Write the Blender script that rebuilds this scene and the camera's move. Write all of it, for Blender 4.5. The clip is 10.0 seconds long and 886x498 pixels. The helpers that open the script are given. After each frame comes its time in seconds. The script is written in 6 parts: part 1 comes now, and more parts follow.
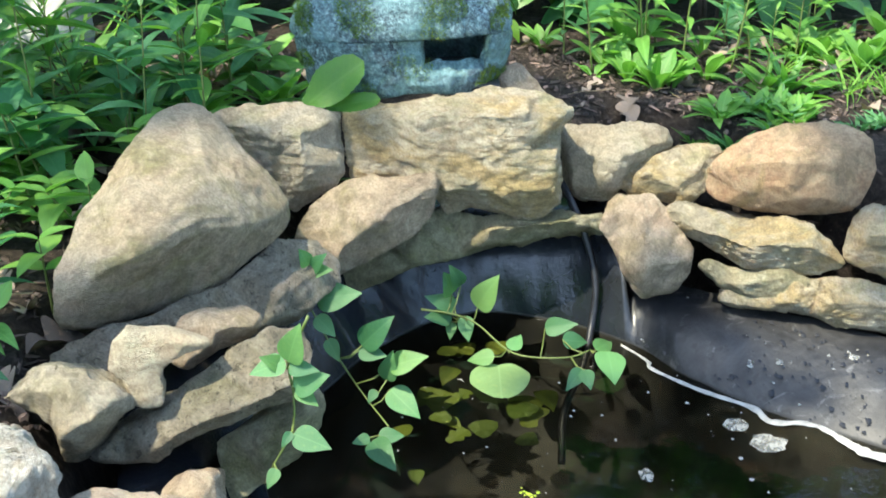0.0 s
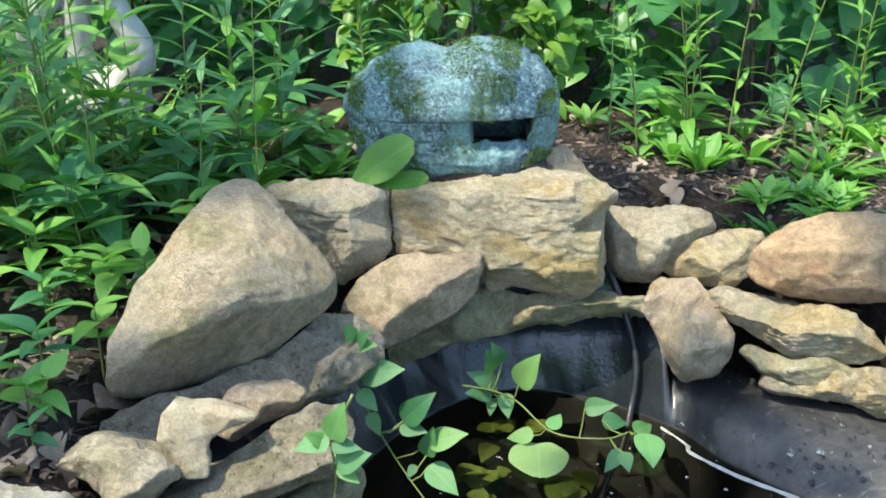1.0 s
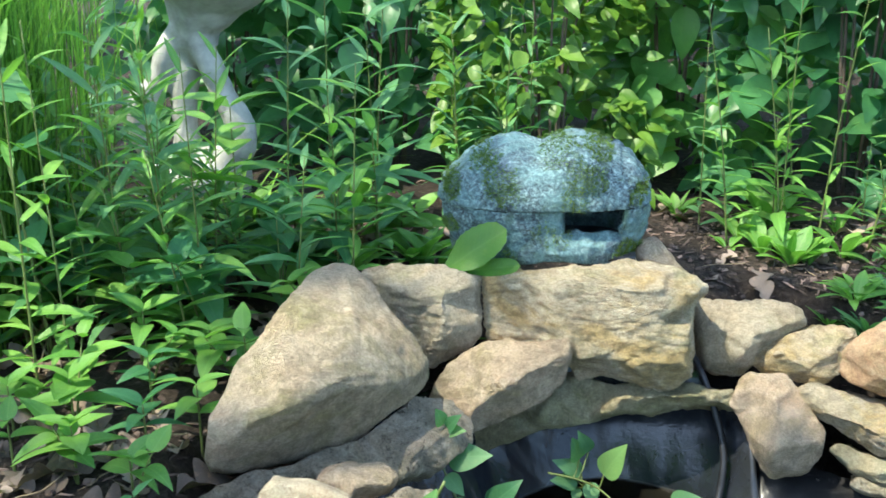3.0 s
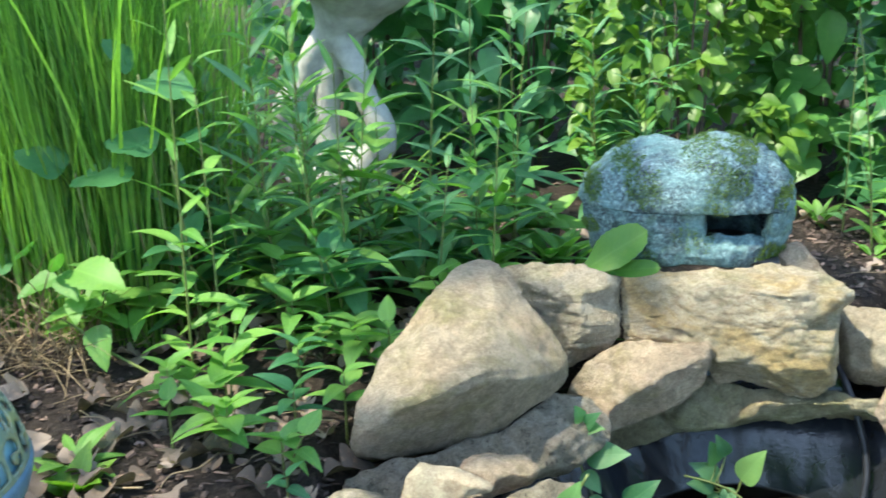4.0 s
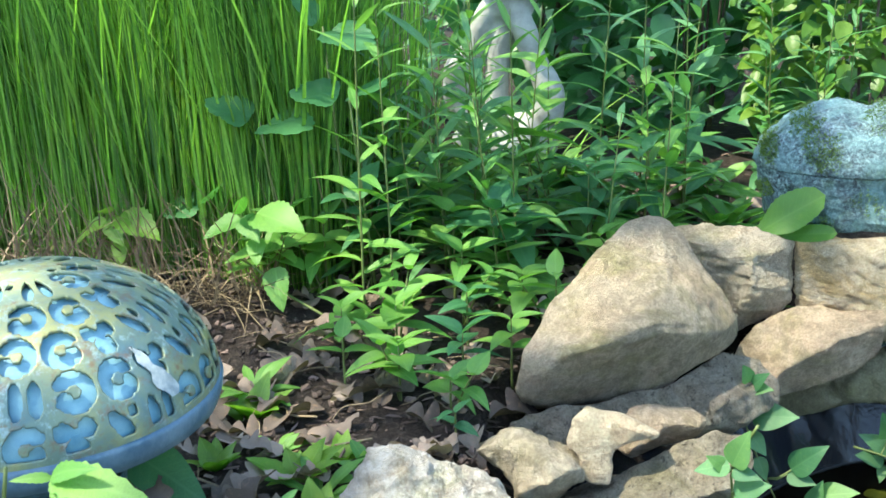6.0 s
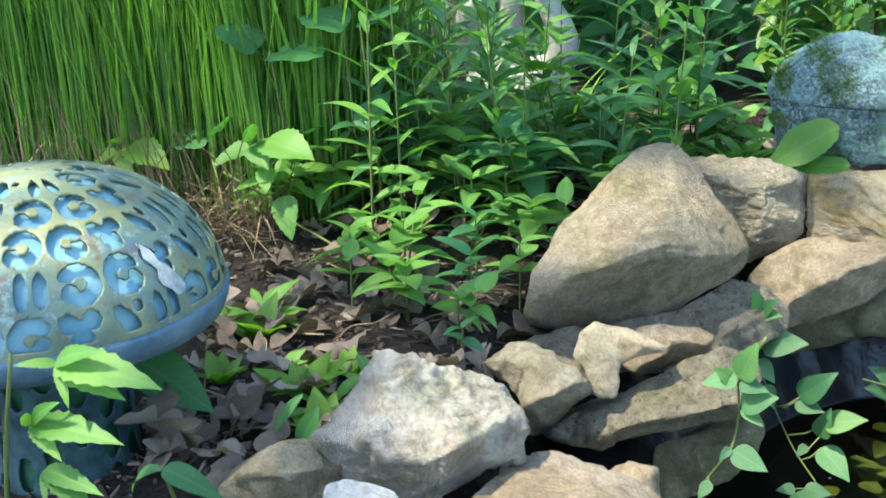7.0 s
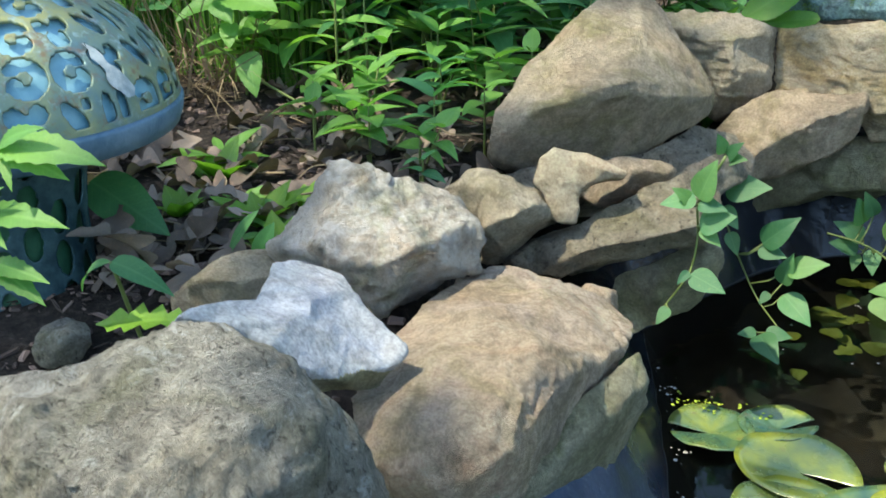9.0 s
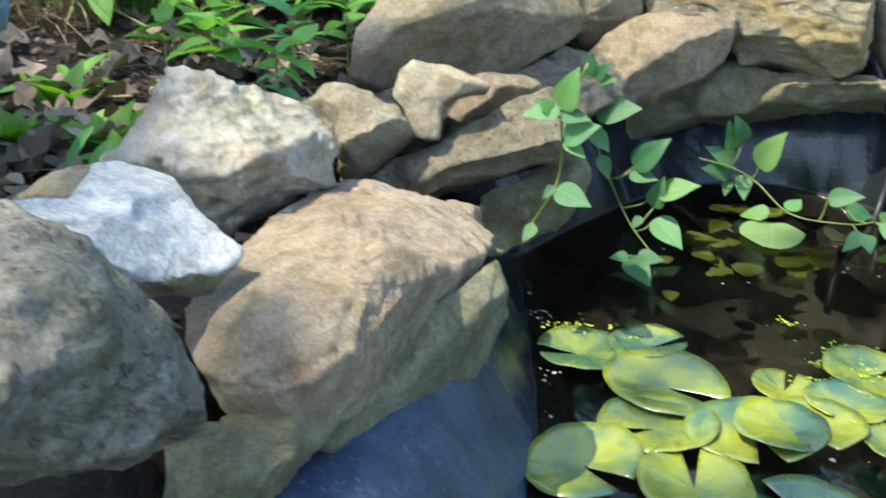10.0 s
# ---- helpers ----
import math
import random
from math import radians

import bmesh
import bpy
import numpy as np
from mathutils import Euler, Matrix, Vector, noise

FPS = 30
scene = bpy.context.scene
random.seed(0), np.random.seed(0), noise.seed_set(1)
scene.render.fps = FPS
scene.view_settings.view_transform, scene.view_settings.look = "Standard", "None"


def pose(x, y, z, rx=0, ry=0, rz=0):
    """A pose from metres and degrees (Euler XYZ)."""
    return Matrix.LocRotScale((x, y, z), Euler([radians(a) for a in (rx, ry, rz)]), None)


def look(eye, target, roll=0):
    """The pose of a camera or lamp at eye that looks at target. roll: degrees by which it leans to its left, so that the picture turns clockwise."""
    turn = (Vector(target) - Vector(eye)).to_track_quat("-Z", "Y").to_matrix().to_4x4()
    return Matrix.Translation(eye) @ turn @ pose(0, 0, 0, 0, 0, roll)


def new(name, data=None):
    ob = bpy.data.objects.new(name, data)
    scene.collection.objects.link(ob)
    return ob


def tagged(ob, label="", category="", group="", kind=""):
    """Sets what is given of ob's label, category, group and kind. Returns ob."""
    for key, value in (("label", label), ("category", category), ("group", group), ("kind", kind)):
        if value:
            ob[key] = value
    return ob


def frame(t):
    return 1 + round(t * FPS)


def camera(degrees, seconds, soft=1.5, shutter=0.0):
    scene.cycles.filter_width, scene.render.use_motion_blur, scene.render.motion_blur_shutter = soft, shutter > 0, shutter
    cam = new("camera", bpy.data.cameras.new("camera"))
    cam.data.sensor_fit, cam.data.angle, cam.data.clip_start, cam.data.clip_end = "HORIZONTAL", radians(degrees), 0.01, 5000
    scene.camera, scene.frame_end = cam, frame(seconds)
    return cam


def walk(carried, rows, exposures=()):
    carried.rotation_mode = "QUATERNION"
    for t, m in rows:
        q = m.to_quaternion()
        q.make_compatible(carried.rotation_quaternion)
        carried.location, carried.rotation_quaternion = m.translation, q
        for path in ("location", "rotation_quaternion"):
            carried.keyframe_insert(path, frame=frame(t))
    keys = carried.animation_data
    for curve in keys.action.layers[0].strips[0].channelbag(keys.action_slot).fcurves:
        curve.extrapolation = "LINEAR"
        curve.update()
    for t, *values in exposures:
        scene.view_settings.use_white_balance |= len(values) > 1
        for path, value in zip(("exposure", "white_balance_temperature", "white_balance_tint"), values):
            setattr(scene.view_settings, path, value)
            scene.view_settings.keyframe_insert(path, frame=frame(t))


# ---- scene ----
cam = camera(43.9, 10.0, soft=1.6, shutter=0.35)
PATH = [
    (0, (0.031, 0.007, 0.968), (-0.025, 1.818, 0.123), -2.1),
    (0.5, (0.029, -0.004, 0.99), (-0.062, 1.832, 0.203), -1.6),
    (1, (0.029, -0.011, 1.004), (-0.102, 1.843, 0.264), -1.3),
    (1.5, (0.026, -0.021, 1.017), (-0.145, 1.848, 0.328), -1.0),
    (2, (0.025, -0.027, 1.027), (-0.176, 1.853, 0.375), -0.9),
    (3.5, (0.002, -0.06, 1.04), (-0.362, 1.813, 0.441), -1.3),
    (4, (-0.014, -0.083, 1.036), (-0.508, 1.761, 0.441), -1.7),
    (4.5, (-0.037, -0.106, 1.026), (-0.649, 1.702, 0.427), -2.1),
    (5, (-0.039, -0.119, 1.021), (-0.732, 1.658, 0.419), -2.3),
    (5.2, (-0.037, -0.119, 1.021), (-0.754, 1.648, 0.416), -2.4),
    (6.5, (-0.029, -0.141, 0.957), (-0.793, 1.598, 0.331), -1.7),
    (7, (-0.021, -0.146, 0.915), (-0.79, 1.579, 0.257), -1.5),
    (7.5, (0.001, -0.149, 0.885), (-0.772, 1.561, 0.196), -1.4),
    (8, (0.01, -0.167, 0.853), (-0.761, 1.534, 0.135), -1.3),
    (8.5, (0.023, -0.171, 0.814), (-0.734, 1.526, 0.073), -1.2),
    (9, (0.021, -0.17, 0.774), (-0.708, 1.529, 0.012), -1.0),
    (9.5, (0.035, -0.153, 0.739), (-0.642, 1.559, -0.042), -0.7),
    (10, (0.054, -0.124, 0.693), (-0.496, 1.618, -0.122), 0.0),
]
EXPOSURE = 2.0
walk(cam, [(t, look(eye, target, roll)) for t, eye, target, roll in PATH], [(0, EXPOSURE + 0.16, 6560, 2), (1.5, EXPOSURE + 0.0, 6560, 2), (3.3, EXPOSURE + 0.14, 6560, 2), (5, EXPOSURE + 0.18, 6560, 2), (6.4, EXPOSURE + 0.26, 6560, 2), (7.1, EXPOSURE - 0.02, 6560, 2), (8.2, EXPOSURE - 0.25, 6650, 2), (9, EXPOSURE - 0.27, 6650, 2), (10, EXPOSURE + 0.0, 6650, 2)])

# ---- world, sun, exposure ----
SUN = Vector((-0.36, -0.30, 0.88)).normalized()
world = bpy.data.worlds.new("daylight")
scene.world = world
world.use_nodes = True
wn = world.node_tree
wn.nodes.clear()
sky = wn.nodes.new("ShaderNodeTexSky")
sky.sky_type = "NISHITA"
sky.sun_disc = False
sky.sun_elevation = math.asin(SUN.z)
sky.sun_rotation = math.atan2(SUN.x, SUN.y)
bg = wn.nodes.new("ShaderNodeBackground")
bg.inputs["Strength"].default_value = 0.15
wout = wn.nodes.new("ShaderNodeOutputWorld")
wn.links.new(sky.outputs["Color"], bg.inputs["Color"])
wn.links.new(bg.outputs["Background"], wout.inputs["Surface"])
sun_data = bpy.data.lights.new("sun", "SUN")
sun_data.energy, sun_data.angle, sun_data.color = 2.55, radians(0.5), (1.0, 0.90, 0.74)
sun = new("sun", sun_data)
sun.matrix_world = look(SUN * 20, (0, 0, 0))
scene.view_settings.exposure = EXPOSURE


# ---- materials ----
class Nodes:
    """A small builder of node materials."""

    def __init__(self, name):
        self.mat = bpy.data.materials.new(name)
        self.mat.use_nodes = True
        self.t = self.mat.node_tree
        self.t.nodes.clear()
        self.out = self.t.nodes.new("ShaderNodeOutputMaterial")
        self.coord = self.t.nodes.new("ShaderNodeTexCoord").outputs["Object"]
        self.info = self.t.nodes.new("ShaderNodeObjectInfo").outputs["Random"]

    def link(self, a, b):
        if hasattr(a, "is_output"):
            self.t.links.new(a, b)
        elif isinstance(a, tuple) and len(a) == 3:
            b.default_value = (*a, 1)
        else:
            b.default_value = a

    def shifted(self, amount=7.0):
        """Object coordinates moved apart from object to object."""
        n = self.t.nodes.new("ShaderNodeVectorMath")
        n.operation = "ADD"
        m = self.math("MULTIPLY", self.info, amount)
        self.t.links.new(self.coord, n.inputs[0])
        self.t.links.new(m, n.inputs[1])
        return n.outputs[0]

    def stretch(self, v, s):
        n = self.t.nodes.new("ShaderNodeMapping")
        self.t.links.new(v, n.inputs["Vector"])
        n.inputs["Scale"].default_value = s
        return n.outputs[0]

    def noise(self, scale, detail=4, rough=0.55, v=None, warp=0.0):
        n = self.t.nodes.new("ShaderNodeTexNoise")
        n.inputs["Scale"].default_value, n.inputs["Detail"].default_value = scale, detail
        n.inputs["Roughness"].default_value, n.inputs["Distortion"].default_value = rough, warp
        self.t.links.new(v or self.coord, n.inputs["Vector"])
        return n.outputs["Fac"]

    def ramp(self, f, *stops):
        n = self.t.nodes.new("ShaderNodeValToRGB")
        e = n.color_ramp.elements
        while len(e) < len(stops):
            e.new(0.5)
        for k, (p, c) in enumerate(stops):
            e[k].position = p
            e[k].color = (*c, 1) if isinstance(c, tuple) else (c, c, c, 1)
        self.link(f, n.inputs["Fac"])
        return n.outputs["Color"]

    def mix(self, f, a, b, kind="MIX"):
        n = self.t.nodes.new("ShaderNodeMix")
        n.data_type, n.blend_type = "RGBA", kind
        self.link(f, n.inputs["Factor"])
        self.link(a, n.inputs[6])
        self.link(b, n.inputs[7])
        return n.outputs[2]

    def math(self, op, a, b=0.0):
        n = self.t.nodes.new("ShaderNodeMath")
        n.operation = op
        self.link(a, n.inputs[0])
        self.link(b, n.inputs[1])
        return n.outputs[0]

    def island(self):
        return self.t.nodes.new("ShaderNodeNewGeometry").outputs["Random Per Island"]

    def bump(self, h, strength=0.5, distance=0.01, after=None):
        n = self.t.nodes.new("ShaderNodeBump")
        n.inputs["Strength"].default_value, n.inputs["Distance"].default_value = strength, distance
        self.link(h, n.inputs["Height"])
        if after:
            self.t.links.new(after, n.inputs["Normal"])
        return n.outputs["Normal"]

    def surface(self, color, rough=0.6, normal=None, metal=0.0, spec=0.4, alpha=None):
        p = self.t.nodes.new("ShaderNodeBsdfPrincipled")
        self.link(color, p.inputs["Base Color"])
        self.link(rough, p.inputs["Roughness"])
        self.link(metal, p.inputs["Metallic"])
        p.inputs["Specular IOR Level"].default_value = spec
        if normal:
            self.t.links.new(normal, p.inputs["Normal"])
        return p

    def done(self, shader):
        self.t.links.new(shader.outputs[0], self.out.inputs["Surface"])
        return self.mat


def stone_material(name, low, mid, high, stain=(0.16, 0.15, 0.09), stain_amount=0.5, speck=0.3, strata=False, pits=0.5, fleck=0.0, algae=0.6, crag=1.0):
    low, mid, high, stain = [tuple(a * w for a, w in zip(c, (1.09, 1.06, 1.01))) for c in (low, mid, high, stain)]
    k = Nodes(name)
    v = k.shifted()
    vs = k.stretch(v, (1, 1, 1.9)) if strata else v
    big = k.noise(7, 5, 0.62, vs, 0.8)
    col = k.ramp(big, (0.28, low), (0.5, mid), (0.72, high))
    # broad patches: pinkish, violet grey and a green film of algae
    col = k.mix(k.ramp(k.noise(6, 4, 0.6, k.shifted(5), 0.8), (0.50, 0.0), (0.64, 0.55)), col, (mid[0] * 1.10, mid[1] * 0.98, mid[2] * 0.90))
    col = k.mix(k.ramp(k.noise(6, 4, 0.6, k.shifted(9), 0.8), (0.53, 0.0), (0.68, 0.55)), col, (mid[0] * 0.93, mid[1] * 0.96, mid[2] * 1.14))
    col = k.mix(k.ramp(k.noise(9, 6, 0.68, k.shifted(13), 0.9), (0.50, 0.0), (0.68, algae)), col, (mid[0] * 0.58, mid[1] * 0.62, mid[2] * 0.40))
    if strata:
        col = k.mix(k.ramp(k.noise(6, 5, 0.65, k.stretch(k.shifted(31), (1, 1, 2.2)), 0.8), (0.47, 0.0), (0.60, 0.75)), col, tuple(1.15 * c for c in stain))
    col = k.mix(k.ramp(k.noise(18, 7, 0.72, v, 1.0), (0.53, 0.0), (0.70, stain_amount)), col, stain)
    # grain, mottling and dark specks
    col = k.mix(0.25, col, k.ramp(k.noise(270, 5, 0.8, v), (0.40, 0.12), (0.60, 0.86)), "OVERLAY")
    col = k.mix(0.34, col, k.ramp(k.noise(48, 8, 0.74, vs, 0.7), (0.40, 0.16), (0.60, 0.80)), "OVERLAY")
    spots = k.ramp(k.noise(95, 7, 0.8, v, 0.4), (0.55, 0.0), (0.61, speck))
    col = k.mix(spots, col, tuple(0.3 * c for c in low))
    if fleck:
        col = k.mix(k.ramp(k.noise(24, 9, 0.80, k.shifted(37), 0.4), (0.55, 0.0), (0.63, fleck)), col, (0.50, 0.50, 0.46))
    h1 = k.bump(k.noise(40, 8, 0.72, vs, 0.4), 0.9 * crag, 0.024)
    h2 = k.bump(k.noise(200, 6, 0.8, v), 1.0 * crag, 0.018, h1)
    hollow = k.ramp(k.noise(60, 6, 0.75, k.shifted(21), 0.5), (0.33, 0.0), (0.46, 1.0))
    # colour darkens in the same hollows that the bump lowers
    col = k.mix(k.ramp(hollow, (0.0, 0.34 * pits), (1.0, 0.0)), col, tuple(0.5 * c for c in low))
    h3 = k.bump(hollow, pits * 0.8, 0.005, h2)
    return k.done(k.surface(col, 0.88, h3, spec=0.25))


def leaf_material(name, dark, light, shine=0.42, through_part=0.34, vein=0.0):
    """A green leaf: two-tone by leaf, lets some light through."""
    dark, light = [tuple(0.94 * a for a in c) for c in (dark, light)]
    k = Nodes(name)
    pick = k.math("FRACT", k.math("ADD", k.island(), k.info))
    col = k.ramp(pick, (0.0, dark), (0.55, tuple((a + b) / 2 for a, b in zip(dark, light))), (1.0, light))
    col = k.mix(k.ramp(k.noise(60, 4, 0.7), (0.4, 0.0), (0.75, 0.35)), col, tuple(0.55 * c for c in dark))
    col = k.mix(k.ramp(k.noise(9, 3, 0.6), (0.55, 0.0), (0.8, 0.35)), col, (light[0] * 1.5, light[1] * 1.1, light[2] * 0.8))
    h = k.bump(k.noise(90, 3, 0.6), 0.25, 0.003)
    if vein:
        sep = k.t.nodes.new("ShaderNodeSeparateXYZ")
        k.t.links.new(k.coord, sep.inputs[0])
        ax = k.math("ABSOLUTE", sep.outputs["X"])
        mid = k.ramp(ax, (0.006, 1.0), (0.02, 0.0))
        side = k.math("SINE", k.math("MULTIPLY", k.math("SUBTRACT", sep.outputs["Y"], k.math("MULTIPLY", ax, 0.8)), vein))
        side = k.ramp(side, (0.86, 0.0), (1.0, 0.5))
        lines = k.math("MAXIMUM", mid, side)
        col = k.mix(k.math("MULTIPLY", lines, 0.17), col, tuple(min(1, 1.3 * c + 0.04) for c in light))
        h = k.bump(lines, -0.5, 0.006, h)
    p = k.surface(col, shine, h, spec=0.4)
    tr = k.t.nodes.new("ShaderNodeBsdfTranslucent")
    k.link(k.mix(1.0, col, (1.4, 1.7, 0.8), "MULTIPLY"), tr.inputs["Color"])
    m = k.t.nodes.new("ShaderNodeMixShader")
    m.inputs[0].default_value = through_part
    k.t.links.new(p.outputs[0], m.inputs[1])
    k.t.links.new(tr.outputs[0], m.inputs[2])
    return k.done(m)


def plain_material(name, a, b, scale=20, rough=0.6, metal=0.0, relief=0.3, spec=0.4):
    k = Nodes(name)
    v = k.shifted()
    col = k.ramp(k.noise(scale, 5, 0.65, v), (0.35, a), (0.68, b))
    h = k.bump(k.noise(scale * 5, 4, 0.7, v), relief, 0.004)
    return k.done(k.surface(col, rough, h, metal, spec))


M = {}
M["limestone"] = stone_material("grey_limestone", (0.36, 0.315, 0.235), (0.46, 0.41, 0.31), (0.55, 0.50, 0.40), speck=0.15, stain_amount=0.3, fleck=0.12)
M["boulder"] = stone_material("smooth_grey_limestone", (0.37, 0.31, 0.225), (0.46, 0.395, 0.295), (0.53, 0.47, 0.37), (0.22, 0.21, 0.10), speck=0.15, stain_amount=0.45, pits=0.35, crag=1.0, algae=0.8)
M["sandy"] = stone_material("sandy_limestone", (0.37, 0.325, 0.235), (0.50, 0.445, 0.33), (0.60, 0.55, 0.44), (0.40, 0.30, 0.14), 0.45, 0.25, True, 0.9, algae=0.7)
M["tan"] = stone_material("tan_stone", (0.36, 0.29, 0.21), (0.50, 0.41, 0.305), (0.60, 0.51, 0.40), (0.24, 0.22, 0.15), 0.4, 0.2)
M["pale"] = stone_material("pale_limestone", (0.49, 0.455, 0.39), (0.62, 0.59, 0.535), (0.68, 0.67, 0.645), (0.46, 0.37, 0.25), 0.7, 0.25, fleck=0.2, algae=0.75, pits=1.0, crag=1.4)
M["smooth_pale"] = stone_material("smooth_pale_limestone", (0.32, 0.335, 0.36), (0.385, 0.40, 0.425), (0.45, 0.46, 0.475), (0.33, 0.315, 0.27), 0.45, 0.2, pits=0.25, algae=0.2, crag=0.4)
M["dark"] = stone_material("weathered_dark_stone", (0.13, 0.127, 0.107), (0.29, 0.282, 0.248), (0.46, 0.447, 0.395), (0.36, 0.32, 0.235), 0.5, 0.75, fleck=0.9, pits=0.9)
M["grey"] = stone_material("spotted_grey_stone", (0.21, 0.188, 0.145), (0.33, 0.298, 0.235), (0.44, 0.40, 0.32), (0.10, 0.092, 0.07), 0.75, 0.85, fleck=0.2, pits=0.9)
M["ruddy"] = stone_material("ruddy_fieldstone", (0.40, 0.29, 0.19), (0.53, 0.39, 0.26), (0.60, 0.48, 0.35), (0.30, 0.28, 0.18), 0.5, 0.15, pits=0.3, algae=0.8)
M["mossy"] = stone_material("damp_greenish_stone", (0.24, 0.23, 0.14), (0.36, 0.34, 0.23), (0.47, 0.44, 0.32), (0.16, 0.18, 0.06), 0.6, 0.3)
M["cut"] = stone_material("smooth_buff_stone", (0.46, 0.40, 0.28), (0.54, 0.48, 0.36), (0.60, 0.54, 0.43), (0.38, 0.33, 0.23), 0.3, 0.08, pits=0.15, algae=0.2)

M["leaf_fresh"] = leaf_material("fresh_green_leaf", (0.060, 0.19, 0.040), (0.14, 0.32, 0.075))
M["leaf_deep"] = leaf_material("deep_green_leaf", (0.036, 0.14, 0.055), (0.095, 0.26, 0.09), 0.38)
M["leaf_blue"] = leaf_material("bluish_green_leaf", (0.052, 0.175, 0.070), (0.12, 0.31, 0.115), 0.4)
M["leaf_yellow"] = leaf_material("yellow_green_leaf", (0.065, 0.165, 0.020), (0.155, 0.28, 0.04))
for key, vein in (("fresh", 62), ("deep", 58), ("blue", 64), ("yellow", 60), ("pale", 52), ("vine", 50), ("dock", 70)):
    tones = {"fresh": ((0.080, 0.225, 0.042), (0.195, 0.38, 0.078)), "deep": ((0.036, 0.14, 0.055), (0.095, 0.26, 0.09)), "blue": ((0.070, 0.195, 0.080), (0.155, 0.345, 0.13)),
             "yellow": ((0.11, 0.25, 0.022), (0.22, 0.38, 0.05)), "pale": ((0.085, 0.21, 0.07), (0.18, 0.34, 0.11)), "dock": ((0.065, 0.18, 0.024), (0.10, 0.235, 0.030)), "vine": ((0.045, 0.15, 0.065), (0.11, 0.25, 0.10))}[key]
    M["veined_" + key] = leaf_material("veined_" + key + "_leaf", *tones, 0.42, 0.34, vein)
M["wet_leaf"] = leaf_material("wet_pale_leaf", (0.16, 0.27, 0.10), (0.26, 0.38, 0.17), 0.16, 0.2, 40)
M["grass"] = leaf_material("tall_grass_blade", (0.028, 0.10, 0.019), (0.27, 0.51, 0.095), 0.5, 0.45)
k = Nodes("lily_pad")
pc = k.ramp(k.math("FRACT", k.math("ADD", k.noise(15, 3, 0.6, k.shifted(3)), k.math("MULTIPLY", k.info, 0.25))), (0.32, (0.024, 0.072, 0.058)), (0.50, (0.070, 0.125, 0.050)), (0.72, (0.205, 0.235, 0.030)))
pc = k.mix(k.ramp(k.noise(70, 4, 0.7), (0.58, 0.0), (0.7, 0.6)), pc, (0.12, 0.09, 0.03))
M["pad"] = k.done(k.surface(pc, k.ramp(k.noise(20, 4, 0.6), (0.35, 0.10), (0.65, 0.38)), k.bump(k.noise(45, 3, 0.6), 0.25, 0.004), spec=0.9))
M["stem"] = plain_material("green_stem", (0.085, 0.12, 0.03), (0.15, 0.19, 0.055), 30, 0.5)
M["straw"] = plain_material("dry_straw", (0.17, 0.125, 0.075), (0.31, 0.24, 0.145), 30, 0.8)
M["litter"] = leaf_material("dry_oak_leaf", (0.085, 0.064, 0.050), (0.36, 0.285, 0.23), 0.75, 0.10)
M["statue"] = plain_material("weathered_cast_stone", (0.27, 0.28, 0.26), (0.47, 0.48, 0.46), 16, 0.85, relief=0.4)
M["hose"] = plain_material("black_rubber", (0.012, 0.013, 0.016), (0.025, 0.026, 0.03), 40, 0.35)

k = Nodes("soil_with_mulch")
sv = k.coord
soil = k.ramp(k.noise(55, 10, 0.8, sv, 0.6), (0.35, (0.024, 0.020, 0.017)), (0.55, (0.075, 0.060, 0.051)), (0.72, (0.19, 0.148, 0.124)))
sh = k.bump(k.noise(70, 10, 0.8, sv), 1.0, 0.03)
M["soil"] = k.done(k.surface(soil, 0.95, sh, spec=0.15))

k = Nodes("pond_liner")
lv = k.coord
lc = k.ramp(k.noise(9, 5, 0.65, lv, 0.8), (0.35, (0.008, 0.010, 0.013)), (0.6, (0.013, 0.016, 0.022)), (0.8, (0.045, 0.047, 0.052)))
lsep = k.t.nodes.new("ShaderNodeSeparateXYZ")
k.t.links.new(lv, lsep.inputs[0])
# near left side: blue sky reflection painted into the liner's colour
film_or_sheen = k.math("MULTIPLY", k.ramp(lsep.outputs["Y"], (0.0, 1.0), (0.78, 1.0), (0.99, 0.0)), k.ramp(lsep.outputs["X"], (0.05, 1.0), (0.2, 0.0)))
lc = k.mix(film_or_sheen, lc, k.ramp(k.noise(12, 6, 0.7, lv, 0.6), (0.35, (0.018, 0.030, 0.055)), (0.55, (0.034, 0.056, 0.105)), (0.8, (0.085, 0.11, 0.155))))
dry = k.ramp(lsep.outputs["X"], (0.24, 0.0), (0.42, 0.8))
lc = k.mix(dry, lc, k.ramp(k.noise(11, 5, 0.7, lv, 0.5), (0.36, (0.010, 0.010, 0.011)), (0.5, (0.027, 0.026, 0.026)), (0.72, (0.062, 0.060, 0.058))))
lc = k.mix(k.math("MULTIPLY", dry, k.ramp(k.noise(48, 3, 0.6, lv), (0.60, 0.0), (0.64, 1.0))), lc, (0.012, 0.012, 0.012))
lc = k.mix(k.math("MULTIPLY", dry, k.ramp(k.noise(19, 7, 0.75, k.stretch(lv, (1, 1.6, 1)), 0.9), (0.58, 0.0), (0.68, 0.65))), lc, (0.21, 0.205, 0.20))
silt = k.ramp(lsep.outputs["Z"], (0.0, 1.0), (0.001, 0.0))
lc = k.mix(silt, lc, k.ramp(k.noise(10, 6, 0.7, lv, 0.6), (0.35, (0.007, 0.007, 0.006)), (0.7, (0.024, 0.023, 0.018))))
lc = k.mix(k.math("MULTIPLY", film_or_sheen, k.ramp(k.noise(150, 6, 0.8, lv), (0.56, 0.0), (0.62, 0.55))), lc, (0.17, 0.19, 0.22))
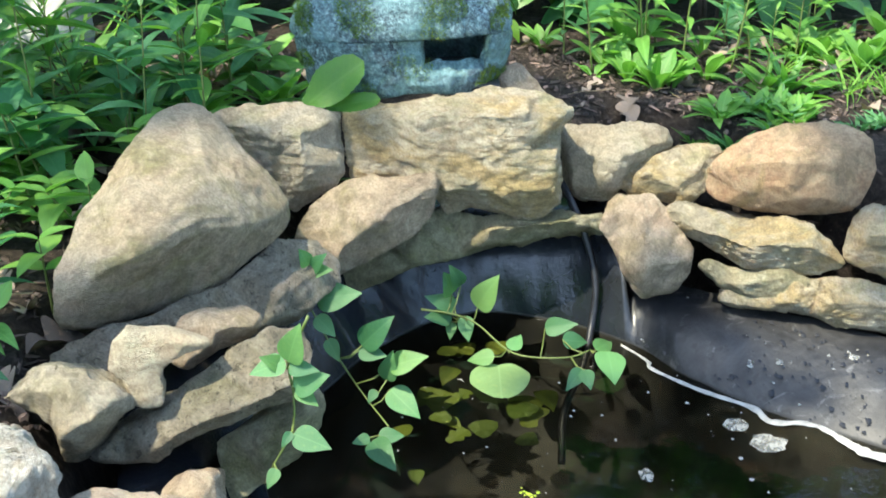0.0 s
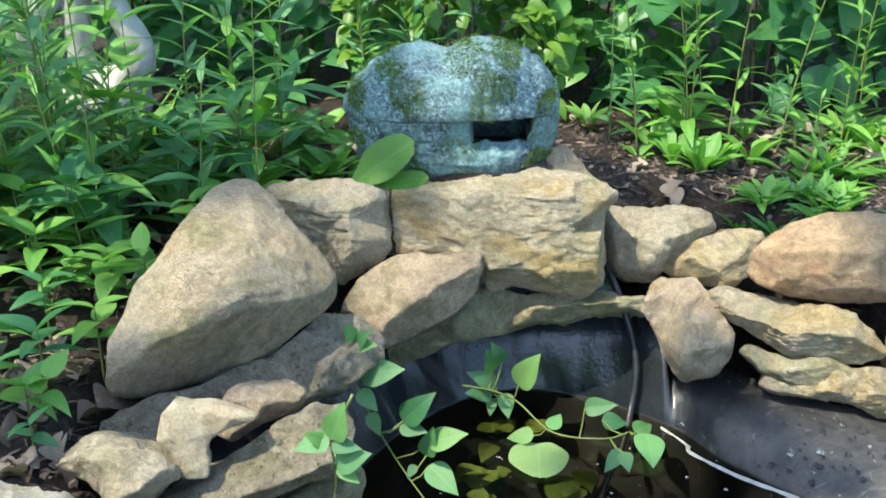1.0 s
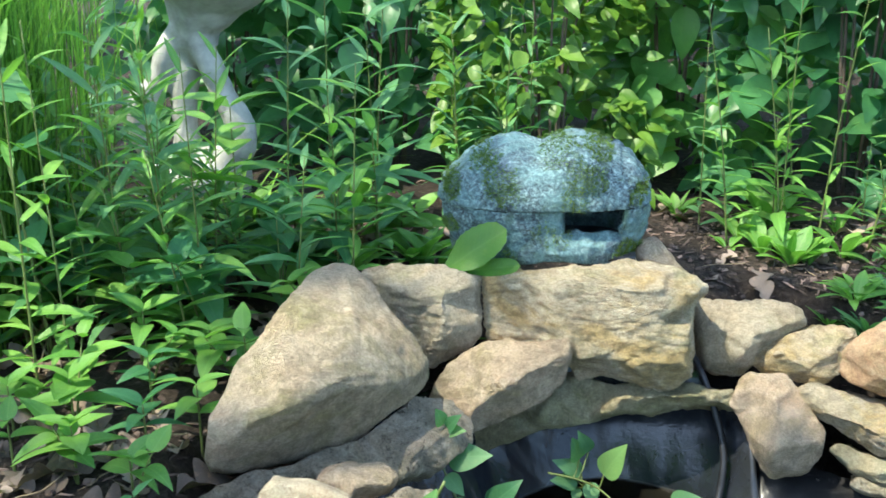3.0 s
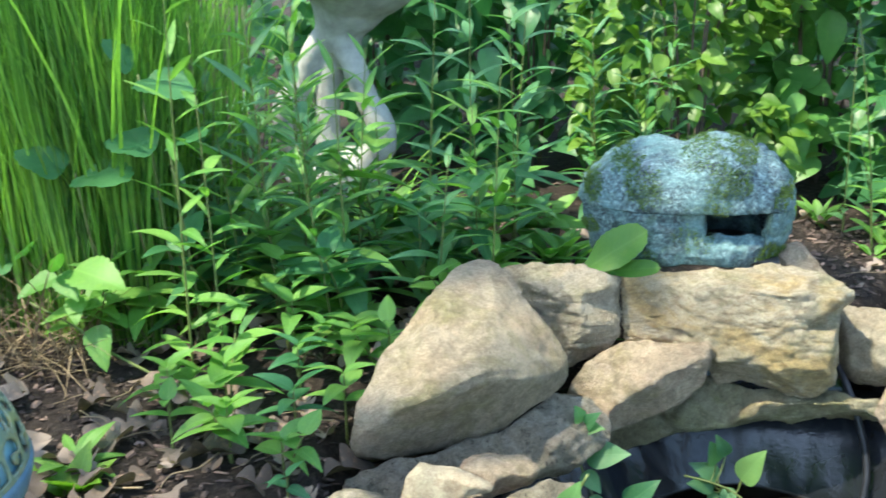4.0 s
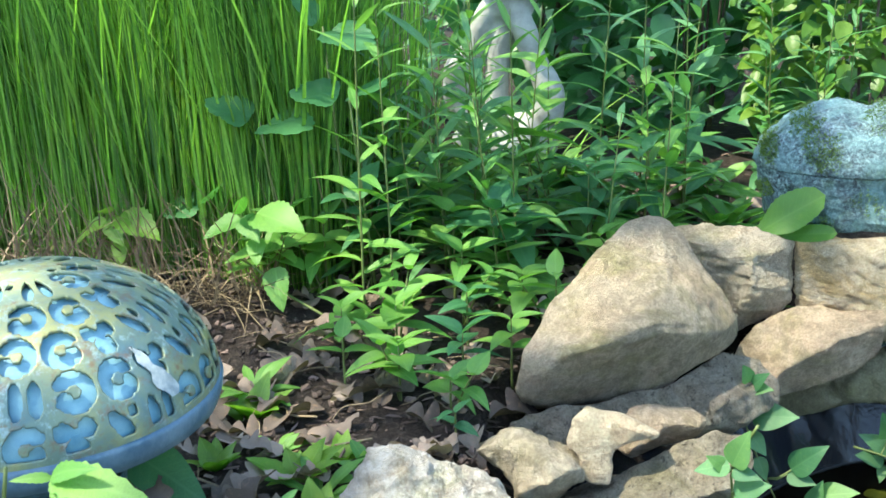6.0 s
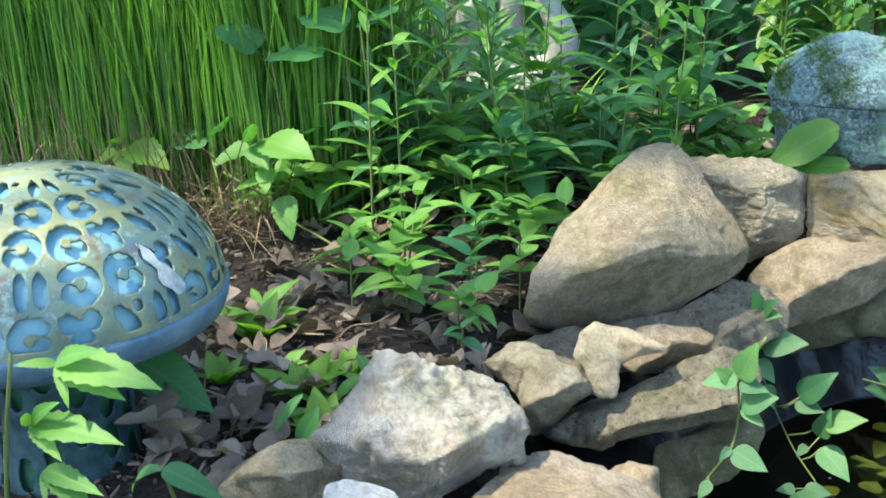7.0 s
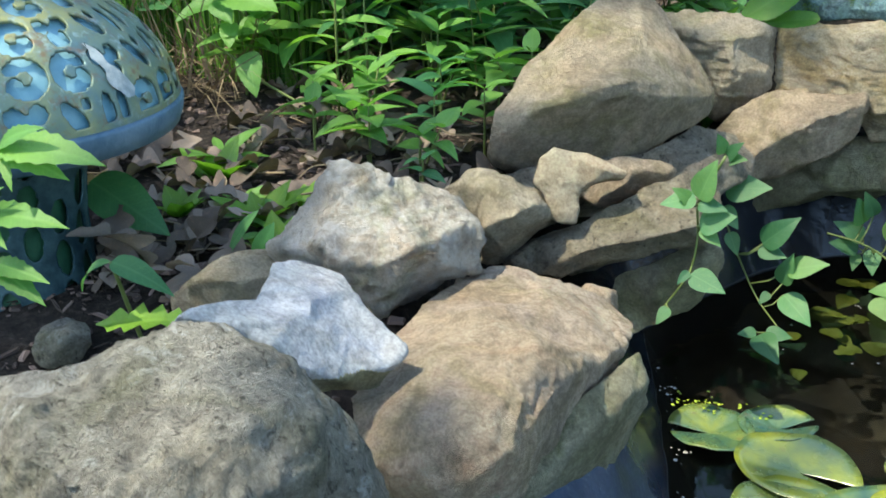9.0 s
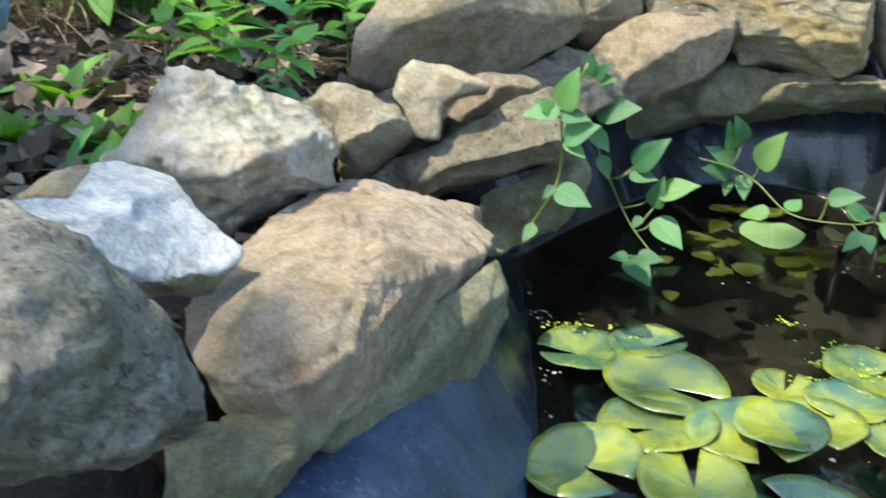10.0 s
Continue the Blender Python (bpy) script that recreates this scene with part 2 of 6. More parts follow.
lr = k.ramp(k.noise(14, 4, 0.6, lv), (0.3, 0.10), (0.7, 0.28))
lr = k.mix(film_or_sheen, lr, k.ramp(k.noise(22, 5, 0.7, lv), (0.35, 0.30), (0.7, 0.55)))
lb = k.bump(k.noise(7, 3, 0.5, k.stretch(lv, (1, 1, 0.5)), 0.5), 0.35, 0.03)
lb = k.bump(k.noise(120, 3, 0.6, lv), 0.2, 0.004, lb)
lr = k.mix(dry, lr, (0.62, 0.62, 0.62))
lr = k.mix(silt, lr, (0.85, 0.85, 0.85))
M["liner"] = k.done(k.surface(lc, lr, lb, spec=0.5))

k = Nodes("pond_water")
wb = k.bump(k.noise(14, 3, 0.5), 0.08, 0.02)
p = k.surface((0.20, 0.20, 0.155), 0.015, wb, spec=0.5)
p.inputs["Transmission Weight"].default_value, p.inputs["IOR"].default_value = 1.0, 1.33
M["water"] = k.done(p)

k = Nodes("dried_scum")
sc = k.ramp(k.noise(60, 5, 0.7), (0.35, (0.24, 0.235, 0.21)), (0.7, (0.42, 0.41, 0.38)))
M["scum"] = k.done(k.surface(sc, 0.7, k.bump(k.noise(90, 4, 0.7), 0.5, 0.004)))

k = Nodes("thin_scum_film")
film_skin = k.surface((0.34, 0.34, 0.31), 0.5, k.bump(k.noise(90, 4, 0.7), 0.4, 0.003))
clear = k.t.nodes.new("ShaderNodeBsdfTransparent")
skin = k.t.nodes.new("ShaderNodeMixShader")
k.link(k.ramp(k.noise(70, 5, 0.75), (0.38, 0.15), (0.60, 0.75)), skin.inputs[0])
k.t.links.new(clear.outputs[0], skin.inputs[1])
k.t.links.new(film_skin.outputs[0], skin.inputs[2])
M["film_or_sheen"] = k.done(skin)

k = Nodes("painted_metal_shell")
pv = k.coord
sep = k.t.nodes.new("ShaderNodeSeparateXYZ")
k.t.links.new(pv, sep.inputs[0])
ground_tone = k.ramp(k.noise(9, 4, 0.6, pv, 0.4), (0.32, (0.075, 0.15, 0.175)), (0.48, (0.15, 0.205, 0.145)), (0.66, (0.31, 0.31, 0.12)))
ground_tone = k.mix(k.ramp(k.noise(28, 5, 0.75, pv), (0.53, 0.0), (0.66, 0.75)), ground_tone, (0.17, 0.09, 0.05))
ground_tone = k.mix(k.ramp(k.noise(45, 7, 0.8, pv), (0.54, 0.0), (0.62, 0.6)), ground_tone, (0.30, 0.42, 0.42))
ground_tone = k.mix(k.ramp(k.noise(120, 4, 0.7, pv), (0.5, 0.0), (0.7, 0.4)), ground_tone, (0.12, 0.19, 0.24))
M["shell"] = k.done(k.surface(ground_tone, 0.5, k.bump(k.noise(110, 4, 0.7, pv), 0.3, 0.002), 0.25))
M["rim"] = plain_material("blue_grey_metal_rim", (0.05, 0.11, 0.17), (0.14, 0.22, 0.29), 22, 0.5, 0.2)
M["glow_shell"] = plain_material("pale_blue_inner_shell", (0.10, 0.26, 0.36), (0.24, 0.43, 0.49), 14, 0.4)
M["stalk"] = plain_material("dark_blue_metal", (0.018, 0.05, 0.065), (0.065, 0.135, 0.155), 34, 0.5, 0.25)
M["stalk_core"] = plain_material("dark_green_core", (0.015, 0.07, 0.04), (0.04, 0.15, 0.08), 20, 0.5)
M["flaked"] = plain_material("flaked_white_paint", (0.22, 0.27, 0.28), (0.44, 0.48, 0.48), 60, 0.8)

k = Nodes("painted_resin_rock")
rv = k.coord
rn = k.noise(150, 8, 0.8, rv, 0.5)
speckled = k.ramp(rn, (0.40, (0.010, 0.016, 0.024)), (0.47, (0.055, 0.085, 0.105)), (0.53, (0.15, 0.22, 0.23)), (0.63, (0.38, 0.47, 0.47)))
washed = k.ramp(k.noise(40, 6, 0.7, rv, 0.6), (0.36, (0.065, 0.135, 0.150)), (0.52, (0.15, 0.265, 0.27)), (0.66, (0.30, 0.43, 0.435)))
rc = k.mix(k.ramp(k.noise(9, 5, 0.62, rv, 0.8), (0.44, 0.0), (0.62, 0.7)), speckled, washed)
rc = k.mix(k.ramp(k.noise(13, 5, 0.65, k.shifted(17), 0.6), (0.54, 0.0), (0.66, 0.75)), rc, k.ramp(rn, (0.4, (0.025, 0.055, 0.022)), (0.62, (0.12, 0.19, 0.085))))
rc = k.mix(k.ramp(k.noise(11, 5, 0.65, k.shifted(29), 0.6), (0.56, 0.0), (0.68, 0.6)), rc, k.ramp(rn, (0.4, (0.02, 0.028, 0.05)), (0.62, (0.16, 0.20, 0.26))))
rc = k.mix(1.0, rc, (0.74, 0.86, 0.88), "MULTIPLY")
M["resin"] = k.done(k.surface(rc, 0.5, k.bump(rn, 0.8, 0.005), spec=0.5))
M["moss"] = leaf_material("artificial_moss", (0.045, 0.10, 0.028), (0.18, 0.28, 0.065), 0.8, 0.15)
M["duckweed"] = leaf_material("duckweed", (0.30, 0.42, 0.03), (0.45, 0.55, 0.06), 0.4, 0.2)
M["sunk"] = leaf_material("sunken_leaf", (0.07, 0.115, 0.018), (0.17, 0.21, 0.035), 0.5, 0.2)
M["bark"] = plain_material("tree_bark", (0.06, 0.045, 0.035), (0.13, 0.10, 0.08), 12, 0.9, relief=0.8)


# ---- helpers for meshes ----
def mesh_from(name, verts, faces, material, smooth=True):
    me = bpy.data.meshes.new(name)
    me.from_pydata([tuple(v) for v in verts], [], [tuple(f) for f in faces])
    me.materials.append(material)
    if smooth:
        me.shade_smooth()
    me.update()
    return me


def part(name, me, parent, label="", m=None):
    """Link a mesh as one part under a thing or a part; m: its pose in the parent's space."""
    ob = new(name, me)
    ob.parent = parent
    if m is not None:
        ob.matrix_basis = m
    if label:
        ob["label"] = label
    return ob


def from_bm(name, bm, material, smooth=True):
    me = bpy.data.meshes.new(name)
    bm.to_mesh(me)
    bm.free()
    me.materials.append(material)
    if smooth:
        me.shade_smooth()
    return me


def evaluated(me, add):
    """A copy of a mesh after the modifiers that add(ob) puts on it."""
    ob = new("temp", me)
    add(ob)
    bpy.context.view_layer.update()
    done = bpy.data.meshes.new_from_object(ob.evaluated_get(bpy.context.evaluated_depsgraph_get()))
    bpy.data.objects.remove(ob)
    return done


def remeshed(me, voxel):
    def add(ob):
        mod = ob.modifiers.new("remesh", "REMESH")
        mod.mode, mod.voxel_size, mod.use_smooth_shade = "VOXEL", voxel, True
    return evaluated(me, add)


def relax(me, rounds, amount=0.5):
    n = len(me.vertices)
    co = np.empty(n * 3)
    me.vertices.foreach_get("co", co)
    co = co.reshape(n, 3)
    ed = np.empty(len(me.edges) * 2, dtype=np.int64)
    me.edges.foreach_get("vertices", ed)
    ed = ed.reshape(-1, 2)
    count = np.bincount(ed.ravel(), minlength=n)[:, None].clip(1)
    for _ in range(rounds):
        s = np.zeros_like(co)
        np.add.at(s, ed[:, 0], co[ed[:, 1]])
        np.add.at(s, ed[:, 1], co[ed[:, 0]])
        co += amount * (s / count - co)
    me.vertices.foreach_set("co", co.ravel())
    me.update()


def roughen(me, layers, seed=0.0):
    """Push every vertex along its normal by layered noise: (size in metres, height in metres)."""
    off = Vector((seed * 3.7, seed * 1.3, seed * 5.1))
    moved = [v.co + v.normal * sum(height * noise.noise(v.co / size + off) for size, height in layers) for v in me.vertices]
    me.vertices.foreach_set("co", [c for p in moved for c in p])
    me.update()


def tube(points, radii, sides=8, closed_ends=True):
    """Vertices and faces of a round tube along points."""
    pts = [Vector(p) for p in points]
    if not hasattr(radii, "__len__"):
        radii = [radii] * len(pts)
    verts, faces = [], []
    side = None
    for i, p in enumerate(pts):
        d = (pts[min(i + 1, len(pts) - 1)] - pts[max(i - 1, 0)]).normalized()
        if side is None:
            side = d.cross(Vector((0.3, 0.2, 1)) if abs(d.z) < 0.9 else Vector((1, 0, 0))).normalized()
        side = (side - d * side.dot(d)).normalized()
        other = d.cross(side)
        for s in range(sides):
            a = 2 * math.pi * s / sides
            verts.append(p + (side * math.cos(a) + other * math.sin(a)) * radii[i])
    for i in range(len(pts) - 1):
        for s in range(sides):
            a, b = i * sides + s, i * sides + (s + 1) % sides
            faces.append((a, b, b + sides, a + sides))
    if closed_ends:
        faces.append(tuple(range(sides))[::-1])
        faces.append(tuple(range(len(verts) - sides, len(verts))))
    return verts, faces


def spline(points, n):
    """Catmull-Rom through points, n steps a stretch."""
    P = [Vector(p) for p in points]
    P = [P[0] * 2 - P[1]] + P + [P[-1] * 2 - P[-2]]
    out = []
    for i in range(1, len(P) - 2):
        for s in range(n):
            t = s / n
            a, b, c, d = P[i - 1], P[i], P[i + 1], P[i + 2]
            out.append(0.5 * (2 * b + (c - a) * t + (2 * a - 5 * b + 4 * c - d) * t * t + (3 * b - a - 3 * c + d) * t ** 3))
    out.append(P[-2])
    return out


def blade(length, width, profile, fold=0.25, droop=0.3, wave=0.0, segs=6, teeth=0.0, across=1):
    """A leaf along +y from its base, facing +z. profile(s): half width from base 0 to tip 1, as a part of width / 2."""
    verts, faces = [], []
    row = 2 * across + 1
    for i in range(segs + 1):
        s = (i / segs) ** (1.25 if across > 1 else 1.0)
        half = width / 2 * profile(s)
        if teeth and 0 < i < segs:
            half *= 1 + (teeth if i % 2 else -teeth)
        y = length * s * (1 - 0.15 * droop * s)
        z = -droop * length * s * s * 0.5
        wz = wave * width * math.sin(s * 9)
        rib = 0.012 * width * math.cos(i * math.pi) if across > 1 else 0.0
        for j in range(-across, across + 1):
            t = j / across
            verts.append((half * t, y - 0.08 * half * abs(t), z + fold * half * (abs(t) ** 0.8 if across > 1 else abs(t)) + wz * t + rib * abs(t) * (1 - abs(t)) * 4))
    for i in range(segs):
        for j in range(row - 1):
            a = row * i + j
            faces.append((a, a + 1, a + row + 1, a + row))
    return verts, faces


def lance(s):
    return max(0.02, math.sin(math.pi * min(1, s) ** 0.8) ** 0.9)


def ovate(s):
    return max(0.02, (math.sin(math.pi * s ** 0.62)) ** 0.85)


def heart(s):
    return 0.02 + 0.98 * math.sin(math.pi / 2 * s / 0.24) ** 0.5 if s < 0.24 else max(0.02, ((1 - s) / 0.76) ** 0.95 * (1 + 0.22 * math.sin(math.pi * (s - 0.24) / 0.76)))


def oblong(s):
    return max(0.03, 0.16 * (1 - s) + 0.92 * math.sin(math.pi * s ** 1.5) ** 0.9)


def acute(s):
    return max(0.02, math.sin(math.pi * min(1.0, s) ** 0.62) ** 0.9 * (1 - 0.10 * s))


def strip(s):
    return max(0.04, 1 - s ** 1.6)


def scattered(name, templates, poses, material, smooth=True):
    """One joined mesh of many small pieces: template meshes (verts, faces) at the given poses."""
    V, F, base = [], [], 0
    for i, (k2, m) in enumerate(poses):
        vs, fs = templates[k2]
        a = np.array(vs) @ np.array(m.to_3x3()).T + np.array(m.translation)
        V.append(a)
        F += [tuple(base + j for j in f) for f in fs]
        base += len(vs)
    me = bpy.data.meshes.new(name)
    me.from_pydata(np.concatenate(V).tolist(), [], F)
    me.materials.append(material)
    if smooth:
        me.shade_smooth()
    me.update()
    return me


rng = random.Random(11)


def toward(d, up=(0, 0, 1), spin=0.0):
    """A turn that sends +y along d with +z as near to up as it goes, then spins about d."""
    y = Vector(d).normalized()
    x = y.cross(Vector(up))
    x = x.normalized() if x.length > 1e-4 else Vector((1, 0, 0))
    z = x.cross(y)
    return Matrix((x, y, z)).transposed().to_4x4() @ Matrix.Rotation(spin, 4, "Y")


def at(p, turn, s=1.0):
    return Matrix.Translation(p) @ turn @ Matrix.Diagonal((s, s, s, 1))


# ---- ground, liner and water ----
POND = [(-0.30, 1.36), (-0.22, 1.12), (-0.15, 0.86), (-0.12, 0.55), (0.0, 0.36), (0.3, 0.28), (0.75, 0.35), (1.0, 0.65), (1.0, 1.0), (0.72, 1.28), (0.50, 1.44), (0.38, 1.56), (0.27, 1.70), (0.05, 1.80), (-0.14, 1.68)]


RING = [Vector((p[0], p[1], 0)) for p in spline([(*p, 0) for p in POND + POND[:1]], 8)[:-1]]
CENTRE = Vector((0.33, 1.03, 0))


def pond_distance(x, y):
    """Metres outside the pond's waterline (inside: minus)."""
    p = Vector((x, y, 0))
    best, inside = 1e9, False
    n = len(RING)
    for i in range(n):
        a, b = RING[i], RING[(i + 1) % n]
        ab = b - a
        t = max(0, min(1, (p - a).dot(ab) / ab.length_squared))
        best = min(best, (a + ab * t - p).length)
        if (a.y > y) != (b.y > y) and x < (b.x - a.x) * (y - a.y) / (b.y - a.y) + a.x:
            inside = not inside
    return -best if inside else best


def ground_z(x, y):
    d = pond_distance(x, y) if -1 < x < 2 and -0.5 < y < 2.6 else 1.0
    base = 0.255 + 0.03 * max(0, min(1, (y - 1.3) / 1.2)) - 0.05 * max(0, min(1, (1.0 - y) / 0.5)) * (1 if x < 0 else 0)
    base += 0.02 * noise.noise(Vector((x, y, 0)) * 2.3) + 0.006 * noise.noise(Vector((x, y, 3)) * 11)
    if d < -0.04:
        return -0.6
    k3 = max(0.0, min(1.0, (d - (0.27 if x > 0.3 and y > 1.0 else 0.14)) / 0.16))
    return -0.06 + (base + 0.06) * (k3 * k3 * (3 - 2 * k3)) if d > -0.02 else -0.35


def build_ground():
    xs = sorted(set([round(-1.9 + 0.035 * i, 4) for i in range(100)] + [-400, -60, -20, -9, -5, -3.4, -2.5, 1.9, 2.6, 3.6, 5.5, 9, 20, 60, 400]))
    ys = sorted(set([round(-0.4 + 0.035 * i, 4) for i in range(110)] + [-400, -60, -20, -8, -4, -2, -1, 3.8, 4.4, 5.5, 8, 14, 30, 80, 400]))
    verts = [(x, y, ground_z(x, y)) for y in ys for x in xs]
    w = len(xs)
    faces = [(j * w + i, j * w + i + 1, (j + 1) * w + i + 1, (j + 1) * w + i) for j in range(len(ys) - 1) for i in range(w - 1)]
    return tagged(new("ground", mesh_from("ground", verts, faces, M["soil"])), "dark garden soil with bark mulch around the pond", "ground", kind="structure")


build_ground()

# the liner: a wrinkled sheet from under the stones down to the bottom
verts, faces = [], []
levels = [(0.2, 0.17), (0.13, 0.165), (0.08, 0.14), (0.05, 0.09), (0.022, 0.04), (0.0, 0.0), (-0.02, -0.05), (-0.04, -0.12), (-0.07, -0.25), (-0.12, -0.33), (-0.3, -0.35)]
n = len(RING)
fine = []
for i in range(n):
    for s in range(2):
        fine.append(RING[i].lerp(RING[(i + 1) % n], s / 2))
n = len(fine)
for d, z in levels:
    for i, p in enumerate(fine):
        out = (p - CENTRE).normalized()
        wr = 0.014 * noise.noise(Vector((i * 0.16, z * 5, 1))) + 0.008 * noise.noise(Vector((i * 0.45, z * 9, 4)))
        q = p + out * (d + wr * (1.0 if abs(z) > 0.001 else 0.5))
        low = 0.42 if z > 0 and p.x > 0.3 and p.y > 1.1 else 1.0
        verts.append((q.x, q.y, z * low + 0.3 * wr))
for j in range(len(levels) - 1):
    for i in range(n):
        faces.append((j * n + i, j * n + (i + 1) % n, (j + 1) * n + (i + 1) % n, (j + 1) * n + i))
faces.append(tuple(range((len(levels) - 1) * n, len(levels) * n)))
tagged(new("pond_liner", mesh_from("pond_liner", verts, faces, M["liner"])), "black rubber pond liner with wrinkles, dried film and painted blue sky sheen", "pond liner", kind="structure")

bm = bmesh.new()
vs = [bm.verts.new((p.x + (p.x - CENTRE.x) * 0.03, p.y + (p.y - CENTRE.y) * 0.03, 0)) for p in RING]
bm.faces.new(vs)
bmesh.ops.triangulate(bm, faces=bm.faces)
water = tagged(new("water", from_bm("water", bm, M["water"])), "still dark pond water reflecting the sky", "water", kind="structure")
water.visible_shadow = False


# ---- stones ----
def split_faces(me, seed, size, bite, tilt=0.16):
    """Split flat faces off a stone: planes about that size apart, each biting a few millimetres deep."""
    r = np.random.RandomState(int(seed * 17) + 3)
    n = len(me.vertices)
    co, no = np.empty(n * 3), np.empty(n * 3)
    me.vertices.foreach_get("co", co)
    me.vertex_normals.foreach_get("vector", no)
    co, no = co.reshape(n, 3), no.reshape(n, 3)
    area = sum(p.area for p in me.polygons)
    first = co.copy()
    for i in r.choice(n, min(max(12, int(1.3 * area / size ** 2)), n), replace=False):
        pn = no[i] + r.normal(0, tilt, 3)
        pn /= np.linalg.norm(pn)
        rel = co - first[i]
        reach = size * r.uniform(0.9, 1.5)
        near = np.clip((1 - np.sqrt(((first - first[i]) ** 2).sum(1)) / reach) / 0.3, 0, 1)
        hold = near * np.clip((no @ pn - 0.1) / 0.3, 0, 1)
        over = np.clip(rel @ pn + bite * r.uniform(0.05, 0.6), 0, None) * hold
        co -= over[:, None] * pn
    moved = co - first
    far = np.sqrt((moved ** 2).sum(1))
    co = first + moved * (np.minimum(far, bite * (0.8 + 0.4 * np.tanh(far / bite - 0.8))) / np.maximum(far, 1e-9))[:, None]
    me.vertices.foreach_set("co", co.ravel())
    me.update()


def swell(me, by):
    moved = [v.co + v.normal * by for v in me.vertices]
    me.vertices.foreach_set("co", [c for p in moved for c in p])
    me.update()


def weather(me, rough, seed, strata, crack, craggy):
    """Fine relief on a stone: broken ridges, pits and, in layered stone, worn beds."""
    off = Vector((seed * 3.7, seed * 1.3, seed * 5.1))
    moved = []
    for v in me.vertices:
        p = v.co
        q = Vector((p.x, p.y, p.z * (1.8 if strata else 1.0)))
        patch = 0.5 + 0.9 * noise.noise(p / 0.07 + off * 2)
        d = 0.004 * rough * noise.noise(q / 0.09 + off)
        d += craggy * 0.0022 * (noise.ridged_multi_fractal(q / 0.034 + off, 0.8, 2.2, 4, 1.0, 2.0) - 1.1) * max(0.15, min(1.3, patch))
        d += 0.0022 * rough * noise.fractal(q / 0.018 + off, 0.75, 2.2, 3)
        if strata:
            lv = p.z / 0.021 + 2.0 * noise.noise(Vector((p.x, p.y, 0)) / 0.08 + off) + 0.6 * noise.noise(p / 0.03)
            bed = math.floor(lv)
            step = lv - bed
            d += 0.0016 * craggy * (noise.noise(Vector((bed * 3.1, p.x / 0.06, p.y / 0.06)) + off) + 0.35 - max(0.0, 1 - step / 0.22)) * max(0.2, min(1.0, 0.6 + 1.5 * noise.noise(p / 0.08 + off)))
        if crack:
            c = abs(noise.noise(q / 0.09 + off * 2 + noise.noise_vector(q / 0.05) * 0.15))
            d -= crack * max(0.0, 1 - c / 0.05) * max(0.0, min(1.0, patch))
        moved.append(p + v.normal * d)
    me.vertices.foreach_set("co", [c for p in moved for c in p])
    me.update()


def stone(where, yaw, pitch, outline, ridge, depth, material, label, rough=1.0, seed=1.0, strata=False, soft=1, back=0.88, voxel=0.0034, crack=0.0, name="stone", chip=0.9, flake=0.055, craggy=None, side=None):
    """A stone from its face's outline (u right, v up, metres), the raised points (u, v, height) of that face and its depth."""
    c = (sum(p[0] for p in outline) / len(outline), sum(p[1] for p in outline) / len(outline))
    from mathutils import geometry
    pts = [Vector(p[:2]) for p in outline] + [Vector(p[:2]) for p in ridge]
    m = len(outline)
    res = geometry.delaunay_2d_cdt(pts, [(i, (i + 1) % m) for i in range(m)], [], 1, 1e-6)
    v2, tris = res[0], res[2]
    origin = res[3]
    bm = bmesh.new()
    front, rear = [], []
    for i, p in enumerate(v2):
        o = origin[i][0] if origin[i] else 0
        w = ridge[o - m][2] if o >= m else outline[o][2] if len(outline[o]) > 2 else 0.0
        front.append(bm.verts.new((p.x, p.y, w)))
        s = back if o < m else 0.6
        rear.append(bm.verts.new((c[0] + (p.x - c[0]) * s, c[1] + (p.y - c[1]) * s, -depth * (1.0 if o < m else 1.15))))
    for t in tris:
        bm.faces.new([front[i] for i in t])
        bm.faces.new([rear[i] for i in reversed(t)])
    ids = {origin[i][0]: i for i in range(len(v2)) if origin[i] and origin[i][0] < m}
    loop = [ids[i] for i in range(m) if i in ids]
    for a, b in zip(loop, loop[1:] + loop[:1]):
        bm.faces.new((front[a], rear[a], rear[b], front[b]))
    bmesh.ops.recalc_face_normals(bm, faces=bm.faces)
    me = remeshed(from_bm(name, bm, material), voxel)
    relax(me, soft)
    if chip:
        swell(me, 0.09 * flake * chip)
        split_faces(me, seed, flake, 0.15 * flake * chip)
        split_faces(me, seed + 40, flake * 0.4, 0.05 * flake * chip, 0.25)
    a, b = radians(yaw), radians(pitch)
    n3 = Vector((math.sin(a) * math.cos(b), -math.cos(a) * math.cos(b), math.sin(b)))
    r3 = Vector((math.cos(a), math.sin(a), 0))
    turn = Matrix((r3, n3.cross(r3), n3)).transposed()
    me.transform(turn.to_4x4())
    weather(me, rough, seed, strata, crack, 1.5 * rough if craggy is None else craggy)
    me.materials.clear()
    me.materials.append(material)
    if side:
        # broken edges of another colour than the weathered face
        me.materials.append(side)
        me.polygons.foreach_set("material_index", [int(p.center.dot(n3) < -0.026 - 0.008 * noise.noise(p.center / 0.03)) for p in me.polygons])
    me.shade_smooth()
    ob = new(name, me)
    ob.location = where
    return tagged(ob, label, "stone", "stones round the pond")


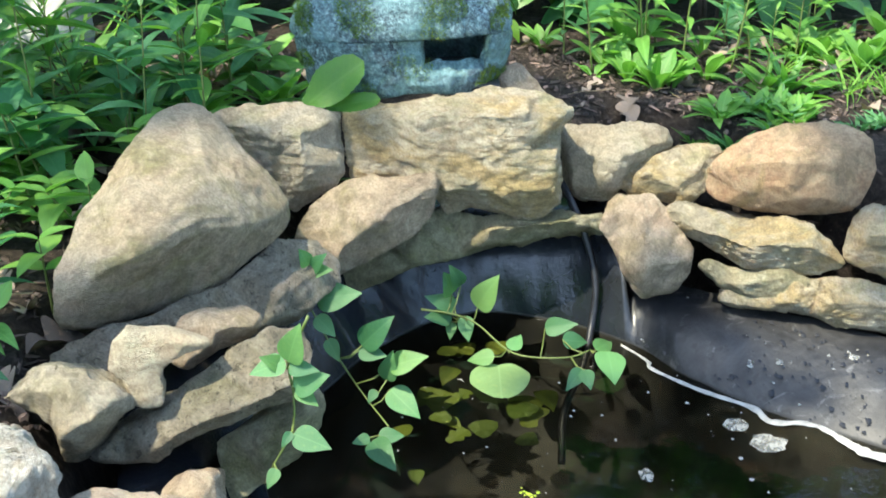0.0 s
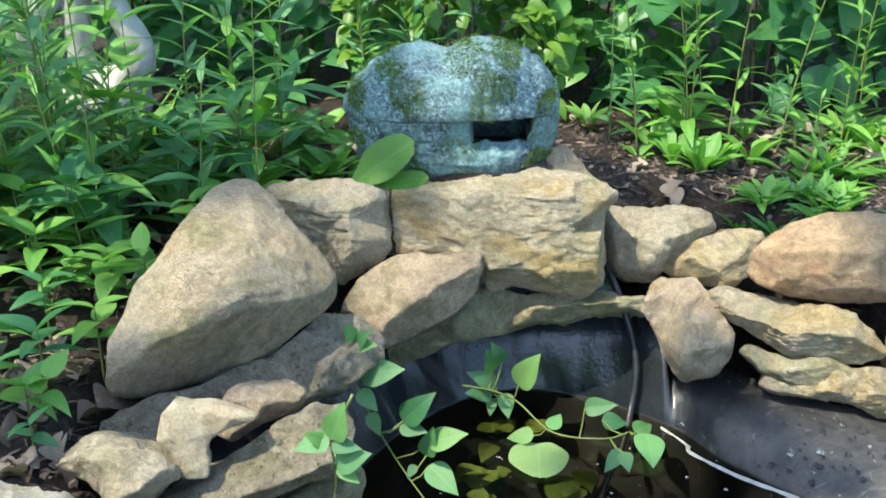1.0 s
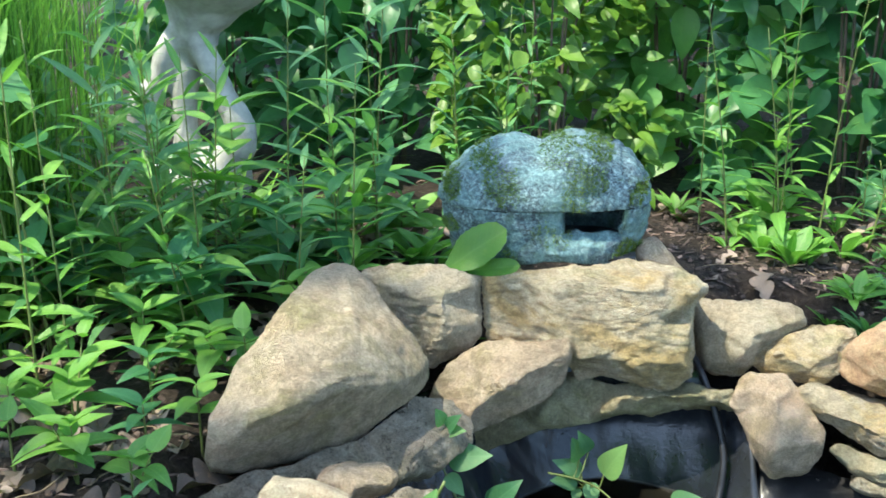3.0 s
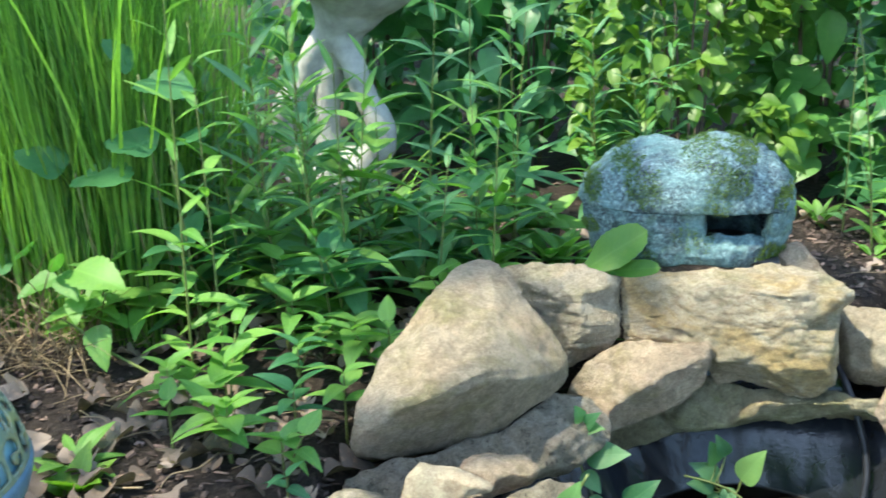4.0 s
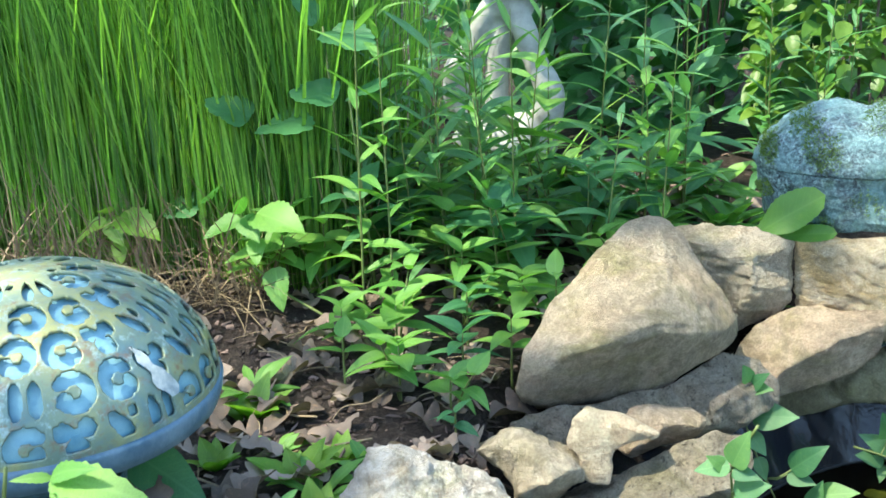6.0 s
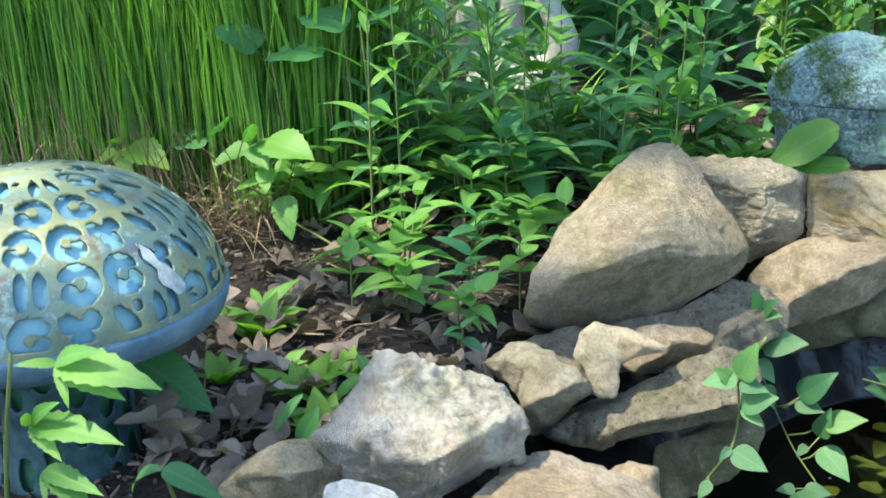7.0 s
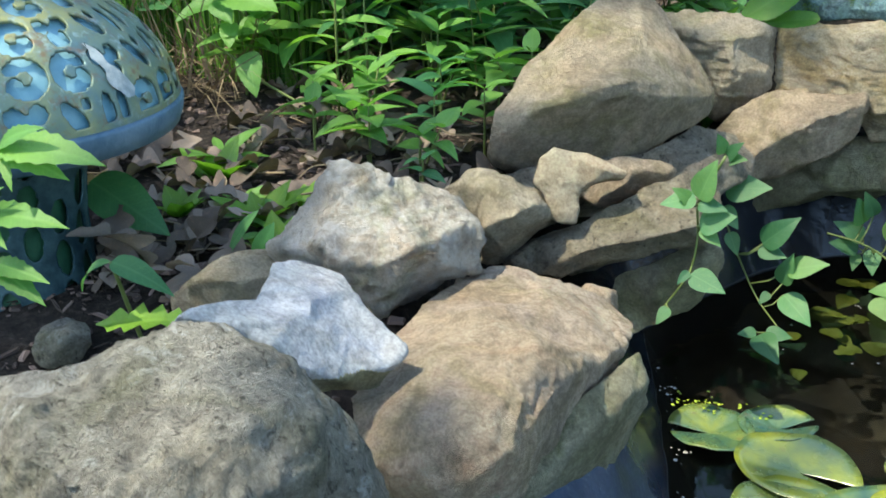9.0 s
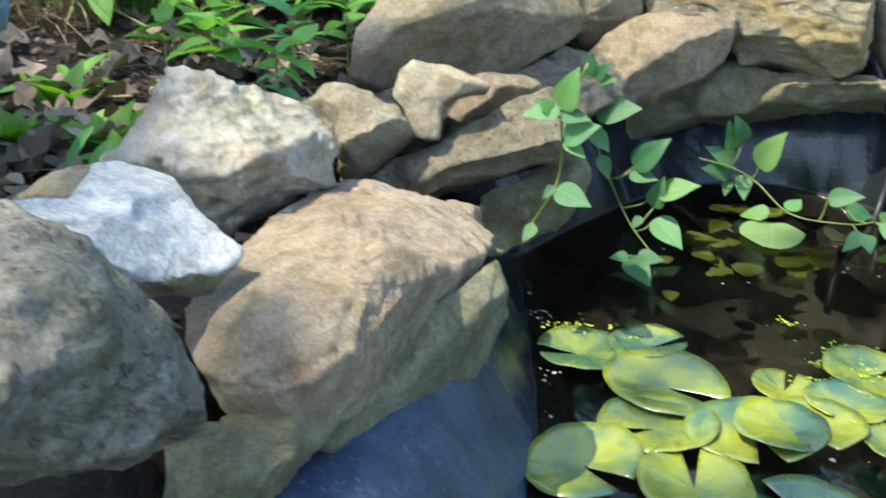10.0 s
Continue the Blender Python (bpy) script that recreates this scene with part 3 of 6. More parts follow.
stone((-0.399, 1.411, 0.367), 45.2, 42.8,
      [(-0.194, -0.041), (-0.169, -0.006), (-0.136, 0.023), (-0.114, 0.052), (-0.07, 0.076), (-0.023, 0.11), (0.024, 0.142), (0.073, 0.164), (0.116, 0.17), (0.146, 0.156), (0.159, 0.117), (0.171, 0.067), (0.189, 0.016), (0.194, -0.031), (0.186, -0.068), (0.144, -0.089), (0.097, -0.099, -0.02), (0.059, -0.112, -0.04), (0.004, -0.115, -0.055), (-0.055, -0.108, -0.065), (-0.107, -0.101, -0.065), (-0.159, -0.093, -0.055), (-0.185, -0.084, -0.04), (-0.195, -0.062, -0.02)],
      [(0.103, 0.134, 0.012), (0.069, 0.069, 0.05), (0.03, 0.011, 0.075), (-0.012, -0.055, 0.09), (0.054, -0.069, 0.074), (0.132, -0.063, 0.042), (-0.088, -0.058, 0.088), (-0.146, -0.051, 0.07), (-0.175, -0.033, 0.03), (-0.058, 0.045, 0.058), (0.012, 0.102, 0.035), (0.1, -0.001, 0.058), (-0.063, -0.094, 0), (0.037, -0.092, 0), (-0.142, -0.078, -0.005)], 0.15,
      M["boulder"], "large rounded triangular grey boulder leaning on a slab", seed=1.0, name="boulder", rough=0.5, soft=7, back=0.75, chip=0.35, flake=0.12, craggy=0.9)
stone((-0.282, 1.741, 0.347), 7.6, 19.6,
      [(-0.127, 0.035), (-0.112, 0.075), (-0.061, 0.083), (-0.001, 0.087), (0.054, 0.075), (0.097, 0.055), (0.1, -0.005), (0.093, -0.055), (0.053, -0.085), (0.013, -0.107), (-0.007, -0.095), (-0.037, -0.055), (-0.072, -0.005)],
      [(-0.09, 0.055, 0.02), (-0.049, 0.03, 0.045), (0.019, 0.025, 0.06), (0.086, 0.047, 0.03), (0.034, -0.043, 0.055), (-0.001, -0.084, 0.02), (0.087, -0.034, 0.03)], 0.14,
      M["limestone"], "rough grey limestone block beside the boulder", seed=2.0, name="stone", rough=1.2, strata=True, crack=0.003)
stone((0.044, 1.765, 0.326), -1.5, 20.9,
      [(-0.239, 0.079), (-0.184, 0.091), (-0.085, 0.1), (0.012, 0.109), (0.05, 0.108), (0.098, 0.105), (0.137, 0.09), (0.156, 0.073), (0.155, 0.049), (0.144, 0.029), (0.142, -0.049), (0.139, -0.087), (0.116, -0.108), (0.074, -0.119), (0.021, -0.105), (-0.018, -0.098), (-0.061, -0.111), (-0.072, -0.082), (-0.137, -0.051), (-0.218, -0.041), (-0.233, 0.018)],
      [(-0.224, 0.061, 0.02), (-0.158, 0.055, 0.03), (-0.137, 0.06, 0.055), (-0.052, 0.064, 0.075), (0.041, 0.065, 0.085), (0.138, 0.056, 0.06), (-0.147, -0.027, 0.02), (-0.115, 0.01, 0.055), (-0.064, -0.06, 0.05), (0.019, -0.068, 0.065), (0.125, -0.066, 0.055), (0.129, -0.01, 0.055), (-0.03, -0.009, 0.07), (0.062, -0.004, 0.075)], 0.17,
      M["sandy"], "big yellowish layered limestone block under the resin rock", seed=3.0, name="stone", rough=0.8, strata=True, crack=0.005, flake=0.06)
stone((0.116, 1.9, 0.394), -4.3, 18,
      [(-0.061, -0.009), (-0.045, 0.022), (-0.023, 0.039), (-0.003, 0.046), (0.023, 0.031), (0.039, 0.003), (0.064, -0.021), (0.057, -0.053), (-0.053, -0.06)],
      [(-0.016, 0.015, 0.03), (0.025, -0.013, 0.03)], 0.1,
      M["tan"], "pale smooth stone behind the big limestone block", seed=4.0, name="stone", rough=0.5, soft=2, chip=0.6, flake=0.06)
stone((-0.152, 1.664, 0.246), 3.4, 23.7,
      [(-0.115, -0.007), (-0.091, 0.023), (-0.039, 0.063), (-0.024, 0.077), (0.053, 0.079), (0.125, 0.076), (0.13, 0.049), (0.116, 0.006), (0.074, -0.029), (0.027, -0.059), (-0.011, -0.075), (-0.04, -0.081), (-0.079, -0.073), (-0.119, -0.045)],
      [(-0.1, -0.015, 0.02), (-0.034, -0.045, 0.05), (0.026, -0.003, 0.06), (0.072, 0.028, 0.055), (0.117, 0.06, 0.035), (-0.013, 0.045, 0.025)], 0.15,
      M["tan"], "tan wedge-shaped stone with a flat sunlit top", seed=5.0, name="stone", rough=0.5, crack=0.003)
stone((-0.012, 1.723, 0.157), -2.2, 25,
      [(-0.236, -0.075), (-0.187, -0.018), (-0.118, 0.020), (-0.06, 0.060), (-0.012, 0.080), (0.056, 0.066), (0.209, 0.077), (0.261, 0.071), (0.269, 0.038), (0.173, 0.026), (0.117, 0.015), (0.078, 0.011), (0.011, -0.007), (-0.067, -0.025), (-0.115, -0.052), (-0.164, -0.076), (-0.214, -0.1)],
      [(-0.115, -0.031, 0.02), (-0.057, 0.006, 0.03), (0.077, 0.04, 0.04), (0.198, 0.055, 0.04)], 0.16,
      M["mossy"], "long greenish ledge stone over the water", seed=6.0, name="stone", rough=0.9, strata=True)
stone((0.277, 1.867, 0.275), -6.7, 20.7,
      [(-0.084, 0.053), (-0.049, 0.061), (-0.009, 0.06), (0.051, 0.064), (0.102, 0.05), (0.111, 0.025), (0.075, -0.003), (0.042, -0.031), (0.014, -0.079), (-0.02, -0.085), (-0.062, -0.07), (-0.082, -0.045), (-0.086, 0.001)],
      [(-0.065, 0.005, 0.04), (-0.02, -0.002, 0.055), (0.023, -0.001, 0.06), (0.081, 0.031, 0.025), (-0.007, -0.058, 0.045), (-0.052, -0.052, 0.03)], 0.15,
      M["limestone"], "pale grey limestone block in the pond edge", seed=7.0, name="stone", rough=1.1, crack=0.003)
stone((0.389, 1.821, 0.257), -11.1, 21.5,
      [(-0.101, -0.027), (-0.081, 0.005), (-0.044, 0.034), (0.012, 0.055), (0.07, 0.055), (0.081, 0.036), (0.059, 0.009), (0.057, -0.021), (0.031, -0.054), (-0.008, -0.056), (-0.077, -0.043)],
      [(-0.05, -0.001, 0.04), (0.043, 0.016, 0.03), (-0, -0.026, 0.03)], 0.14,
      M["sandy"], "flat sandy stone lying on the pond edge", seed=8.0, name="stone", rough=1.0)
stone((0.565, 1.771, 0.271), -16.2, 19.5,
      [(-0.136, -0.032), (-0.131, -0.002), (-0.105, 0.029), (-0.071, 0.066), (-0.016, 0.084), (0.047, 0.093), (0.101, 0.087), (0.135, 0.065), (0.144, 0.019), (0.131, -0.025), (0.112, -0.06), (0.063, -0.072), (0.017, -0.07), (-0.058, -0.073), (-0.107, -0.059), (-0.132, -0.046)],
      [(-0.074, 0.013, 0.05), (0.007, 0.024, 0.08), (0.078, 0.024, 0.06), (0.013, -0.037, 0.05), (-0.06, -0.034, 0.04), (0.084, -0.032, 0.04)], 0.13,
      M["ruddy"], "rounded reddish-brown boulder on stacked flagstones", seed=9.0, name="boulder", rough=0.4, soft=3, back=0.75, chip=0.45, flake=0.10)
stone((0.324, 1.696, 0.175), -11, 24,
      [(-0.081, 0.031), (-0.073, 0.06), (-0.053, 0.085), (-0.001, 0.088), (0.043, 0.062), (0.054, 0.029), (0.079, -0.008), (0.077, -0.046), (0.055, -0.071), (0.009, -0.085), (-0.01, -0.085), (-0.035, -0.053), (-0.057, -0.006)],
      [(-0.059, 0.047, 0.02), (-0.016, 0.039, 0.035), (0.039, 0.037, 0.02), (-0.011, -0.04, 0.05), (0.034, -0.028, 0.055), (0.065, -0.017, 0.025), (0.009, -0.072, 0.03)], 0.12,
      M["tan"], "tan stone block hanging over the liner", seed=10.0, name="stone", rough=0.9)
stone((0.482, 1.676, 0.197), -16.3, 22.9,
      [(-0.134, 0.036), (-0.12, 0.051), (-0.058, 0.045), (-0.012, 0.036), (0.06, 0.036), (0.097, 0.028), (0.134, 0.004), (0.157, -0.026), (0.122, -0.053), (0.078, -0.053), (0.015, -0.052), (-0.022, -0.044), (-0.071, -0.02), (-0.11, -0.005), (-0.13, 0.013)],
      [(-0.115, 0.024, 0.025), (-0.071, 0.002, 0.04), (-0.016, -0.004, 0.05), (0.046, -0.005, 0.055), (0.107, -0.006, 0.05), (0.142, -0.022, 0.02), (0.014, -0.039, 0.03)], 0.18,
      M["sandy"], "sandy flagstone under the reddish boulder", seed=11.0, name="stone", rough=1.0, strata=True, crack=0.003)
stone((0.698, 1.639, 0.199), -21.4, 22.6,
      [(-0.059, -0.017), (-0.054, 0.04), (-0.03, 0.061), (0.02, 0.065), (0.056, 0.053), (0.076, -0.036), (0.038, -0.064), (0.003, -0.06), (-0.052, -0.04)],
      [(-0.016, 0.017, 0.04), (0.027, 0.005, 0.05)], 0.14,
      M["sandy"], "sandy stone block beside the reddish boulder", seed=12.0, name="stone", rough=1.0)
stone((0.489, 1.637, 0.137), -15.9, 25,
      [(-0.085, 0.017), (-0.072, 0.029), (-0.003, 0.02), (0.06, 0.021), (0.088, 0.006), (0.065, -0.041), (0.002, -0.036), (-0.054, -0.014)],
      [(-0.001, -0.003, 0.02), (0.044, -0.008, 0.02)], 0.14,
      M["mossy"], "thin greenish flagstone in the stack", seed=13.0, name="stone", rough=0.8, strata=True)
stone((0.573, 1.601, 0.114), -19.7, 26.4,
      [(-0.145, -0.001), (-0.136, 0.007), (-0.089, -0.003), (-0.038, 0.022), (-0.031, 0.037), (0.021, 0.042), (0.054, 0.051), (0.113, 0.047), (0.174, 0.037), (0.183, -0.043), (0.116, -0.039), (0.065, -0.033), (0.03, -0.033), (0.003, -0.023), (-0.06, -0.023), (-0.124, -0.022), (-0.141, -0.013)],
      [(-0.027, 0.01, 0.03), (0.042, 0.01, 0.04), (0.109, 0.01, 0.04)], 0.16,
      M["sandy"], "thick yellow flagstone lowest over the liner", seed=14.0, name="stone", rough=1.1, strata=True)
stone((-0.336, 1.36, 0.246), 43.5, 45.5,
      [(-0.235, 0.031), (-0.189, 0.041), (-0.072, 0.029), (0.045, 0.043), (0.142, 0.076), (0.208, 0.047), (0.22, -0.003), (0.2, -0.036), (0.145, -0.049), (0.093, -0.043), (0.063, -0.045), (-0.043, -0.033), (-0.128, -0.032), (-0.208, -0.031), (-0.238, 0.003)],
      [(-0.162, -0.009, 0.02), (-0.045, -0.019, 0.03), (0.099, -0.012, 0.03), (0.168, -0.004, 0.02)], 0.07,
      M["grey"], "spotted grey slab lying under the large boulder", seed=15.0, name="stone", rough=0.8)
stone((-0.3, 1.206, 0.293), 10, 21.4,
      [(-0.057, -0.027), (-0.05, -0.013), (-0.037, 0.005), (-0.047, 0.022), (-0.015, 0.038), (0.02, 0.034), (0.045, 0.031), (0.063, 0.02), (0.066, 0.01), (0.055, -0.003), (0.032, -0.011), (0.008, -0.014), (-0.011, -0.03), (-0.031, -0.036), (-0.047, -0.034)],
      [(-0.025, 0.018, 0.02), (0.011, 0.018, 0.03), (0.046, 0.015, 0.025), (-0.003, -0.009, 0.03), (-0.026, -0.018, 0.02)], 0.09,
      M["tan"], "small tan rounded stone on the slab", seed=16.0, name="stone", rough=0.6, soft=2, chip=0.5)
stone((-0.341, 1.1, 0.318), 14.3, 22.3,
      [(-0.054, 0.002), (-0.046, 0.033), (-0.029, 0.048), (-0.01, 0.043), (0.016, 0.041), (0.036, 0.032), (0.064, 0.018), (0.061, 0.012), (0.037, 0.009), (0.02, 0.003), (0.007, -0.005), (0.003, -0.019), (0.006, -0.028), (0.002, -0.049), (-0.014, -0.049), (-0.029, -0.044), (-0.034, -0.029), (-0.038, -0.013)],
      [(-0.042, 0.006, 0.006), (-0.028, 0.037, 0.006), (0.005, 0.031, 0.006), (0.036, 0.021, 0.01), (-0.005, 0.007, 0.006), (-0.014, -0.035, 0.006), (-0.023, -0.005, 0.006)], 0.05,
      M["cut"], "smooth buff stone with a curved notch", seed=17.0, name="stone", rough=0.3, soft=0, voxel=0.0026, back=0.98, chip=0.0, craggy=0.4)
stone((-0.432, 1.061, 0.284), 19.2, 23.1,
      [(-0.076, 0.027), (-0.055, 0.042), (-0.032, 0.05), (-0.001, 0.055), (0.018, 0.045), (0.045, 0.033), (0.062, 0.017), (0.068, -0.004), (0.046, -0.028, -0.02), (0.023, -0.049, -0.03), (0.008, -0.061, -0.03), (-0.02, -0.063, -0.02), (-0.021, -0.04), (-0.024, -0.025), (-0.043, 0.002)],
      [(-0.018, -0.026, 0.045), (0.019, -0.01, 0.055), (0.057, 0.01, 0.035), (-0.019, 0.021, 0.03), (0.018, 0.022, 0.045), (0.003, -0.045, 0.015), (0.038, -0.022, 0.02)], 0.12,
      M["limestone"], "greyish wedge-shaped stone with a pointed side", seed=18.0, name="stone", rough=0.9, crack=0.003)
stone((-0.293, 1.115, 0.247), 11.4, 25,
      [(-0.14, -0.035), (-0.097, -0.002), (-0.04, 0.021), (0.01, 0.048), (0.045, 0.070), (0.087, 0.084), (0.122, 0.080), (0.134, 0.045), (0.120, 0.010), (0.077, -0.007), (0.021, -0.022), (-0.021, -0.04), (-0.064, -0.053), (-0.101, -0.052), (-0.128, -0.045)],
      [(-0.121, -0.035, 0.02), (-0.063, -0.035, 0.03), (-0.021, -0.02, 0.035), (0.02, -0.004, 0.038), (0.075, 0.012, 0.035), (0.117, 0.033, 0.015), (0.012, 0.017, 0.02)], 0.13,
      M["grey"], "flat spotted ledge slab over the water", seed=19.0, name="stone", rough=0.8, strata=True)
stone((-0.292, 1.016, 0.188), 11.7, 28.3,
      [(-0.041, 0.013), (-0.012, 0.030), (0.026, 0.026), (0.032, -0.006), (0.032, -0.036), (-0.004, -0.039), (-0.04, -0.014)],
      [(0.008, 0.01, 0.02)], 0.1,
      M["tan"], "buff prop stone under the ledge slab", seed=20.0, name="stone", rough=0.5)
stone((-0.22, 1.152, 0.182), 8.5, 28,
      [(-0.076, -0.003), (-0.03, 0.028), (0.019, 0.052), (0.051, 0.059), (0.06, 0.033), (0.049, -0.005), (0.02, -0.034), (-0.023, -0.057), (-0.066, -0.077)],
      [(-0.012, -0.005, 0.04), (0.029, 0.022, 0.03)], 0.1,
      M["mossy"], "damp greenish stone at the waterline", seed=21.0, name="stone", rough=0.8)
stone((-0.496, 0.848, 0.312), 25.6, 24.4,
      [(-0.119, 0.001), (-0.104, 0.023), (-0.078, 0.048), (-0.051, 0.092), (-0.012, 0.094), (0.014, 0.08), (0.052, 0.066), (0.084, 0.055), (0.109, 0.029), (0.117, 0.006), (0.112, -0.032), (0.087, -0.044), (0.061, -0.056), (0.035, -0.071), (0.002, -0.086), (-0.023, -0.082), (-0.068, -0.065), (-0.105, -0.032), (-0.119, -0.012)],
      [(-0.104, -0, 0.03), (-0.059, -0.007, 0.055), (-0.014, -0.03, 0.065), (0.036, -0.006, 0.075), (0.1, 0.018, 0.035), (0.013, -0.064, 0.045), (0.086, -0.03, 0.035), (-0.012, 0.048, 0.035), (-0.05, 0.037, 0.035)], 0.16,
      M["pale"], "large whitish limestone block with rough face", seed=22.0, name="stone", rough=1.5, flake=0.055, craggy=2.4)
stone((-0.634, 0.763, 0.274), 36.3, 27.1,
      [(-0.067, -0.006), (-0.057, 0.012), (-0.024, 0.027), (0.008, 0.037), (0.04, 0.036), (0.076, 0.009), (0.079, -0.024), (0.026, -0.036), (-0.018, -0.032), (-0.067, -0.024)],
      [(-0.014, 0.007, 0.04), (0.041, 0.003, 0.04)], 0.1,
      M["limestone"], "low mottled tan stone beside the mushroom lantern", seed=23.0, name="stone", rough=0.6, soft=1, chip=0.6, flake=0.06)
stone((-0.417, 0.547, 0.372), 101.5, 65.6,
      [(-0.08, 0.08), (-0.059, 0.08), (-0.034, 0.066), (-0.001, 0.041), (0.034, 0.046), (0.07, 0.049), (0.1, 0.019), (0.106, -0.008), (0.072, -0.035), (0.054, -0.068), (0.043, -0.092), (0.034, -0.094, -0.008), (0.018, -0.081, -0.02), (-0.023, -0.052, -0.025), (-0.036, -0.034, -0.02), (-0.062, 0.005), (-0.057, 0.027), (-0.067, 0.052)],
      [(-0.073, -0.035, 0.013), (-0.056, -0.048, 0.013), (-0.034, -0.061, 0.013), (0.008, -0.081, 0.011), (-0.051, -0.02, 0.011), (-0.053, 0.031, 0.007), (-0.067, 0.071, 0.005), (0.045, 0.036, 0.006), (0.063, -0.012, 0.008), (-0.02, 0.003, 0.01)], 0.05,
      M["smooth_pale"], "pale bluish-white slab leaning on the broad slab", seed=24.0, name="stone", rough=0.3, soft=1, back=0.86, chip=0.4, flake=0.05, craggy=0.4, side=M["mossy"], voxel=0.0023)
stone((-0.32, 0.72, 0.29), 0, 90,
      [(-0.100, -0.060, -0.020), (-0.105, 0.080, -0.020), (-0.090, 0.170, -0.020), (-0.055, 0.220, -0.018), (0.010, 0.225, -0.030), (0.065, 0.225, -0.050), (0.105, 0.200, -0.060), (0.115, 0.140, -0.050), (0.108, 0.060, -0.030), (0.100, -0.020, -0.014), (0.097, -0.100, -0.008), (0.094, -0.160, -0.008), (0.077, -0.193, -0.015), (0.045, -0.212, -0.028), (0.005, -0.215, -0.032), (-0.035, -0.195, -0.025), (-0.075, -0.140, -0.015)],
      [(0.058, 0.100, -0.005), (0.073, -0.020, 0.018), (0.077, -0.100, 0.020), (0.068, -0.160, 0.016), (0.040, -0.188, 0.004), (-0.010, -0.175, 0.006), (-0.020, -0.070, 0.020), (-0.010, 0.030, 0.012), (0.020, 0.130, -0.004), (-0.050, 0.130, -0.012), (0.045, -0.090, 0.024), (0.030, 0.180, -0.022)], 0.085,
      M["tan"], "broad tan slab overhanging the liner", seed=25.0, name="stone", rough=0.8, crack=0.003, soft=1, chip=0.45, flake=0.05, back=0.86, craggy=1.6)
stone((-0.362, 0.315, 0.409), 36.2, 33.9,
      [(-0.162, 0.046), (-0.129, 0.053), (-0.083, 0.053), (-0.066, 0.053), (-0.031, 0.07), (0.001, 0.068), (0.025, 0.058), (0.055, 0.041), (0.083, 0.025), (0.102, 0.008), (0.108, -0.006), (0.112, -0.03), (0.121, -0.053), (0.117, -0.081), (0.082, -0.1), (-0.022, -0.1), (-0.15, -0.079), (-0.172, -0.024)],
      [(-0.084, 0.021, 0.05), (-0.039, 0.036, 0.045), (0.003, 0.045, 0.035), (0.046, 0.012, 0.08), (0.076, -0.008, 0.075), (-0.008, -0.017, 0.11), (-0.068, -0.026, 0.1), (0.043, -0.042, 0.1), (0.095, -0.043, 0.045), (0.096, -0.063, 0.04), (0.003, -0.056, 0.12)], 0.16,
      M["dark"], "dark weathered boulder with pale lichen flecks", seed=26.0, name="boulder", rough=1.3, soft=1, chip=1.0, flake=0.07, craggy=2.4)
stone((-0.258, 0.700, 0.168), -107.5, 18.7,
      [(0.158, 0.065), (0.094, 0.053), (0.02, 0.04), (-0.061, 0.075), (-0.145, 0.08), (-0.174, 0.024), (-0.14, -0.082), (-0.077, -0.1), (0.005, -0.075), (0.064, -0.073), (0.106, -0.032), (0.145, 0.024)],
      [(0.005, -0.056, 0.02), (-0.103, -0.068, 0.015), (0.064, -0.05, 0.02)], 0.03,
      M["mossy"], "greenish support stone under the broad slab", seed=27.0, name="stone", rough=0.7, chip=0.5)
stone((-0.298, 0.512, 0.206), 27.4, 36.6,
      [(-0.067, 0.023), (-0.002, 0.035), (0.033, 0.046), (0.069, 0.054), (0.066, 0.016), (0.041, -0.01), (0.016, -0.037), (-0.004, -0.06), (-0.079, -0.052), (-0.073, -0.011)],
      [(-0.011, 0.011, 0.04), (0.04, 0.028, 0.03), (-0.028, -0.024, 0.055), (0.021, -0.009, 0.04)], 0.12,
      M["mossy"], "damp buff support stone above the liner", seed=28.0, name="stone", rough=1.1, back=0.95, craggy=2.2)
stone((-0.76, 0.627, 0.245), 45, 25.1,
      [(-0.03, -0.005), (-0.015, 0.021), (0.014, 0.026), (0.033, 0.005), (0.021, -0.024), (-0.022, -0.021)],
      [(0.002, 0.004, 0.03)], 0.08,
      M["dark"], "small dark rock half sunk in soil", seed=29.0, name="stone", rough=0.8)


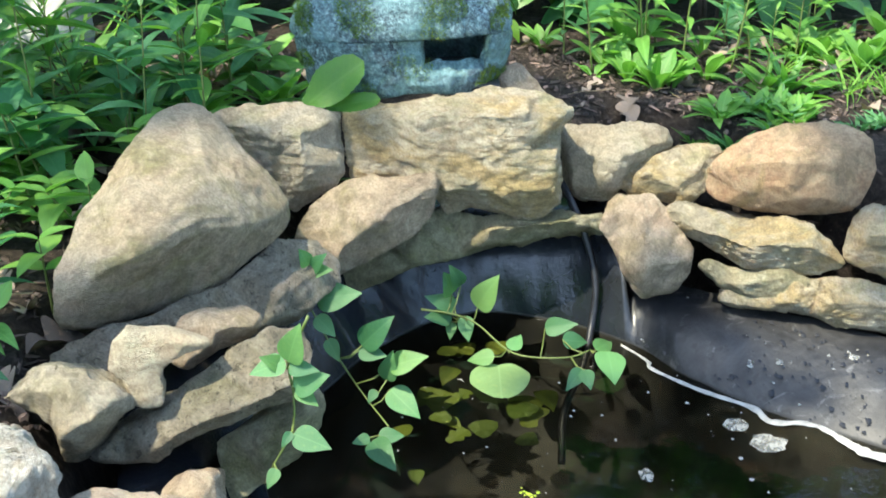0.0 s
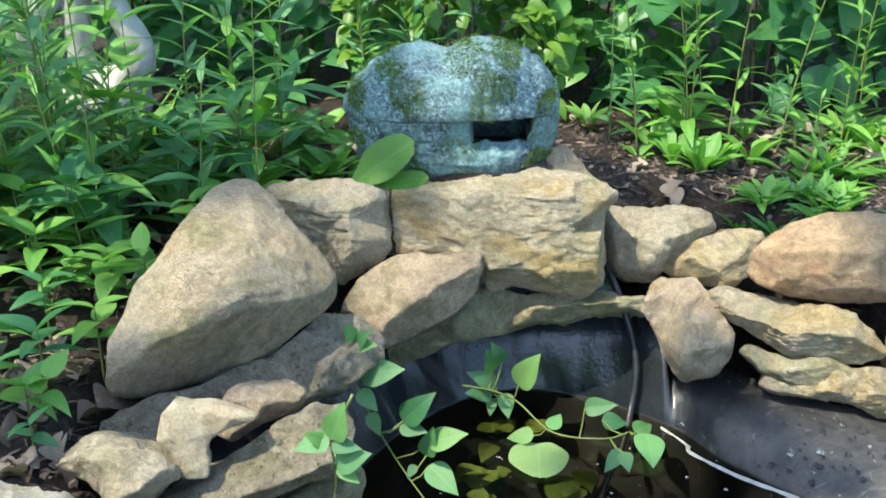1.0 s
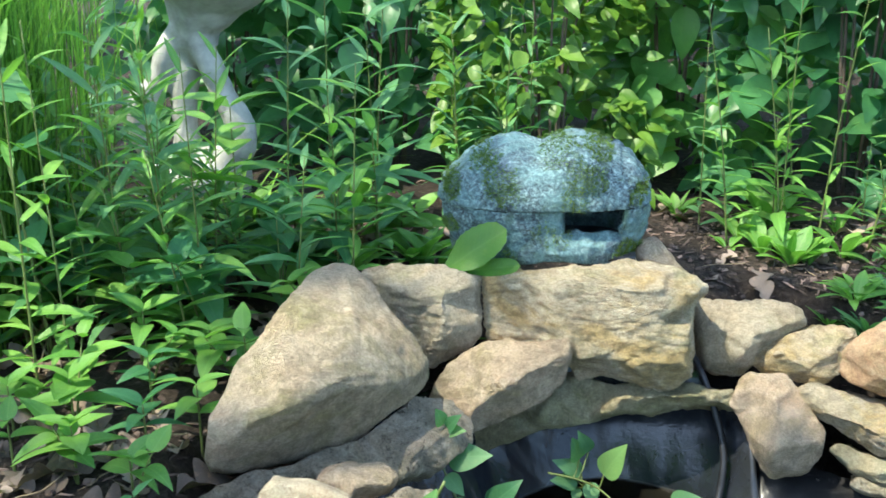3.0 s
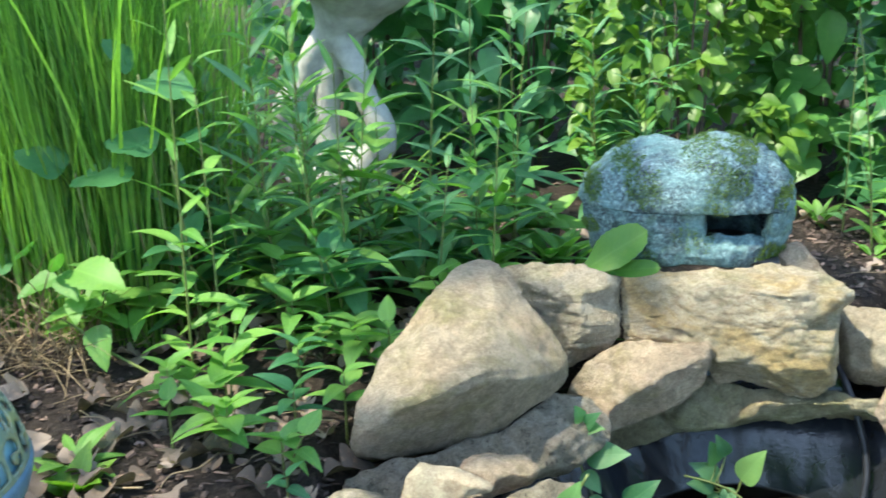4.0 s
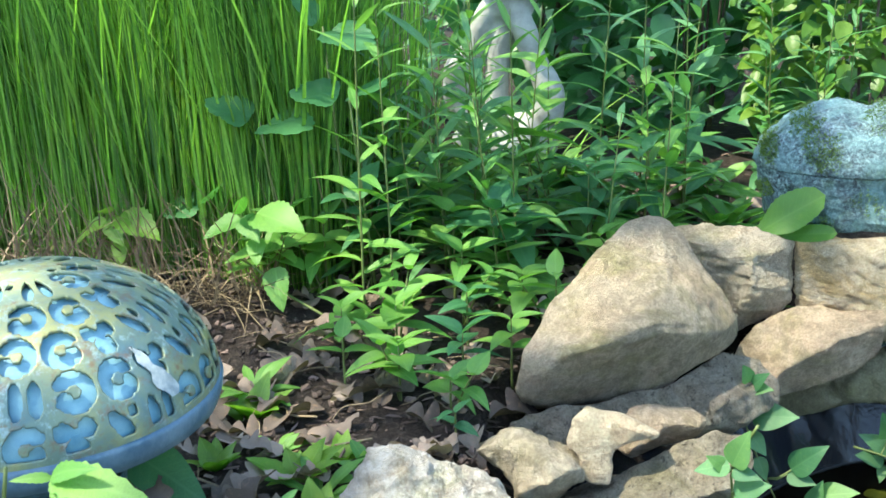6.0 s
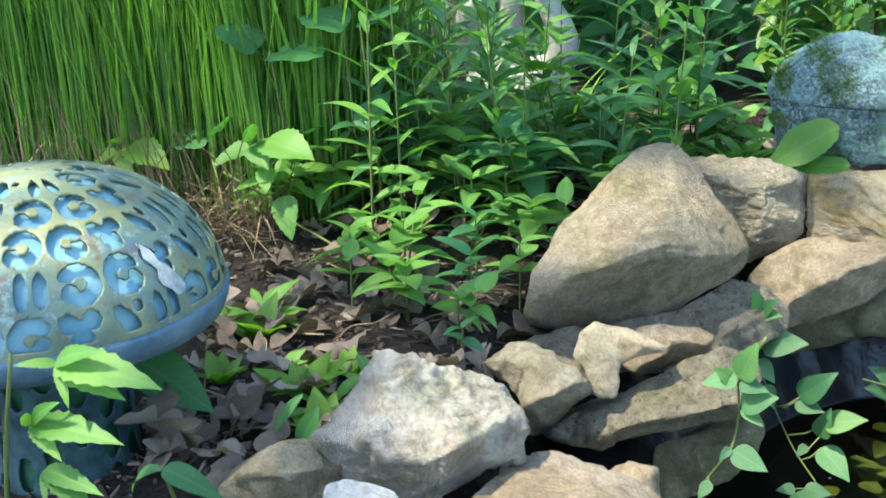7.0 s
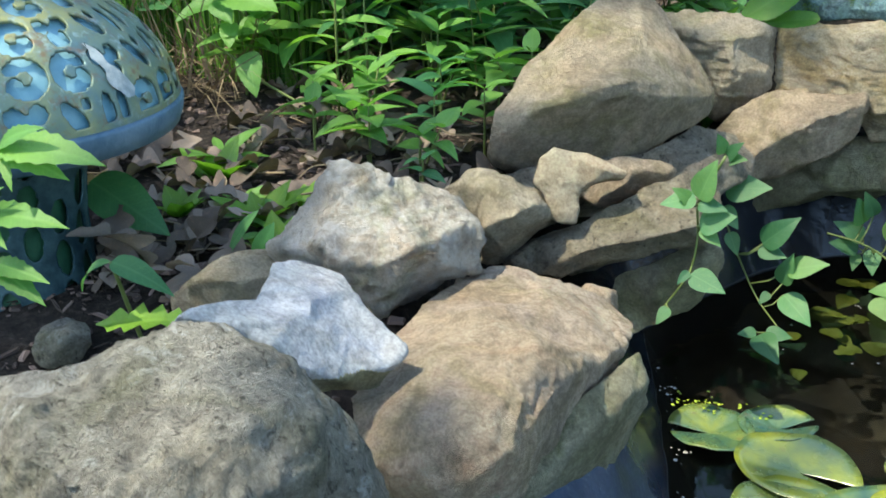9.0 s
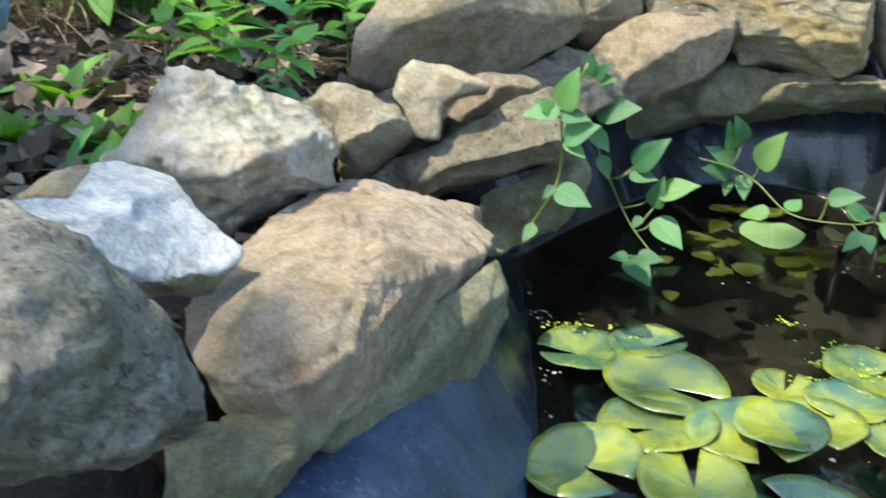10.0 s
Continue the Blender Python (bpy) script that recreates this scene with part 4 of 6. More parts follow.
# ---- resin rock: a hollow garden rock with a lid ----
def rock_shell(name, z0, z1, width, depth, height, bump_seed, cove):
    """A rounded ring or dome between two heights of one rock form."""
    bm = bmesh.new()
    rows = []
    n, m = 220, 46
    for j in range(m + 1):
        z = z0 + (z1 - z0) * j / m
        s = min(1.0, max(0.0, z / height))
        f = (1 - max(0.0, (s - 0.40) / 0.60) ** 2.7) ** 0.46 if s < 1 else 0.0
        f *= 0.90 + 0.10 * min(1, s / 0.35) ** 0.7
        row = []
        for i in range(n):
            a = 2 * math.pi * i / n
            ca, sa = math.cos(a), math.sin(a)
            e = 2 / 2.7
            x = math.copysign(abs(ca) ** e, ca) * width / 2 * f
            y = math.copysign(abs(sa) ** e, sa) * depth / 2 * f
            row.append(bm.verts.new((x, y, z)))
        rows.append(row)
    for j in range(m):
        for i in range(n):
            a, b = rows[j][i], rows[j][(i + 1) % n]
            c, d = rows[j + 1][(i + 1) % n], rows[j + 1][i]
            bm.faces.new((a, b, c, d))
    if z1 >= height - 1e-6:
        bmesh.ops.remove_doubles(bm, verts=rows[-1], dist=0.004)
    gone = []
    for v in bm.verts:
        p = v.co.copy()
        q = p / 0.10 + Vector((bump_seed, 0, 0))
        lift = 0.010 * noise.noise(q) + 0.005 * noise.noise(q * 2.7) + 0.0035 * noise.fractal(q * 6, 0.8, 2.1, 4)
        groove = abs(noise.noise(Vector((p.x / 0.07, p.y / 0.10, p.z / 0.2)) + Vector((4, 2, bump_seed))))
        lift -= 0.005 * max(0, 1 - groove / 0.10)
        up = max(0.0, min(1.0, (p.z / height - 0.55) / 0.35))
        # two humps on the lid with a saddle between them, and grooves down one end
        drop = up * (0.016 * math.exp(-((p.x + 0.012) / 0.030) ** 2) + 0.020 * max(0.0, -(p.x + 0.05) / 0.13) ** 1.5 - 0.006 * math.exp(-((p.x - 0.085) / 0.05) ** 2))
        for gx in (0.108, 0.128, 0.150):
            lift -= 0.004 * math.exp(-((p.x - gx + 0.1 * (p.z - 0.13)) / 0.004) ** 2) * (p.z > 0.10)
        # a foot that swells out under the opening, and a hollow that leads up into it
        foot = max(0.0, 1 - abs(p.z - 0.02) / 0.035) * math.exp(-((p.x - 0.065) / 0.075) ** 2)
        lift += 0.013 * foot * (p.y < 0)
        r = Vector((p.x, p.y, max(0, p.z - height * 0.45) * 1.3)).normalized()
        v.co = p + r * lift * (1.0 if abs(p.z - z0) > 0.004 else 0.9)
        if cove and p.y < -0.02:
            # a scooped opening that runs in under the lid
            jag = 0.006 * noise.noise(Vector((p.x, 3, p.z)) * 40)
            u = min(1.0, max(0.0, (p.x - cove[0] + jag - 0.12 * (p.z - cove[2])) / 0.030)) * min(1.0, max(0.0, (cove[1] + 0.5 * jag - p.x) / 0.010))
            s = min(1.0, max(0.0, (p.z + jag - cove[2]) / (cove[3] - cove[2])))
            v.co.y += 0.085 * u * u * (3 - 2 * u) * s ** 1.3
            if u > 0.5 and s > 0.42:
                gone.append(v)
        v.co.z += 0.004 * math.sin(p.x * 38 + 0.6) * max(0.0, 1 - p.z / 0.03) - drop
    bmesh.ops.delete(bm, geom=gone, context="VERTS")
    me = from_bm(name, bm, M["resin"])

    def add(ob):
        mod = ob.modifiers.new("thick", "SOLIDIFY")
        mod.thickness, mod.offset = 0.010, -1
    return evaluated(me, add)


def build_resin_rock():
    root = new("garden_rock")
    root.matrix_world = pose(-0.086, 1.945, 0.408, 0, 0, 2)
    W, D, H = 0.386, 0.245, 0.214
    base = part("base", rock_shell("base", 0.0, 0.098, W, D, H, 3.0, (0.022, 0.140, 0.034, 0.086)), root, "bluish painted base with an opening")
    lid = part("lid", rock_shell("lid", 0.1005, H, W * 1.018, D * 1.03, H, 3.0, None), root, "bluish painted lid with green moss patches")
    # the floor inside
    bm = bmesh.new()
    bmesh.ops.create_cube(bm, size=1, matrix=Matrix.Translation((0.0, 0.0, 0.006)) @ Matrix.Diagonal((W * 0.86, D * 0.8, 0.010, 1)))
    bmesh.ops.bevel(bm, geom=bm.edges[:], offset=0.002, segments=1, affect="EDGES")
    part("floor_plate", from_bm("floor_plate", bm, M["hose"]), root)
    tuft = [blade(0.0062, 0.0018, strip, 0.2, 0.5, segs=2), blade(0.0050, 0.0020, strip, 0.2, 0.9, segs=2)]
    r2 = random.Random(5)
    spots = [(-0.080, 0.152, 0.034), (-0.060, 0.128, 0.022), (0.064, 0.158, 0.030), (0.090, 0.150, 0.022), (0.055, 0.122, 0.024), (-0.115, 0.185, 0.020), (0.02, 0.205, 0.030), (0.10, 0.21, 0.030), (-0.165, 0.135, 0.020), (0.165, 0.125, 0.018), (0.005, 0.058, 0.024), (0.035, 0.045, 0.014), (0.148, 0.022, 0.020), (-0.17, 0.06, 0.014), (-0.06, 0.014, 0.012)]
    for owner, keep in ((lid, lambda z: z > 0.104), (base, lambda z: z < 0.094)):
        poses = []
        polys = [p for p in owner.data.polygons if p.normal.y < 0.25 or p.normal.z > 0.4]
        for p in polys:
            c = p.center
            for sx, sz, sr in spots:
                if keep(sz) and (c.x - sx) ** 2 + (c.z - sz) ** 2 < (sr * (1.0 + 0.5 * noise.noise(c * 60))) ** 2 and c.y < 0.05:
                    for _ in range(3):
                        d = (p.normal + Vector((r2.uniform(-1, 1), r2.uniform(-1, 1), r2.uniform(-1, 1))) * 0.9)
                        pt = c + Vector((r2.uniform(-1, 1), r2.uniform(-1, 1), r2.uniform(-1, 1))) * 0.0035
                        poses.append((r2.randrange(2), at(pt, toward(d, (r2.random(), r2.random(), 0.2)))))
        if poses:
            part("moss", scattered("moss", tuft, poses, M["moss"]), owner, "clumps of short green moss")
    tagged(root, "hollow bluish resin garden rock with lid on the big block", "garden rock")


build_resin_rock()


# ---- cut-out mushroom lantern ----
def hole_at(u, v):
    """Whether the cut-out pattern is open at u, v (metres along and up the shell)."""
    cell = 0.050
    j = math.floor(v / cell)
    uu = u / cell + 0.5 * (j % 2)
    i = math.floor(uu)
    x, y = (uu - i - 0.5), (v / cell - j - 0.5)
    kind = (i * 7 + j * 3) % 5
    if kind in (0, 3):
        s = -1 if kind == 3 else 1
        r = math.hypot(x * 1.0, y)
        a = math.atan2(y, x * s)
        ring_part = 0.17 < r < 0.45 and not (-0.5 < a < 0.35)
        dot = math.hypot(x * s - 0.22, y + 0.14) < 0.15
        return (ring_part and not math.hypot(x * s - 0.08, y + 0.02) < 0.13) or dot
    if kind == 1:
        return min((x - 0.2) ** 2 / 0.018 + y ** 2 / 0.15, (x + 0.2) ** 2 / 0.018 + y ** 2 / 0.15) < 1
    if kind == 2:
        return math.hypot(x, y + 0.18) < 0.23 or math.hypot(abs(x) - 0.25, y - 0.2) < 0.19 or (abs(x) < 0.10 and -0.1 < y < 0.2)
    return (x + y * 0.6) ** 2 / 0.035 + (y - x * 0.2) ** 2 / 0.16 < 1 or math.hypot(x - 0.3, y - 0.25) < 0.11


def revolve(name, profile, around, material, cut=None, thick=0.003):
    """A shell of revolution from (radius, z) points; cut(u, v) leaves openings."""
    verts, faces, arc = [], [], [0.0]
    for (r0, z0), (r1, z1) in zip(profile, profile[1:]):
        arc.append(arc[-1] + math.hypot(r1 - r0, z1 - z0))
    for r, z in profile:
        for i in range(around):
            a = 2 * math.pi * i / around
            verts.append((r * math.cos(a), r * math.sin(a), z))
    for j in range(len(profile) - 1):
        rm = (profile[j][0] + profile[j + 1][0]) / 2
        for i in range(around):
            if cut and cut(2 * math.pi * (i + 0.5) / around, rm, (arc[j] + arc[j + 1]) / 2, arc[-1]):
                continue
            i2 = (i + 1) % around
            faces.append((j * around + i, j * around + i2, (j + 1) * around + i2, (j + 1) * around + i))
    me = mesh_from(name, verts, faces, material)
    bm = bmesh.new()
    bm.from_mesh(me)
    bmesh.ops.delete(bm, geom=[v for v in bm.verts if not v.link_faces], context="VERTS")
    if cut:
        rim = [v for v in bm.verts if v.is_boundary]
        for _ in range(3):
            bmesh.ops.smooth_vert(bm, verts=rim, factor=0.5, use_axis_x=True, use_axis_y=True, use_axis_z=True)
    me = from_bm(name, bm, material)

    def add(ob):
        mod = ob.modifiers.new("thick", "SOLIDIFY")
        mod.thickness, mod.offset = thick, -1
    return evaluated(me, add)


def build_mushroom():
    root = new("mushroom_lantern")
    root.matrix_world = pose(-0.950, 0.779, 0.20, 0, 0, 25)
    zr, R, H = 0.247, 0.211, 0.152
    steps = 74

    def dome(rad, h, lo=0.0):
        out = []
        for s in range(steps + 1):
            a = (math.pi / 2) * s / steps
            out.append((rad * math.cos(a) ** 0.92 if s < steps else 0.0012, zr + h * math.sin(a) ** 1.06))
        return out

    def cut_cap(a, r, v, total):
        if v < 0.014 or v > total - 0.03:
            return False
        n = max(4, round(2 * math.pi * r / 0.050))
        band = math.floor(v / 0.050)
        rr = R * math.cos(min(1.5, (band + 0.5) * 0.050 / total * math.pi / 2))
        n = max(4, round(2 * math.pi * rr / 0.050))
        return hole_at(a / (2 * math.pi) * n * 0.050, v)

    cap = part("cap", revolve("cap", dome(R, H), 560, M["shell"], cut_cap, 0.004), root, "olive and blue-grey metal cap with scroll cut-outs")
    part("inner_shell", revolve("inner_shell", dome(R - 0.009, H - 0.009), 96, M["glow_shell"]), cap, "turquoise inner shell")
    part("rim", revolve("rim", [(R - 0.02, zr - 0.030), (R - 0.004, zr - 0.026), (R + 0.001, zr - 0.012), (R + 0.003, zr), (R + 0.0005, zr + 0.006)], 128, M["rim"], None, 0.004), cap, "blue-grey rolled metal rim")
    part("under_plate", revolve("under_plate", [(0.075, zr - 0.02), (R - 0.02, zr - 0.028)], 96, M["stalk"], None, 0.003), cap)
    # a flake of white paint and the seam
    vs, fs = [], []
    for i in range(9):
        for j in range(4):
            a = radians(-36) + (j / 3 - 0.5) * 0.075 * (0.3, 0.7, 1.0, 0.9, 1.1, 1.5, 1.9, 1.4, 0.5)[i] + 0.016 * i + 0.012 * math.sin(i * 2.1 + j * 1.7)
            e = 0.42 - 0.034 * i
            rr = (R + 0.0028) * math.cos(e * math.pi / 2) ** 0.92
            vs.append((rr * math.cos(a), rr * math.sin(a), zr + (H + 0.0028) * math.sin(e * math.pi / 2) ** 1.06))
    fs = [(i * 4 + j, i * 4 + j + 1, i * 4 + j + 5, i * 4 + j + 4) for i in range(8) for j in range(3)]
    part("paint_flake", mesh_from("paint_flake", vs, fs, M["flaked"]), cap, "patch of flaked white paint")

    def stalk_profile(extra):
        return [(0.104 - 0.020 * math.sin(math.pi * min(1, s / 90 * 1.05)) ** 0.8 + 0.014 * max(0, 1 - s / 12) ** 2 + extra, -0.02 + (zr - 0.005) * s / 90) for s in range(91)]

    def cut_stalk(a, r, v, total):
        if v < 0.055 or v > total - 0.02:
            return False
        col = a / (2 * math.pi) * 15
        i = math.floor(col)
        x = col - i - 0.5
        row = v / 0.052 + 0.5 * (i % 2)
        y = row - math.floor(row) - 0.5
        return x * x / 0.085 + y * y / 0.17 < 1 and (i * 5 + math.floor(row) * 3) % 7 != 0

    part("stalk", revolve("stalk", stalk_profile(0.0), 200, M["stalk"], cut_stalk, 0.003), root, "dark blue metal stalk with slotted cut-outs")
    part("stalk_core", revolve("stalk_core", stalk_profile(-0.010), 48, M["stalk_core"]), root, "dark green inner tube")
    tagged(root, "blue and olive metal mushroom lantern with scroll cut-outs standing in soil", "mushroom lantern")


build_mushroom()


# ---- weathered figure on a foot, behind the plants ----
def build_statue():
    V, F = [], []

    def limb(points, radii):
        pts = spline(points, 8)
        rad = [np.interp(i / (len(pts) - 1), np.linspace(0, 1, len(radii)), radii) for i in range(len(pts))]
        v, f = tube(pts, rad, 14)
        b = len(V)
        V.extend(v)
        F.extend(tuple(b + i for i in q) for q in f)

    # three bowed legs, the hub with the flare of the bowl above it, and a stepped foot
    limb([(0.005, 0, 0.44), (0.020, -0.01, 0.40), (0.045, -0.02, 0.355), (0.078, -0.02, 0.27), (0.112, -0.02, 0.20), (0.112, -0.02, 0.14), (0.070, 0.0, 0.105), (-0.01, 0.02, 0.095)], [0.042, 0.036, 0.033, 0.034, 0.038, 0.042, 0.038, 0.034])
    limb([(-0.02, 0.01, 0.45), (-0.075, 0.0, 0.385), (-0.105, 0.0, 0.31), (-0.150, -0.01, 0.245), (-0.160, 0.0, 0.15), (-0.125, 0.01, 0.08)], [0.036, 0.032, 0.030, 0.042, 0.036, 0.038])
    limb([(-0.01, 0.03, 0.44), (-0.026, 0.02, 0.36), (-0.045, 0.02, 0.28), (-0.050, 0.02, 0.18), (-0.050, 0.02, 0.08)], [0.045, 0.036, 0.036, 0.034, 0.05])
    limb([(0.0, 0.02, 0.39), (0.0, 0.02, 0.44), (0.02, 0.02, 0.50), (0.035, 0.02, 0.555), (0.04, 0.02, 0.60)], [0.055, 0.062, 0.10, 0.17, 0.22])
    limb([(0.085, -0.01, 0.13), (0.080, -0.01, 0.085), (0.065, 0.0, 0.05)], [0.042, 0.052, 0.070])
    limb([(-0.03, 0.02, 0.10), (-0.03, 0.02, 0.065), (-0.03, 0.02, 0.045)], [0.10, 0.145, 0.152])
    limb([(-0.03, 0.02, 0.040), (-0.03, 0.02, 0.0), (-0.03, 0.02, -0.03)], [0.138, 0.142, 0.145])
    me = remeshed(mesh_from("statue", V, F, M["statue"]), 0.007)
    relax(me, 4)
    roughen(me, [(0.05, 0.004), (0.015, 0.0015)], 2.0)
    me.materials.clear()
    me.materials.append(M["statue"])
    me.shade_smooth()
    ob = new("statue", me)
    ob.location = (-1.03, 2.70, 0.285)
    tagged(ob, "weathered pale cast-stone pedestal with bowed legs half hidden in plants", "statue")


build_statue()

# ---- hose ----
v, f = tube(spline([(0.19, 1.86, 0.235), (0.204, 1.80, 0.22), (0.222, 1.775, 0.179), (0.240, 1.75, 0.116), (0.243, 1.73, 0.07), (0.232, 1.70, 0.01), (0.21, 1.62, -0.03), (0.172, 1.52, -0.07), (0.16, 1.42, -0.12)], 6), 0.0062, 10)
tagged(new("hose", mesh_from("hose", v, f, M["hose"])), "black rubber hose running into the water", "hose")

# ---- scum line along the far shore ----
line = spline([(0.283, 1.668, 0), (0.319, 1.613, 0), (0.324, 1.586, 0), (0.39, 1.519, 0), (0.459, 1.467, 0), (0.48, 1.426, 0), (0.542, 1.418, 0), (0.577, 1.368, 0), (0.607, 1.335, 0), (0.70, 1.29, 0)], 8)
vs, fs = [], []
for i, p in enumerate(line):
    d = (line[min(i + 1, len(line) - 1)] - line[max(0, i - 1)]).normalized()
    side = Vector((-d.y, d.x, 0))
    s = i / (len(line) - 1)
    w = (0.0022 + 0.0085 * s) * (1 + 0.7 * noise.noise(Vector((i * 0.35, 0, 0))))
    for o, z in ((-1, 0.0012), (0, 0.004), (1, 0.0012)):
        q = p + side * w * (o + 0.25 * noise.noise(Vector((i * 0.5, o, 2))))
        vs.append((q.x, q.y, z))
fs = [(3 * i + j, 3 * i + j + 1, 3 * i + j + 4, 3 * i + j + 3) for i in range(len(line) - 1) for j in range(2)]
tagged(new("scum_line", mesh_from("scum_line", vs, fs, M["scum"])), "pale dried scum line floating along the liner", "scum", kind="stuff")


def floating_patch(x, y, w, d, seed):
    bm = bmesh.new()
    ringv = []
    for i in range(18):
        a = 2 * math.pi * i / 18
        r = 1 + 0.35 * noise.noise(Vector((math.cos(a) * 1.5, math.sin(a) * 1.5, seed)))
        ringv.append(bm.verts.new((w / 2 * r * math.cos(a), d / 2 * r * math.sin(a), 0)))
    top = bm.verts.new((0, 0, 0.002))
    for i in range(18):
        bm.faces.new((ringv[i], ringv[(i + 1) % 18], top))
    ob = new("scum_patch", from_bm("scum_patch", bm, M["film_or_sheen"]))
    ob.location = (x, y, 0.001)
    tagged(ob, "pale patch of scum floating on the water", "scum", "scum patches")


for q in ((0.425, 1.42, 0.04, 0.035, 1), (0.462, 1.37, 0.055, 0.045, 2), (0.27, 1.30, 0.022, 0.03, 3), (0.262, 1.20, 0.012, 0.02, 4), (0.50, 1.20, 0.045, 0.04, 5), (0.56, 1.16, 0.03, 0.025, 6)):
    floating_patch(*q)


# ---- lily pads ----
def lily_pad(name, x, y, w, d, turn, tilt, lift):
    bm = bmesh.new()
    n, rows = 40, 6
    grid = []
    for j in range(rows + 1):
        s = j / rows
        row = []
        for i in range(n + 1):
            a = radians(11) + (2 * math.pi - radians(22)) * i / n
            r = s * (1 + 0.03 * noise.noise(Vector((math.cos(a) * 2, math.sin(a) * 2, x * 9))) * s)
            px2, py2 = r * math.cos(a) * w / 2, r * math.sin(a) * d / 2
            vein = 0.0006 * math.cos(a * 11) * s
            z = 0.006 * s * s + 0.005 * noise.noise(Vector((px2 * 22, py2 * 22, x * 5))) * s + vein - 0.004 * (1 - s)
            row.append(bm.verts.new((px2, py2, z)) if s > 0 or i == 0 else row[0])
        grid.append(row)
    for j in range(rows):
        for i in range(n):
            q = [grid[j][i], grid[j][i + 1], grid[j + 1][i + 1], grid[j + 1][i]]
            q = list(dict.fromkeys(q))
            bm.faces.new(q[::-1])
    me = from_bm(name, bm, M["pad"])

    def add(ob):
        mod = ob.modifiers.new("thick", "SOLIDIFY")
        mod.thickness = 0.0012
    root = new(name, evaluated(me, add))
    root.matrix_world = pose(x, y, 0.005 + lift, tilt, tilt * 0.6, turn)
    return tagged(root, "yellow-green lily pad with a notch floating on the water", "lily pad", "lily pads")


for q in ((-0.148, 1.097, 0.110, 0.118, 200, 1, 0.0), (-0.068, 1.132, 0.100, 0.092, 20, -2, 0.003), (-0.033, 1.039, 0.155, 0.132, -20, 3, 0.004), (-0.032, 0.953, 0.138, 0.128, 215, 1, 0.0),
          (0.075, 0.968, 0.122, 0.160, -70, 2, 0.003), (0.121, 0.988, 0.112, 0.155, -60, -3, 0.007), (0.103, 1.079, 0.078, 0.080, 80, 2, 0.0), (0.172, 1.055, 0.085, 0.100, 260, -2, 0.005),
          (0.200, 1.140, 0.105, 0.125, 30, 2, 0.002), (-0.098, 0.854, 0.118, 0.140, -30, 4, 0.002), (0.020, 0.845, 0.150, 0.120, 100, 2, 0.004), (0.225, 0.990, 0.075, 0.075, 10, 1, 0.0), (0.13, 0.84, 0.12, 0.12, 150, 1, 0.0), (0.27, 1.08, 0.10, 0.11, 190, 1, 0.002)):
    lily_pad("lily_pad", *q)

# small debris on the water
r6 = random.Random(15)
fleck = [([(-0.5, -0.3, 0), (0.4, -0.4, 0), (0.5, 0.2, 0), (-0.1, 0.5, 0), (0, 0, 0.2)], [(0, 1, 4), (1, 2, 4), (2, 3, 4), (3, 0, 4)])]
poses = [(0, at((r6.uniform(-0.1, 0.6), r6.uniform(0.9, 1.6), 0.0015), Matrix.Rotation(r6.random() * 6, 4, "Z"), 0.002 + 0.008 * r6.random() ** 3)) for _ in range(110)]
shore = spline([(-0.30, 1.27, 0), (-0.25, 1.19, 0), (-0.205, 1.11, 0), (-0.185, 1.01, 0), (-0.19, 0.90, 0)], 8)
for i in range(70):
    q = shore[r6.randrange(len(shore))]
    poses.append((0, at((q.x + r6.gauss(0.02, 0.012), q.y + r6.gauss(0, 0.012), 0.0015), Matrix.Rotation(r6.random() * 6, 4, "Z"), 0.002 + 0.005 * r6.random() ** 2)))
poses = [q for q in poses if pond_distance(q[1].translation.x, q[1].translation.y) < -0.005]
tagged(new("floating_debris", scattered("floating_debris", fleck, poses, M["scum"])), "pale specks of debris floating on dark water", "debris", kind="stuff")

# dirt and dried drops on the bare slope of the liner
def liner_z(d):
    return 0.42 * float(np.interp(d, (0, 0.022, 0.05, 0.08, 0.13, 0.2), (0, 0.04, 0.09, 0.14, 0.165, 0.17)))


for name, tone, count, big, text in (("liner_dirt", M["hose"], 420, 0.011, "dark crumbs of dirt on the pond liner"), ("liner_drops", M["film_or_sheen"], 90, 0.016, "pale dried drops on the pond liner")):
    poses = []
    while len(poses) < count:
        x, y = r6.uniform(0.30, 0.95), r6.uniform(1.15, 1.75)
        d = pond_distance(x, y)
        if 0.004 < d < 0.15:
            poses.append((0, at((x, y, liner_z(d) + 0.004), pose(0, 0, 0, 18, 0, 0) @ Matrix.Rotation(r6.random() * 6, 4, "Z"), 0.002 + big * r6.random() ** 3)))
    tagged(new(name, scattered(name, fleck, poses, tone)), text, "debris", kind="stuff")

# duckweed along the pads' edges
r3 = random.Random(8)
poses = []
dot = [([(0.0022 * math.cos(a), 0.0017 * math.sin(a), 0.0006) for a in [k2 * math.pi / 4 for k2 in range(8)]] + [(0, 0, 0.0016)], [(i, (i + 1) % 8, 8) for i in range(8)])]
for cx, cy, n2, sp in ((-0.17, 1.155, 26, 0.022), (-0.09, 1.162, 18, 0.016), (0.20, 1.19, 26, 0.03), (0.16, 1.01, 16, 0.02), (0.145, 1.105, 12, 0.02), (0.245, 1.04, 20, 0.025), (0.10, 1.255, 7, 0.008), (0.14, 1.15, 6, 0.01), (0.19, 1.15, 12, 0.03)):
    for _ in range(2 * n2):
        poses.append((0, at((cx + r3.gauss(0, sp), cy + r3.gauss(0, sp * 0.5), 0.004 + r3.random() * 0.004), Matrix.Rotation(r3.random() * 6, 4, "Z"), r3.uniform(0.7, 1.5))))
